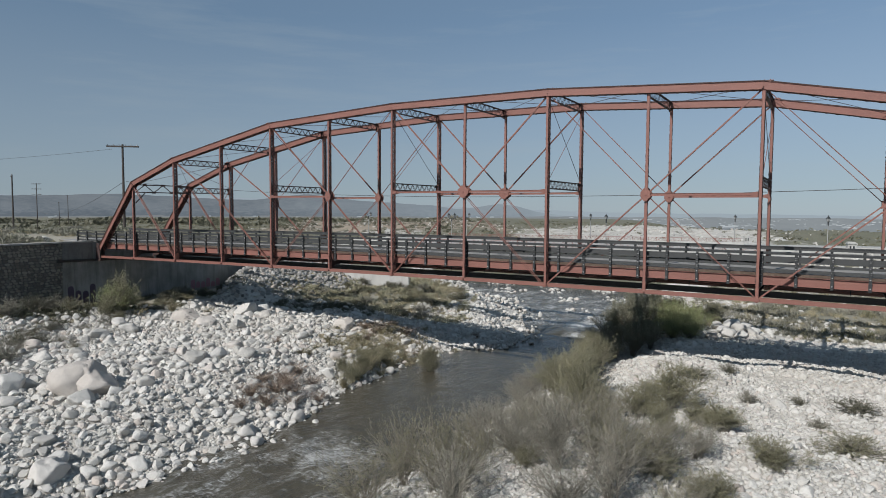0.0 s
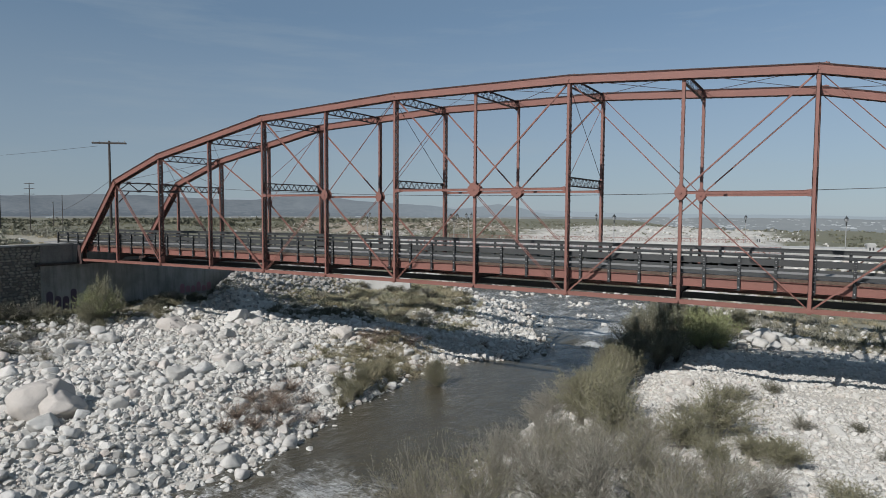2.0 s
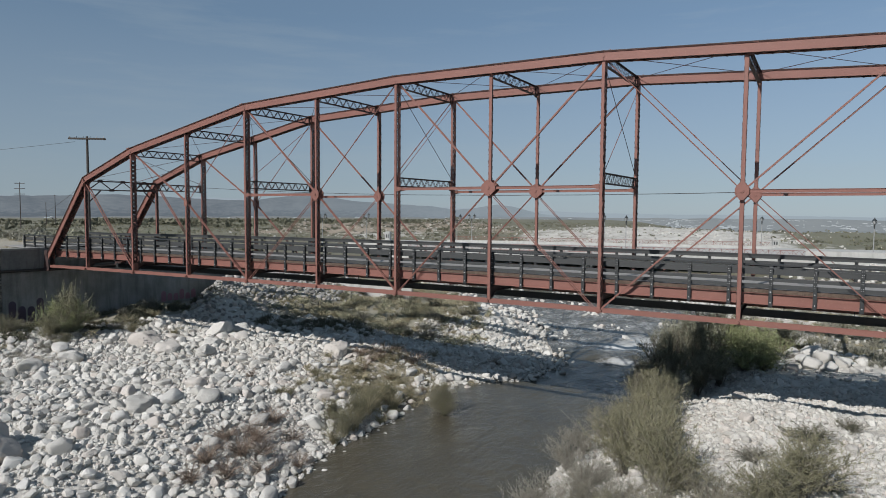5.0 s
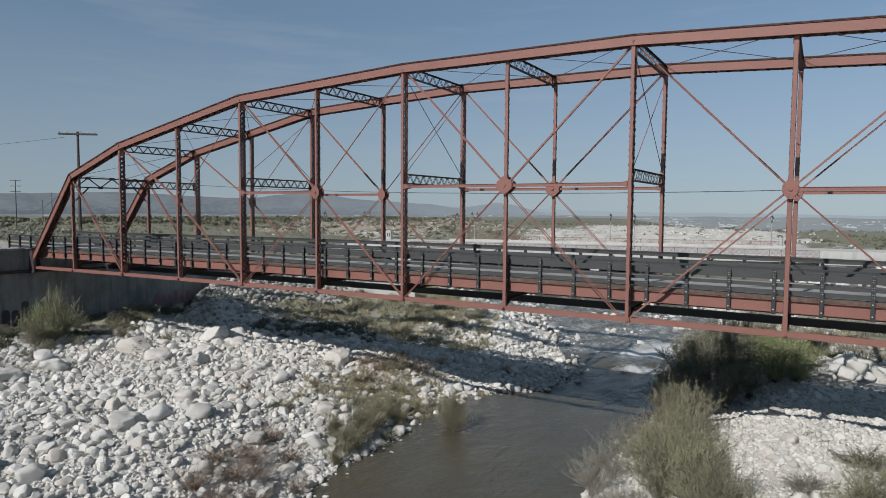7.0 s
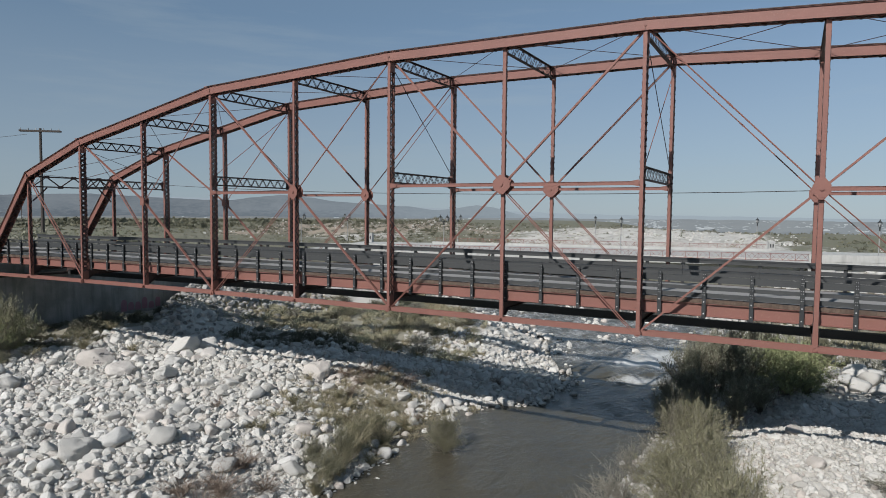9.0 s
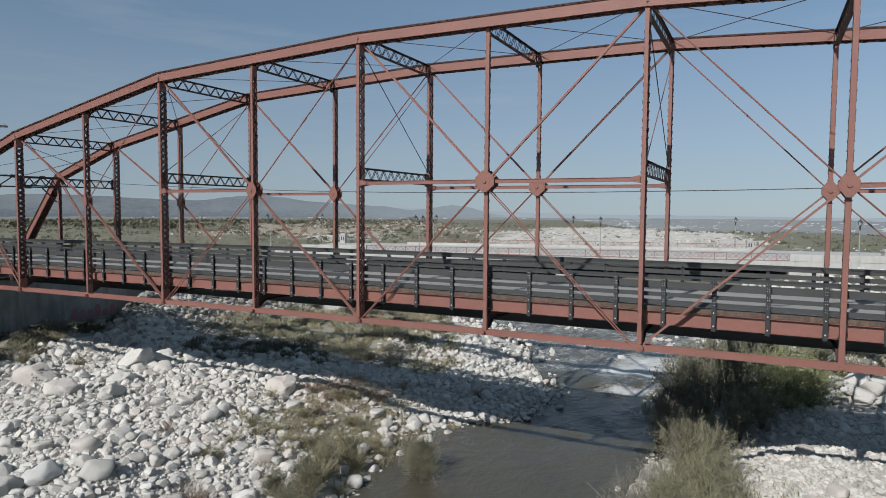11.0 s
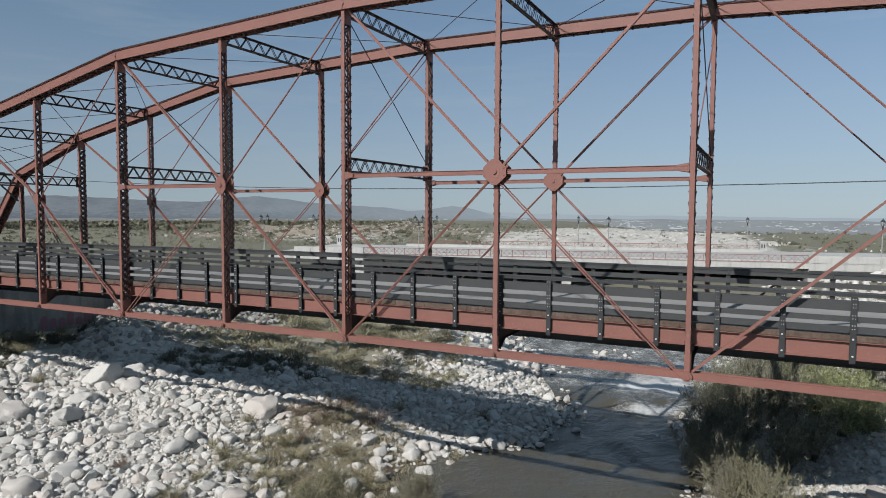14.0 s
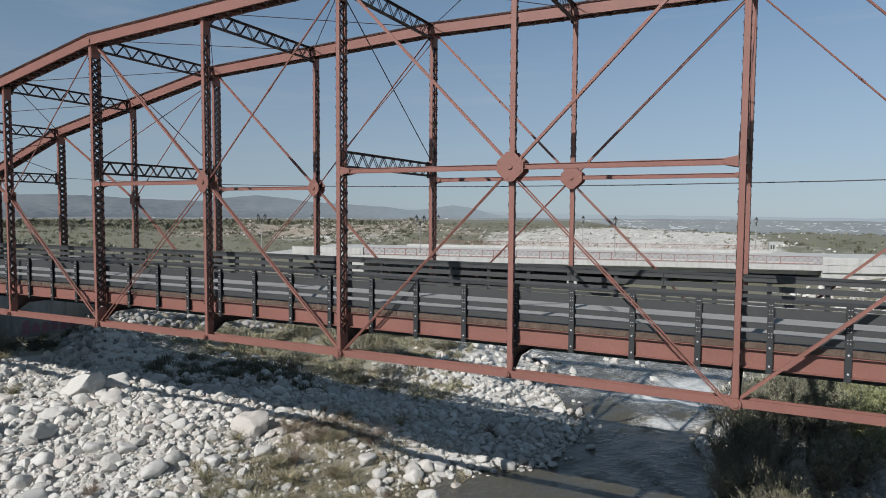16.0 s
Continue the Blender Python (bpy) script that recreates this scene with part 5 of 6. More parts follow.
def kinds(make, n):
    return [make(k) for k in range(n)]


TWIGGY = kinds(lambda k: shrub("dry_shrub", "bare grey brown twiggy shrub on the gravel bank", "shrub", 10 + k, TWIG, LEAF_OLIVE if k == 1 else LEAF_SAGE, "shrubs on the right bank", stems=44, spread=0.8, leaves=3400, leaf_len=0.045, leaf_wide=0.0042, twigs=9, thick=0.0066, leaf_low=0.3, spray=0.6, reach=(0.14, 0.36), plumes=11, loose=0.17, dome=0.3, fork=3), 3)
OLIVE = kinds(lambda k: shrub("green_shrub", "feathery olive green shrub on the river bank", "shrub", 30 + k, TWIG, LEAF_OLIVE, "shrubs on the right bank", stems=44, spread=0.72, leaves=9500, leaf_len=0.06, leaf_wide=0.0052, twigs=11, thick=0.0062, leaf_low=0.25, spray=0.6, reach=(0.12, 0.36), droop=0.12, plumes=9, loose=0.15, dome=0.2, fork=3), 3)
WILLOW = kinds(lambda k: shrub("willow_bush", "dense dark green willow bush beside the water", "bush", 50 + k, BARK, LEAF_DARK, "bushes under the bridge", stems=38, spread=0.85, leaves=5200, leaf_len=0.06, leaf_wide=0.010, twigs=9, dome=0.0, thick=0.008, leaf_low=0.2, spray=1.0, reach=(0.12, 0.4), plumes=9, loose=0.12, fork=3), 2)
LIGHT = kinds(lambda k: shrub("leafy_shrub", "leafy light green shrub behind the willow", "shrub", 60 + k, BARK, LEAF_GREEN, "bushes under the bridge", stems=48, spread=0.72, leaves=11000, leaf_len=0.05, leaf_wide=0.009, twigs=11, dome=0.3, thick=0.006, leaf_low=0.1, spray=1.0, reach=(0.15, 0.45), plumes=16, loose=0.26, fork=3), 1)
SAGE = kinds(lambda k: shrub("sage_clump", "low grey sage clump", "shrub", 70 + k, TWIG, LEAF_SCRUB if k == 0 else LEAF_OLIVE if k == 1 else LEAF_SAGE, "low clumps on the gravel", stems=70, spread=0.95, leaves=3600, leaf_len=0.08, leaf_wide=0.011, twigs=6, dome=0.55, thick=0.011), 3)
WEED = kinds(lambda k: shrub("weed_clump", "russet dry weeds between the stones", "weeds", 90 + k, RUSSET, RUSSET, "weeds at the water's edge", stems=60, spread=0.75, leaves=1200, leaf_len=0.06, leaf_wide=0.006, twigs=4, thick=0.008), 2)
GRASS = kinds(lambda k: shrub("grass_tuft", "yellow green grass tuft on the bank", "grass", 110 + k, STRAW, LEAF_OLIVE, "tufts along the water", stems=130, spread=0.7, leaves=700, leaf_len=0.12, leaf_wide=0.006, twigs=0, droop=0.1, thick=0.007), 2)
PLANTED = {}


def plant_at(pool, x, y, tall, wide=None, z=None, label=""):
    src = pool[rng.integers(0, len(pool))]
    wide = wide or tall
    m = Matrix.Translation((x, y, float(height(x, y)) - 0.03 if z is None else z)) @ Matrix.Rotation(rng.uniform(0, 6.28), 4, 'Z')
    first = src.name not in PLANTED
    if first:
        PLANTED[src.name] = True
        src.matrix_basis = m @ Matrix.Diagonal((wide, wide, tall, 1))
        ob = src
    else:
        keep = tuple(src.scale)
        src.scale = (wide, wide, tall)
        ob = copy_thing(src, m)
        src.scale = keep
    if label:
        ob["label"] = label
    return ob


# right bank, nearest the camera
for x, y, h, w in ((44.4, -15.4, 3.3, 1.8), (42.8, -15.0, 3.0, 1.5), (45.8, -16.6, 2.7, 1.9), (46.7, -13.6, 2.3, 1.9), (45.7, -12.0, 2.3, 1.9), (47.0, -9.4, 2.0, 1.8), (50.2, -14.2, 2.3, 1.9), (46.8, -18.4, 2.3, 1.9), (48.6, -10.2, 2.0, 1.7), (51.4, -11.6, 1.8, 1.6), (47.9, -6.9, 1.6, 1.5), (42.7, -9.0, 1.9, 1.5), (43.5, -10.6, 2.1, 1.6), (42.5, -7.0, 1.8, 1.5), (50.6, -15.8, 2.3, 1.9), (49.2, -12.6, 2.3, 1.8), (43.2, 4.4, 3.0, 1.3), (48.4, -14.4, 2.5, 1.8), (51.0, -13.2, 2.0, 2.2), (47.4, -11.6, 1.9, 1.9), (49.6, -11.0, 1.8, 1.8), (43.9, -12.4, 1.9, 1.7), (45.5, -9.8, 1.7, 1.7), (44.8, -7.0, 1.7, 1.8), (43.2, -4.2, 1.6, 1.5), (42.0, 1.6, 1.7, 1.3), (42.0, -0.6, 1.9, 1.5), (41.8, -2.4, 1.7, 1.5), (43.5, -5.8, 1.8, 1.6), (42.5, 3.2, 1.7, 1.3), (52.2, -10.6, 1.4, 1.6), (48.4, -8.4, 1.3, 1.5), (43.0, -17.6, 2.4, 2.0), (49.6, -17.0, 1.8, 2.0), (52.6, -16.2, 1.6, 1.8)):
    plant_at(TWIGGY, x, y, h, w)
for x, y, h, w in ((43.7, 4.5, 2.2, 1.5), (43.5, 4.0, 2.75, 1.6), (44.3, 2.3, 2.5, 1.6), (43.4, 0.7, 2.2, 1.6), (44.6, 0.2, 2.4, 1.6), (43.9, -1.6, 2.1, 1.6), (45.2, -2.2, 2.5, 1.7), (44.5, -4.0, 2.6, 1.8), (45.8, -4.8, 3.1, 1.9), (46.4, -6.2, 2.4, 1.6), (50.1, -4.8, 2.2, 2.2), (49.2, -6.4, 1.7, 1.9), (50.8, -9.0, 1.6, 1.4), (54.6, -10.4, 1.1, 1.7), (53.0, -13.8, 0.9, 1.6), (51.6, -6.8, 1.1, 1.3)):
    plant_at(OLIVE, x, y, h, w)
for _ in range(9):
    x, y = rng.uniform(42.4, 53.0), rng.uniform(-19.8, -5.0)
    h = rng.uniform(0.7, 1.4)
    plant_at(TWIGGY if rng.uniform() < 0.6 else OLIVE, x, y, h, h * rng.uniform(0.9, 1.2))
# willows by the rapids
for x, y, h, w in ((43.2, 10.8, 2.7, 1.6), (42.2, 12.9, 2.4, 1.3), (45.0, 12.0, 3.0, 1.7), (42.4, 9.2, 1.8, 1.4), (44.9, 9.4, 2.2, 1.6), (41.7, 11.2, 2.0, 1.1), (43.9, 13.6, 3.0, 1.3), (45.9, 10.2, 1.9, 1.5), (43.6, 8.4, 1.7, 1.4), (42.9, 15.3, 3.0, 1.5), (44.7, 15.5, 3.3, 1.6), (42.0, 15.7, 2.4, 1.2)):
    plant_at(WILLOW, x, y, h, w)
for x, y, h, w in ((46.9, 11.9, 2.6, 1.8), (46.3, 14.2, 3.0, 2.0), (47.8, 13.2, 2.2, 1.6), (47.3, 15.2, 2.5, 1.8), (45.2, 16.0, 2.7, 1.8)):
    plant_at(LIGHT, x, y, h, w)
for x, y, h, w in ((42.8, 12.4, 3.3, 0.7), (44.5, 12.0, 3.7, 0.6), (45.4, 14.0, 3.9, 0.7), (43.4, 14.4, 3.7, 0.7), (42.2, 14.6, 3.1, 0.7)):
    plant_at(WILLOW, x, y, h, w, label="slender dark willow stems above the bush")
# paler brush in the sun behind them
for x, y, h, w in ((42.6, 16.4, 2.4, 1.6), (44.0, 17.2, 2.6, 1.7), (43.2, 18.6, 2.0, 1.6), (46.2, 18.0, 2.2, 1.8), (48.6, 18.4, 1.8, 1.6), (45.0, 20.0, 1.8, 1.6)):
    plant_at(OLIVE, x, y, h, w, label="pale grey green brush behind the willows")
# bare grey shrubs on the water side of the willows
for x, y, h, w in ((41.9, 12.3, 2.6, 1.5), (41.6, 10.0, 2.2, 1.4), (42.6, 14.4, 2.9, 1.6), (43.1, 9.6, 2.8, 1.5), (44.4, 14.6, 3.1, 1.5)):
    plant_at(TWIGGY, x, y, h, w, label="bare grey twiggy shrub beside the willows")
# the bush that stands in the water, tufts at the left edge
for x, y, h, w in ((33.7, 1.5, 1.9, 1.5), (33.4, 1.9, 1.4, 1.3), (34.0, 1.2, 1.2, 1.1),):
    plant_at(TWIGGY, x, y, h, w, WATER_Z - 0.15, "twiggy grey bush standing in the water")
for x, y, h, w in ((33.6, 1.6, 1.9, 1.2), (33.9, 1.3, 1.3, 0.9)):
    plant_at(OLIVE, x, y, h, w, WATER_Z - 0.15, "olive grey bush standing in the water")
for x, y, h, w in ((31.4, -2.6, 2.0, 1.0), (30.9, -0.8, 1.7, 1.0), (30.4, 1.2, 1.3, 1.0), (31.8, -4.2, 1.5, 0.9), (30.6, -3.6, 1.2, 0.9)):
    plant_at(OLIVE, x, y, h, w, label="tall olive green weeds at the water's edge")
for x, y, h, w in ((31.6, -3.2, 1.5, 1.4), (31.0, -1.4, 1.4, 1.5), (30.2, 0.4, 1.1, 1.5), (29.6, 2.2, 0.9, 1.4), (31.2, 0.6, 1.2, 1.2), (28.6, 4.2, 0.7, 1.3), (27.6, 2.6, 0.6, 1.3), (30.8, 3.0, 0.8, 1.2), (31.9, -5.0, 1.0, 1.1), (27.0, 5.4, 0.6, 1.2), (28.2, 0.2, 0.6, 1.3)):
    plant_at(GRASS, x, y, h, w)
for x, y, h, w in ((29.8, -7.6, 0.9, 1.8), (30.6, -9.2, 0.9, 1.7), (28.8, -5.6, 0.7, 1.6), (31.4, -10.6, 0.8, 1.4), (26.6, 6.4, 0.7, 2.0), (28.4, 6.8, 0.7, 1.9), (25.4, 5.4, 0.6, 1.6), (30.6, -6.2, 0.7, 1.3), (31.2, -8.6, 0.8, 1.5), (30.2, -10.6, 0.7, 1.5), (32.0, -9.4, 0.6, 1.3), (29.2, -8.8, 0.6, 1.4), (30.8, -11.8, 0.6, 1.2), (32.4, -7.8, 0.6, 1.2)):
    plant_at(WEED, x, y, h, w)
for _ in range(34):
    x, y = rng.normal(28.6, 1.9), rng.normal(2.4, 3.4)
    x = min(x, float(edge_x(LEFT_EDGE, y)) - 0.3)
    plant_at(GRASS if rng.uniform() < 0.6 else WEED, x, y, rng.uniform(0.35, 0.75), rng.uniform(0.7, 1.2))
# shrubs at the abutment's foot and on the left
for pool, x, y, h, w in ((LIGHT, 5.7, -2.4, 3.0, 1.6), (LIGHT, 5.2, -1.4, 2.8, 1.6), (OLIVE, 6.6, -3.4, 2.2, 1.6), (WILLOW, 4.2, -0.4, 2.2, 1.5), (OLIVE, 5.8, -1.8, 3.5, 1.8), (OLIVE, 6.1, -2.4, 3.1, 1.6)):
    plant_at(pool, x, y, h, w, label="grey green bush at the foot of the abutment")
for x, y, h, w in ((1.4, -5.0, 1.8, 2.0), (2.4, -7.0, 1.5, 2.2), (3.6, -9.5, 1.6, 2.2), (5.2, -12.5, 1.5, 2.1), (2.0, -11.0, 1.7, 2.2), (8.6, -13.6, 1.4, 1.8), (10.4, -10.8, 1.0, 1.6), (7.0, -8.2, 1.0, 1.6), (12.6, -15.0, 1.3, 1.8), (2.2, 1.5, 1.3, 1.8), (3.0, 4.4, 1.2, 1.7), (6.4, 1.4, 0.9, 1.5), (1.8, 7.2, 1.2, 1.7), (9.4, -5.4, 0.8, 1.4), (14.6, -17.4, 1.3, 1.8)):
    plant_at(SAGE, x, y, h, w * 0.62)
for x, y, h, w in ((8.0, 1.4, 0.9, 1.4), (5.0, 3.0, 0.9, 1.4), (10.4, 3.0, 0.7, 1.1), (7.6, -1.6, 0.8, 1.3), (4.0, 6.0, 0.9, 1.4)):
    plant_at(GRASS, x, y, h, w)
# brush between the boulders by the masonry wall
for x, y, h, w in ((7.9, -9.9, 1.2, 1.7), (11.6, -9.9, 1.0, 1.8), (11.0, -12.5, 1.3, 1.9), (11.9, -7.4, 0.9, 1.5), (15.3, -15.2, 1.2, 1.7), (3.2, -4.4, 1.5, 1.9), (13.4, -13.6, 1.0, 1.5), (9.6, -7.2, 0.8, 1.3), (14.0, -10.6, 0.8, 1.3), (17.6, -17.4, 1.0, 1.4), (8.2, -3.6, 0.8, 1.2)):
    plant_at(SAGE if rng.uniform() < 0.6 else TWIGGY, x, y, h, w * 0.7, label="grey brush between the boulders by the wall")
for x, y, w in ((12.2, -12.4, 1.5), (12.6, -7.9, 1.6), (6.4, -7.9, 1.3), (12.2, -5.4, 1.4), (16.4, -13.9, 1.3), (9.6, -11.4, 1.2), (21.4, -18.2, 1.9), (10.2, -5.0, 1.2), (14.6, -8.4, 1.1)):
    boulder(x, y, w, 0.72, 0.3)
# low clumps on the gravel
for x, y, h, w in ((50.2, 0.2, 0.75, 1.15), (51.6, 2.6, 0.6, 0.75), (53.0, -2.0, 0.75, 0.6), (57.2, -1.6, 0.65, 1.3), (56.9, -7.0, 0.85, 1.6), (48.6, -2.0, 0.6, 1.0), (54.9, -1.0, 0.4, 0.6), (55.8, -4.0, 0.45, 0.6), (52.2, -6.4, 0.8, 0.9), (60.4, -3.4, 0.5, 0.9), (59.2, 2.2, 0.45, 0.8), (51.0, -3.6, 0.4, 0.6)):
    plant_at(SAGE, x, y, h, w)


def thicket(name, label, pool_args, spots, mat, seed, blade=0.07, upright=0.55):
    """Far or uncountable scrub in one mesh: leafy sprays at many spots."""
    rd = np.random.default_rng(seed)
    spots = np.array(spots)
    n = len(spots)
    per = pool_args
    a = rd.uniform(0, 2 * np.pi, (n, per))
    el = np.arcsin(rd.uniform(0.05, 1.0, (n, per)))
    d = np.stack([np.cos(a) * np.cos(el), np.sin(a) * np.cos(el), np.sin(el)], -1)
    rad = rd.uniform(0.35, 1.0, (n, per))[..., None]
    size = spots[:, None, 3:4]
    c = spots[:, None, :3] + d * rad * size * np.array([1.0, 1.0, 0.72])
    axis = d * 0.6 + np.array([0, 0, upright]) + rd.normal(0, 0.35 if upright > 0.3 else 0.9, d.shape)
    axis /= np.linalg.norm(axis, axis=-1, keepdims=True)
    side = np.cross(axis, rd.normal(0, 1, d.shape))
    side /= np.linalg.norm(side, axis=-1, keepdims=True) + 1e-9
    ln = (rd.uniform(0.25, 0.7, (n, per))[..., None]) * size
    w = ln * blade
    blades = np.stack([c - axis * ln * 0.5 + side * w, c - axis * ln * 0.5 - side * w, c + axis * ln * 0.5], 2).reshape(-1, 3)
    f = np.arange(len(blades)).reshape(-1, 3)
    ob = new(name, big_mesh(name, blades, f, mat))
    return tagged(ob, label, "scrub", kind="stuff")


def spots_in(n, region, lo, hi, keep, seed):
    rd = np.random.default_rng(seed)
    x0, x1, y0, y1 = region
    x, y = rd.uniform(x0, x1, n), rd.uniform(y0, y1, n)
    ok = keep(x, y) > rd.uniform(0, 1, n)
    x, y = x[ok], y[ok]
    s = lo * (hi / lo) ** rd.uniform(0, 1, len(x))
    return np.stack([x, y, height(x, y) + s * 0.1, s], -1)


def scrub_patch(x, y):
    """Grass and scrub behind the bridge on the left side of the channel."""
    left = edge_x(LEFT_EDGE, y) - x
    return smooth01((left - 5) / 4) * smooth01((x - 4) / 3) * smooth01((y - 12.5) / 3) * (0.7 + 0.4 * np.sin(0.6 * x + 0.4 * y) * np.sin(0.35 * y - 0.3 * x))


thicket("scrub_grass", "yellow green grass and low scrub behind the bridge", 110, spots_in(300, (8, 32, 14, 44), 0.25, 0.6, scrub_patch, 1), LEAF_PALE, 2, 0.07, 0.3)
thicket("scrub_brush", "grey brush behind the bridge", 130, spots_in(800, (8, 32, 14, 46), 0.3, 0.8, scrub_patch, 3), LEAF_PALE, 4, 0.07, 0.3)
thicket("scrub_grass", "dry straw grass behind the bridge", 90, spots_in(2300, (4, 32, 14, 46), 0.2, 0.5, scrub_patch, 31), STRAW, 32)
dry_patch = lambda x, y: np.exp(-(((x - 28.6) / 3.6) ** 2 + ((y - 3.6) / 4.4) ** 2) ** 1.6)
thicket("scrub_grass", "short straw grass on the bare earth by the water", 60, spots_in(1000, (23, 33, -2, 10), 0.18, 0.45, dry_patch, 75), STRAW, 76, 0.06)
# brush where the deck's shade falls; dark leaf colour deepens that shade
deck_shade = lambda x, y: np.exp(-(((x - 16.0) / 5.2) ** 2 + ((y - 10.9 - 0.15 * (x - 14)) / 2.4) ** 2) ** 2)
thicket("scrub_brush", "low grey green brush in the shade of the bridge", 130, spots_in(190, (10, 23, 7, 14.5), 0.3, 0.75, deck_shade, 71), LEAF_SCRUB, 72)
thicket("scrub_brush", "sage brush in the shade of the bridge", 120, spots_in(120, (5, 23, 7, 16), 0.3, 0.6, deck_shade, 73), LEAF_SAGE, 74)
for _ in range(44):
    x, y = rng.uniform(9, 25), rng.uniform(14.5, 33)
    if float(scrub_patch(x, y)) > 0.3:
        plant_at(SAGE, x, y, rng.uniform(0.6, 1.1), rng.uniform(0.7, 1.1), label="rounded grey brush in the grass behind the bridge")
thicket("scrub_grass", "tall pale straw grass behind the bridge", 80, spots_in(420, (8, 30, 14, 42), 0.35, 0.8, scrub_patch, 33), STRAW, 34)
right_scrub = lambda x, y: smooth01((x - 43) / 3) * smooth01((y - 15) / 3) * 0.85
thicket("scrub_brush", "grey green brush on the far right bank", 90, spots_in(1500, (42, 90, 16, 56), 0.3, 0.9, right_scrub, 5), LEAF_SAGE, 6)
thicket("scrub_grass", "dry straw grass on the far right bank", 80, spots_in(1300, (42, 90, 16, 50), 0.2, 0.55, right_scrub, 25), STRAW, 26)
thicket("scrub_brush", "dark brush on the far right bank", 90, spots_in(150, (43, 90, 17, 52), 0.3, 0.9, right_scrub, 27), LEAF_SCRUB, 28, 0.1, 0.3)
thicket("scrub_grass", "olive grass on the far right bank", 90, spots_in(600, (40, 90, 16, 58), 0.3, 0.8, right_scrub, 7), LEAF_OLIVE, 8)
foot = lambda x, y: smooth01((6.5 + 1.5 * np.sin(0.7 * y) - x) / 2.5) * smooth01((12.5 - y) / 2) * (1 - smooth01((x - 4) / 2) * smooth01((y - 8) / 2))
thicket("scrub_brush", "grey brush along the foot of the abutment", 130, spots_in(330, (0.3, 9, -22, 15), 0.3, 0.85, foot, 41), LEAF_SCRUB, 42, 0.10, 0.3)
thicket("scrub_grass", "olive weeds along the foot of the abutment", 120, spots_in(120, (0.3, 8, -18, 15), 0.2, 0.6, foot, 43), LEAF_OLIVE, 44, 0.11, 0.3)
thicket("scrub_grass", "dry straw weeds along the foot of the abutment", 110, spots_in(140, (0.3, 9, -20, 15), 0.2, 0.45, foot, 45), STRAW, 46)
bank_top = lambda x, y: smooth01((-2 - x) / 2) * (1 - np.exp(-(((y - 2.9) / 3.6) ** 4)))
thicket("scrub_brush", "grey sage brush on the embankment behind the wall", 110, spots_in(640, (-40, -1.5, -30, 22), 0.4, 1.1, bank_top, 9), LEAF_SAGE, 10, 0.12, 0.3)
thicket("scrub_brush", "dark olive brush on the embankment behind the wall", 90, spots_in(260, (-40, -1.5, -30, 22), 0.4, 1.2, bank_top, 91), LEAF_DARK, 92, 0.12, 0.3)
thicket("scrub_grass", "dry straw grass on the embankment", 80, spots_in(500, (-40, -1.5, -30, 22), 0.25, 0.6, bank_top, 11), STRAW, 12)
side_keep = lambda x, y: 0.8 + 0 * x
thicket("plain_scrub", "grey green scrub behind the embankment", 30, spots_in(1900, (-170, -36, -30, 50), 0.5, 1.6, side_keep, 51), LEAF_SCRUB, 52, 0.3, 0.1)
thicket("plain_scrub", "dark bushes behind the embankment", 40, spots_in(460, (-190, -40, -30, 70), 0.7, 2.2, side_keep, 53), LEAF_DARK, 54, 0.34, 0.1)
thicket("plain_scrub", "straw grass behind the embankment", 26, spots_in(800, (-150, -30, -30, 45), 0.3, 0.9, side_keep, 55), STRAW, 56, 0.16)
plain_keep = lambda x, y: (0.9 - 0.88 * np.exp(-(((x - 4 + 0.25 * (y - 185)) / 36) ** 2 + ((y - 180) / 85) ** 2) ** 1.5)) * smooth01((y - 66 - 0.24 * x + 200 * (np.abs(x - 20) > 60)) / 6 - 3.5)
clumped = lambda x, y: plain_keep(x, y) * smooth01((np.sin(0.11 * x + 1.3 * np.sin(0.05 * y)) + np.sin(0.083 * y + 0.04 * x + 1.1 * np.sin(0.07 * x)) + 0.35) / 0.9)
thicket("plain_scrub", "grey green scrub across the plain", 16, spots_in(9500, (-330, 190, 30, 420), 0.4, 1.2, clumped, 13), LEAF_SCRUB, 14, 0.34, 0.1)
near_plain = lambda x, y: plain_keep(x, y) * smooth01((30 - x) / 40)
thicket("plain_scrub", "grey brush on the near plain", 9, spots_in(9000, (-220, 60, 40, 230), 0.25, 0.65, near_plain, 61), LEAF_SAGE, 62, 0.4, 0.1)
thicket("plain_scrub", "straw and olive tufts on the near plain", 9, spots_in(7000, (-220, 60, 40, 230), 0.25, 0.65, near_plain, 63), LEAF_OLIVE, 64, 0.4, 0.1)
def belts(x, y):
    """Rows of trees that run across the view of the plain on the far left."""
    d, az = np.hypot(x - 45, y + 20), np.degrees(np.arctan2(45 - x, y + 20))
    row = smooth01((np.sin(0.035 * d + 0.06 * az) + 0.6 * np.sin(0.35 * az + 0.004 * d) + 0.15) / 0.8)
    return row * smooth01((az - 26) / 8) * smooth01((d - 250) / 60) * smooth01((760 - d) / 120)


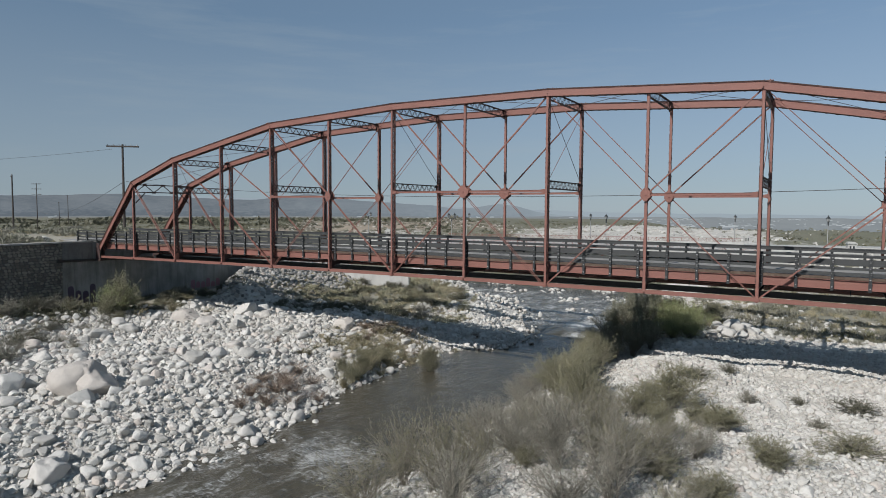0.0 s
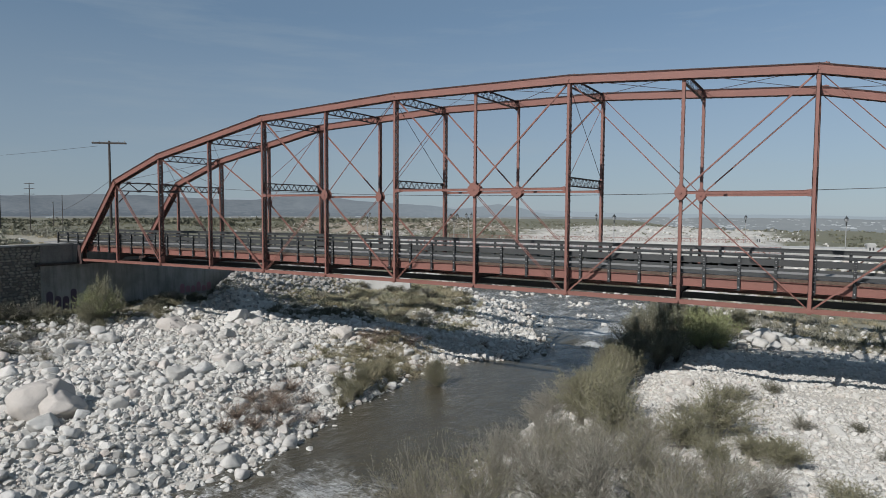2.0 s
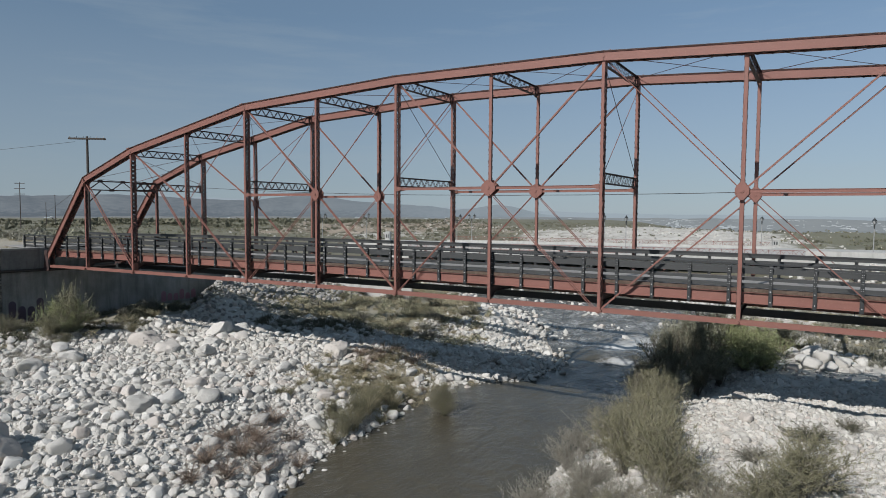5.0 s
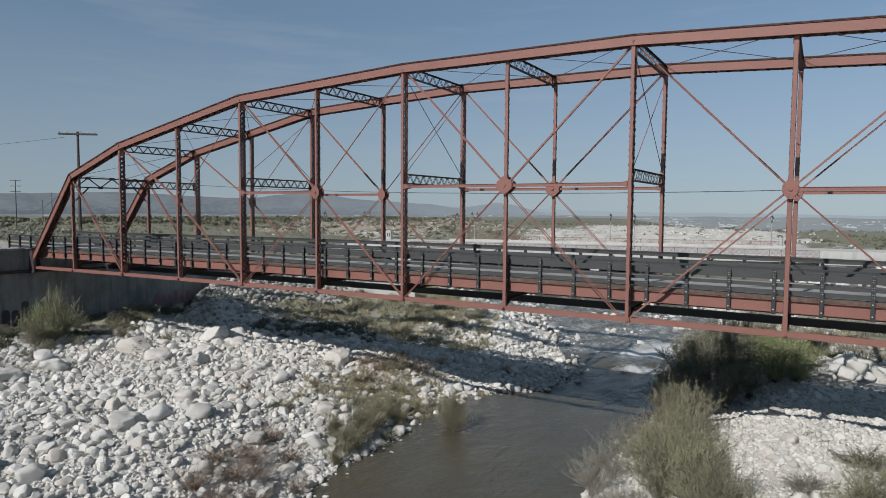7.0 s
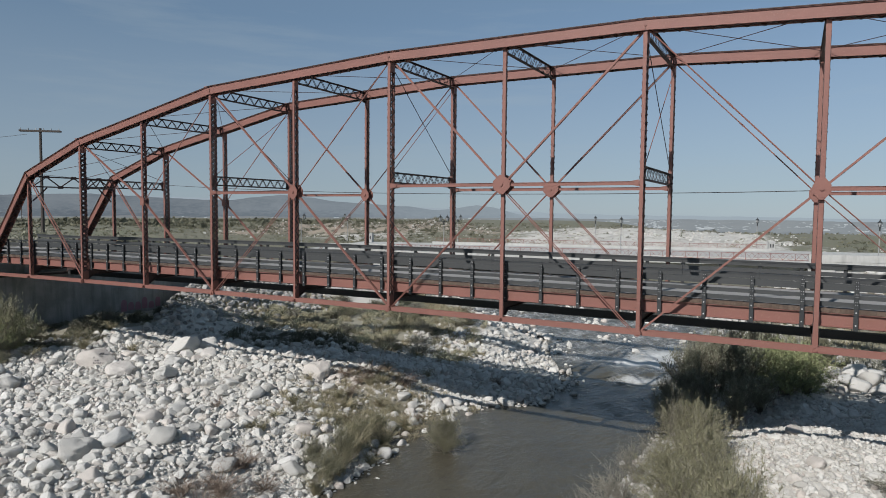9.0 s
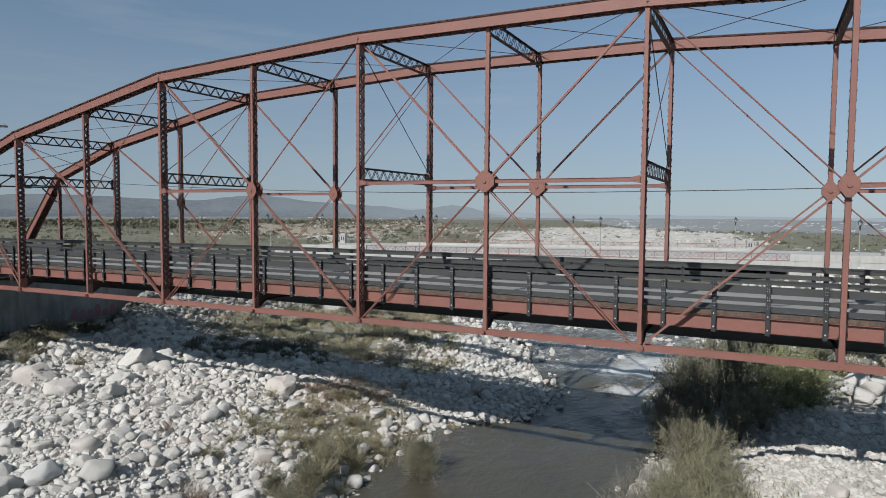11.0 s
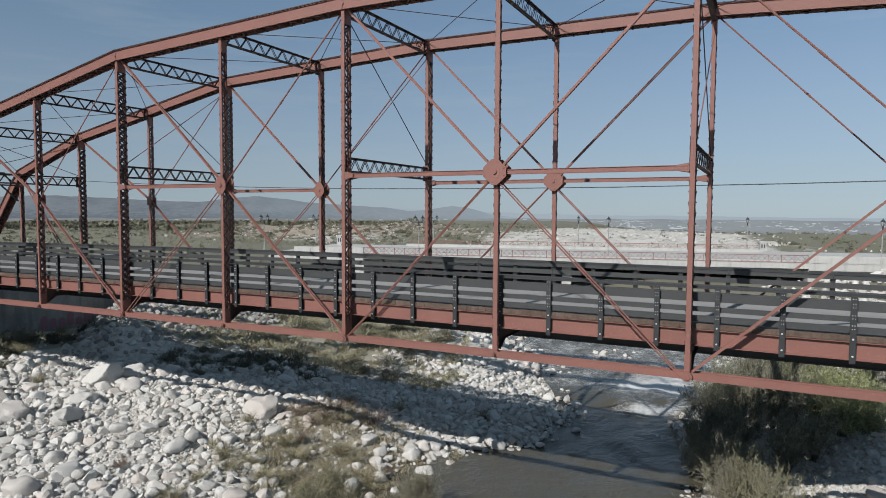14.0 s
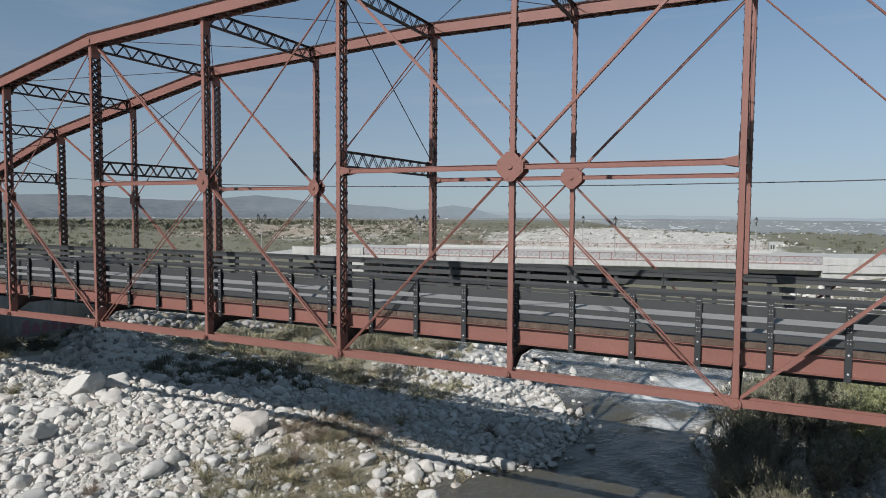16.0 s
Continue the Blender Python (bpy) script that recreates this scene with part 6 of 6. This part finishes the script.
thicket("far_trees", "dark green rows of orchard and trees far out on the plain", 16, spots_in(11000, (-760, -60, 60, 640), 1.4, 3.8, belts, 81), LEAF_SCRUB, 82, 0.42, 0.1)
thicket("plain_scrub", "olive scrub across the plain", 14, spots_in(5500, (-330, 190, 30, 420), 0.3, 0.9, plain_keep, 15), LEAF_OLIVE, 16, 0.34, 0.1)
thicket("plain_scrub", "dark brush on the plain", 16, spots_in(900, (-330, 220, 30, 420), 0.4, 1.2, plain_keep, 17), LEAF_DARK, 18, 0.42, 0.1)
levee_side = lambda x, y: smooth01((np.degrees(np.arctan2(45 - x, y + 20)) - 22) / 5) * smooth01((50 - np.degrees(np.arctan2(45 - x, y + 20))) / 9) * np.exp(-((np.hypot(x - 45, y + 20) - 200) / 26) ** 2)
thicket("levee_scrub", "dark grey brush on the rubble levee", 30, spots_in(5200, (-150, 0, 70, 210), 0.35, 0.95, levee_side, 101), LEAF_SCRUB, 102, 0.3, 0.1)
thicket("levee_scrub", "grey sage on the rubble levee", 24, spots_in(4200, (-150, 0, 70, 210), 0.35, 0.9, levee_side, 105), LEAF_SAGE, 106, 0.3, 0.1)
levee_rock = spots_in(6000, (-150, 0, 70, 210), 0.18, 0.55, levee_side, 103)
stone_sheet("levee_stones", levee_rock[:, 0], levee_rock[:, 1], levee_rock[:, 3] * 0.7, "pale rubble stones of the levee", sink=0.3, kit=PEBBLES)
wash = lambda x, y: 0.8 * np.exp(-(((x - 4 + 0.25 * (y - 185)) / 36) ** 2 + ((y - 180) / 85) ** 2) ** 1.5) + 0.03 * smooth01((10 - x) / 30)
far_stones = spots_in(9000, (-120, 80, 92, 275), 0.15, 0.6, wash, 19)
stone_sheet("wash_stones", far_stones[:, 0], far_stones[:, 1], far_stones[:, 3] * 0.7, "white boulders of the dry wash beyond", sink=0.3, kit=PEBBLES)


# ---- the newer concrete road bridge beyond ----
ROAD_DIR = Vector((1, 0.24, 0)).normalized()
ROAD_SIDE = Vector((-0.24, 1, 0)).normalized()
ROAD_AT = Vector((2.92, 56.93, 0))


def road_point(along, side, z):
    p = ROAD_AT + ROAD_DIR * along + ROAD_SIDE * side
    return Vector((p.x, p.y, z))


newer = tagged(new("road_bridge"), "pale concrete road bridge with red lattice railings", "bridge")


def slab(name, a0, a1, s0, s1, z0, z1, mat, parent=None, label=""):
    sh = Shape()
    vs = [road_point(a, s_, z) for z in (z0, z1) for a, s_ in ((a0, s0), (a1, s0), (a1, s1), (a0, s1))]
    sh.add(vs, [(3, 2, 1, 0), (4, 5, 6, 7), (0, 1, 5, 4), (1, 2, 6, 5), (2, 3, 7, 6), (3, 0, 4, 7)])
    return part(name, sh, mat, parent or newer, label)


A0, A1 = -7.0, 47.0
slab("deck", A0, A1, 0, 24, 3.75, 4.2, WHITE_CONCRETE)
slab("girder", A0, A1, 1.2, 22.8, 3.0, 3.75, WHITE_CONCRETE)
slab("ledge", A0, A1, -0.25, 0.15, 3.6, 4.22, WHITE_CONCRETE)
slab("kerb", A0, A1, 2.4, 2.7, 4.2, 4.36, WHITE_CONCRETE)
slab("barrier", A0, A1, 20.5, 20.8, 4.2, 4.62, WHITE_CONCRETE)
slab("abutment", A1, A1 + 3, 0, 24, -1, 4.2, WHITE_CONCRETE)
slab("abutment", A0 - 3, A0, 0, 24, -1, 4.2, WHITE_CONCRETE)
slab("pier", 19, 20.2, 2, 22, -1, 3.0, WHITE_CONCRETE)
for a0, a1 in ((A1, A1 + 24), (A0 - 10, A0)):
    wall = slab("parapet", a0, a1, -0.2, 0.15, 3.4, 5.1, WHITE_CONCRETE, label="pale concrete parapet with cast panels")
    n = int((a1 - a0) / 2.4)
    for k in range(n):
        slab("panel", a0 + 0.2 + k * (a1 - a0 - 0.4) / n, a0 + 0.05 + (k + 1) * (a1 - a0 - 0.4) / n, -0.25, -0.2, 4.25, 4.95, WHITE_CONCRETE, wall)
slab("approach_road", A1, A1 + 30, 0.15, 24, 0.5, 4.18, WHITE_CONCRETE)
slab("approach_road", A0 - 14, A0, 0.15, 24, 3.5, 4.18, WHITE_CONCRETE)


def lattice_rail(side):
    s = Shape()
    for z in (4.32, 5.12):
        s.beam(road_point(A0, side, z), road_point(A1, side, z), 0.07, 0.06)
    n = 38
    for k in range(n):
        a, b = A0 + (A1 - A0) * k / n, A0 + (A1 - A0) * (k + 1) / n
        s.beam(road_point(a, side, 4.2), road_point(a, side, 5.16), 0.06, 0.06, (1, 0, 0))
        m = (a + b) / 2
        s.beam(road_point(a, side, 4.34), road_point(m, side, 5.1), 0.035, 0.035)
        s.beam(road_point(m, side, 5.1), road_point(b, side, 4.34), 0.035, 0.035)
        s.beam(road_point(a, side, 5.1), road_point(m, side, 4.34), 0.03, 0.03)
        s.beam(road_point(m, side, 4.34), road_point(b, side, 5.1), 0.03, 0.03)
    part("lattice_railing", s, RED, newer, "red painted lattice railing")


lattice_rail(0.0)
lattice_rail(23.6)


def lamp_post(twin):
    root = new("street_lamp")
    s = Shape()
    s.rod((0, 0, 0), (0, 0, 0.6), 0.16, 0.1, 8)
    s.rod((0, 0, 0.6), (0, 0, 4.0), 0.07, 0.05, 8)
    part("pole", s, POLE_GREY, root, "pale grey tapered pole")
    s = Shape()
    s.rod((0, 0, 3.55), (0, 0, 4.1), 0.075, 0.11, 8)
    part("collar", s, LAMP_BLACK, root)
    for cx in ((-0.5, 0.5) if twin else (0.0,)):
        if twin:
            s = Shape()
            s.beam((0, 0, 3.9), (cx, 0, 4.08), 0.06, 0.06)
            part("arm", s, LAMP_BLACK, root)
        s = Shape()
        s.rod((cx, 0, 4.1), (cx, 0, 4.55), 0.13, 0.24, 8)
        part("lantern_glass", s, LAMP_GLASS, root, "frosted lantern glass")
        s = Shape()
        s.rod((cx, 0, 4.55), (cx, 0, 4.86), 0.29, 0.05, 8)
        s.rod((cx, 0, 4.86), (cx, 0, 5.0), 0.035, 0.02, 6)
        for k in range(4):
            a = k * math.pi / 2
            s.beam((cx + 0.13 * math.cos(a), 0.13 * math.sin(a), 4.1), (cx + 0.24 * math.cos(a), 0.24 * math.sin(a), 4.55), 0.05, 0.05)
        part("lantern_cap", s, LAMP_BLACK, root)
    return tagged(root, "black twin lantern street lamp by the concrete bridge" if twin else "black lantern street lamp on the concrete bridge", "street lamp", "lamps along the concrete bridge")


LAMPS = [(26.0, 66.8, 4.5), (2.9, 58.2, 4.5), (56.1, 71.3, 4.5), (-18.8, 52.8, 4.5), (15.9, 90.6, 4.4), (41.6, 94.4, 4.4), (-5.5, 78.9, 4.4), (-25.9, 73.8, 4.4)]
for twin, spots_ in ((False, LAMPS[:1] + LAMPS[2:3] + LAMPS[4:6]), (True, LAMPS[1:2] + LAMPS[3:4] + LAMPS[6:])):
    lamp = lamp_post(twin)
    lamp.matrix_basis = pose(*spots_[0], 0, 0, 13.5)
    for p in spots_[1:]:
        copy_thing(lamp, pose(*p, 0, 0, 13.5))


def pillar(x, y, z, h, w):
    root = new("gate_pillar")
    s = Shape()
    s.box((-w / 2, -w / 2, 0), (w / 2, w / 2, h * 0.82))
    s.box((-w * 0.58, -w * 0.58, 0), (w * 0.58, w * 0.58, h * 0.1))
    part("shaft", s, WHITE_CONCRETE, root)
    s = Shape()
    s.box((-w * 0.6, -w * 0.6, h * 0.82), (w * 0.6, w * 0.6, h * 0.9))
    s.box((-w * 0.45, -w * 0.45, h * 0.9), (w * 0.45, w * 0.45, h))
    part("cap", s, WHITE_CONCRETE, root)
    # black panels on the shaft's face stand in for the shade of recesses
    for k in (-1, 1):
        s = Shape()
        s.box((k * w * 0.2 - w * 0.1, -w / 2 - 0.03, h * 0.3), (k * w * 0.2 + w * 0.1, -w / 2 + 0.02, h * 0.68))
        part("niche", s, LAMP_BLACK, root, "black panel in place of a recess's shade")
    root.matrix_basis = pose(x, y, z, 0, 0, 13.5)
    return tagged(root, "pale concrete pillar at the road bridge", "pillar", "pillars of the concrete bridge")


pillar(43.8, 92.5, 4.2, 1.5, 0.9)
pillar(58.9, 70.7, 4.2, 1.7, 1.0)
pillar(-20.6, 73.6, 4.2, 1.7, 0.9)


# ---- poles and wires ----
def utility_pole(x, y, base, topz, arms, name_label):
    root = new("utility_pole")
    h = topz - base
    s = Shape()
    s.rod((0, 0, 0), (0, 0, h), 0.17, 0.11, 10)
    part("pole", s, POLE_WOOD, root)
    for z, w in arms:
        s = Shape()
        s.box((-w / 2, -0.2, h - z - 0.08), (w / 2, -0.06, h - z + 0.08))
        if w > 2:
            s.box((-w / 2, 0.06, h - z - 0.08), (w / 2, 0.2, h - z + 0.08))
        arm = part("crossarm", s, POLE_WOOD, root)
        for k in range(6 if w > 1 else 1):
            xx = -w / 2 + 0.12 + (w - 0.24) * k / 5 if w > 1 else 0.0
            part("insulator", Shape().rod((xx, -0.11, h - z + 0.06), (xx, -0.11, h - z + 0.24), 0.035, 0.05, 6), LAMP_GLASS, arm)
    root.matrix_basis = pose(x, y, base, 0, 0, 38)
    return tagged(root, name_label, "utility pole", "utility poles")


utility_pole(-14.7, 12.05, 5.5, 17.35, [(0.25, 3.5)], "tall weathered wooden utility pole with one crossarm")
utility_pole(-175.6, 85.9, 0.5, 18.0, [(0.3, 3.0), (2.0, 3.0), (3.8, 3.0)], "far wooden utility pole with short arms")
utility_pole(-66.0, 25.0, 3.0, 15.6, [(0.3, 0.3)], "bare wooden pole far behind the scrub")
utility_pole(-221.0, 122.0, 0.5, 15.0, [(0.3, 0.5)], "far wooden utility pole")
utility_pole(-226.0, 121.0, 0.5, 12.0, [(0.3, 0.5)], "far wooden utility pole")


def wire(name, p, q, sag, r=0.012, n=16, label="dark sagging overhead cable"):
    p, q = Vector(p), Vector(q)
    pts = []
    for k in range(n + 1):
        t = k / n
        a = p.lerp(q, t)
        a.z -= sag * 4 * t * (1 - t)
        pts.append(a)
    s = Shape().add(*strands(pts, [r] * (n + 1), 4))
    return tagged(part(name, s, WIRE, None), label, "cable", "overhead cables")


wire("overhead_cable", (-14.5, 12.2, 13.07), (80, 5.9, 12.38), 1.7, 0.024)
wire("overhead_cable", (-14.7, 12.05, 13.0), (-175.6, 85.9, 9.0), 2.6, 0.024)
wire("overhead_cable", (-15.4, 11.2, 16.75), (-130, 2.0, 19.0), 1.6, 0.02)

# ---- pipe, graffiti, masonry on the abutment ----
s = Shape()
s.rod((-0.16, -3.35, 5.47), (-0.16, 8.0, 5.25), 0.11, n=10)
s.rod((-0.16, -3.6, 5.47), (-0.16, -3.32, 5.47), 0.17, n=10)
tagged(part("pipe", s, PIPE_RUST, None), "dark rusted pipe along the abutment face", "pipe")


def scrawl(name, y0, y1, z0, z1, mat, n, label):
    """Unreadable sprayed signs: upright bars with rounded tops in a row, each joined by a stroke at its foot."""
    s = Shape()
    w = (y1 - y0) / n
    for k in range(n):
        c, tall = y0 + w * (k + 0.5), (z1 - z0) * (0.78 + 0.22 * math.sin(2.4 * k + 1.0))
        ring = [(c - w * 0.4, z0 + 0.05 * k % 0.1)] + [(c + w * 0.4 * math.cos(a), z0 + tall - w * 0.4 * (1 - math.sin(a))) for a in (math.pi * (1 - q / 6) for q in range(7))] + [(c + w * 0.4, z0 + 0.05 * k % 0.1)]
        m = len(ring)
        s.add([(-0.396, p, q) for p, q in ring] + [(-0.416, p, q) for p, q in ring], [(i, (i + 1) % m, m + (i + 1) % m, m + i) for i in range(m)] + [tuple(range(m)), tuple(range(2 * m - 1, m - 1, -1))])
    return part(name, s, mat, abutment, label)


scrawl("graffiti", -2.8, -0.2, 1.5, 3.3, GRAFFITI, 4, "faded violet sprayed shapes")
scrawl("graffiti", 9.8, 13.6, 1.7, 2.7, GRAFFITI_PINK, 6, "faded pink sprayed shapes")


def masonry():
    """Fieldstones of the wing wall, each proud of the mortar."""
    rd = np.random.default_rng(21)
    shapes = []
    for k in range(8):
        v, f = stone_shape(2, rd, 6)
        shapes.append(big_mesh("stone", v * np.array([0.5, 1.0, 1.0]), f, MASONRY, True))
    z, count, rest = 1.0, 0, []
    while z < 6.85:
        h = rd.uniform(0.17, 0.29)
        y = -15.5 + rd.uniform(0, 0.3)
        while y < -3.2:
            w = rd.uniform(0.22, 0.52)
            place = (-0.52, y + w / 2, z + h / 2)
            size = (rd.uniform(0.13, 0.22), w * 0.55, h * 0.56)
            if -6.4 < y and z > 1.8:
                o = part("stone", shapes[rd.integers(0, 8)], MASONRY, wing)
                o.location, o.scale = place, size
                o.rotation_euler = (rd.normal(0, 0.08), 0, 0)
            else:
                rest.append((place, size))
            y += w
        z += h * 0.98
    v, f = stone_shape(2, rd, 6)
    v = v * np.array([0.5, 1.0, 1.0])
    vs = np.concatenate([v * np.array(b) + np.array(a) for a, b in rest])
    fs = np.concatenate([f + k * len(v) for k in range(len(rest))])
    ob = part("stonework", big_mesh("stonework", vs, fs, MASONRY_REST, True), MASONRY_REST, wing, "dark fieldstones in rough courses")
    ob["kind"] = "stuff"


masonry()

# ---- far hills and town ----
def hills(name, dist, az0, az1, base, peak, seed, mat, label, veil):
    """A long ridge of bare hills, rough in its skyline, seen far away."""
    rd = Vector((seed * 13.7, seed * 5.1, 0))
    n, m = 320, 12
    vs, fs = [], []
    for i in range(n + 1):
        az = az0 + (az1 - az0) * i / n
        a = radians(az)
        rise = peak(az) + 0.05 * noise.noise(Vector((az * 0.35, 0, 0)) + rd) + 0.05 * noise.noise(Vector((az * 1.1, 3, 0)) + rd) + 0.02 * noise.noise(Vector((az * 4.0, 7, 0)) + rd)
        crest = 10 + math.tan(radians(rise)) * dist * 1.2
        for j in range(m + 1):
            t = j / m
            d = dist * (1 + 0.2 * t) + 40 * noise.noise(Vector((az * 0.8, t * 4, 2)) + rd)
            z = base + max(0.0, crest - base) * (t ** 1.2) * (1 + 0.5 * t * (1 - t) * noise.noise(Vector((az * 1.6, t * 5, 9)) + rd))
            vs.append((45 - math.sin(a) * d, -20 + math.cos(a) * d, z))
    for i in range(n):
        for j in range(m):
            k = i * (m + 1) + j
            fs.append((k, k + 1, k + m + 2, k + m + 1))
    me = big_mesh(name, np.array(vs), np.array(fs), mat, True)
    pts = np.array(vs)
    for key, val in (("across", np.arctan2(45 - pts[:, 0], pts[:, 1] + 20) * dist * 0.6), ("climb", pts[:, 2] * 2.2), ("rise", np.tile(np.linspace(0, 1, m + 1), n + 1)), ("veil", np.repeat([veil(az0 + (az1 - az0) * i / n) for i in range(n + 1)], m + 1))):
        me.attributes.new(key, 'FLOAT', 'POINT').data.foreach_set("value", val.astype(np.float32))
    return tagged(new(name, me), label, "hills", kind="structure")


def skyline(*table):
    a = np.array(sorted(table))
    return lambda az: float(np.interp(az, a[:, 0], a[:, 1]))


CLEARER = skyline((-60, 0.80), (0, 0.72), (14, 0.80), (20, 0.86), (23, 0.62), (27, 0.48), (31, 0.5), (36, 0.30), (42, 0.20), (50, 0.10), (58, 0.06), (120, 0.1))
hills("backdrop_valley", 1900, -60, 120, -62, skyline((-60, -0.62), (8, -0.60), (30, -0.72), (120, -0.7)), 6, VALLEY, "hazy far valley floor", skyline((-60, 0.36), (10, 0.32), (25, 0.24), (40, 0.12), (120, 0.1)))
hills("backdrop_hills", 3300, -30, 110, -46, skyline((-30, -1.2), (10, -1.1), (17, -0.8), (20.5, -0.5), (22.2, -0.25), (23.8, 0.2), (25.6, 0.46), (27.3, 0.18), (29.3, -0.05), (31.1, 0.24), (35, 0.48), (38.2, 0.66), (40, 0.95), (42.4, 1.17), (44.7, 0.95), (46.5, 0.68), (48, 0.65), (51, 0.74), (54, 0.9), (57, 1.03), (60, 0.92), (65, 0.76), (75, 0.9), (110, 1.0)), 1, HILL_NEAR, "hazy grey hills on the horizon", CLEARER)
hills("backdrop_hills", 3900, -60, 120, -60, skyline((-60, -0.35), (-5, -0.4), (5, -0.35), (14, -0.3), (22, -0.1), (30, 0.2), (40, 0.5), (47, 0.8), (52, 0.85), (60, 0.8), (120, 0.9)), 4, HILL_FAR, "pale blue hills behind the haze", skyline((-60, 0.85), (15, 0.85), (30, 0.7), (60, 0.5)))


def town():
    """Low pale sheds and houses in loose rows on the valley floor."""
    rd = random.Random(4)
    s = Shape()
    rows_ = [rd.uniform(0.5, 0.98) for _ in range(11)]
    for k in range(900):
        a = radians(rd.uniform(-22, 14) if k % 5 else rd.uniform(14, 62))
        t = rd.choice(rows_) + rd.gauss(0, 0.012)
        d = 1900 * (1 + 0.2 * t)
        x, y = 45 - math.sin(a) * d, -20 + math.cos(a) * d
        z = -62 + 47 * t ** 1.2
        w, h = rd.uniform(1.2, 4.0) * rd.choice((0.5, 1, 1, 2.2)), rd.uniform(0.3, 1.1)
        s.box((-w, -3, -2), (w, 3, h), Matrix.Translation((x, y, z)) @ Matrix.Rotation(a + rd.gauss(0, 0.2), 4, 'Z'))
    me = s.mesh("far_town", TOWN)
    # the buildings carry the same painted haze glow
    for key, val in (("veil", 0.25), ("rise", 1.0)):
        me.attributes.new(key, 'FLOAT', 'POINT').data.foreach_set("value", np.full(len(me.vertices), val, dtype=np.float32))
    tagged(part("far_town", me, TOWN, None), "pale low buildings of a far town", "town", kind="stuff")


town()
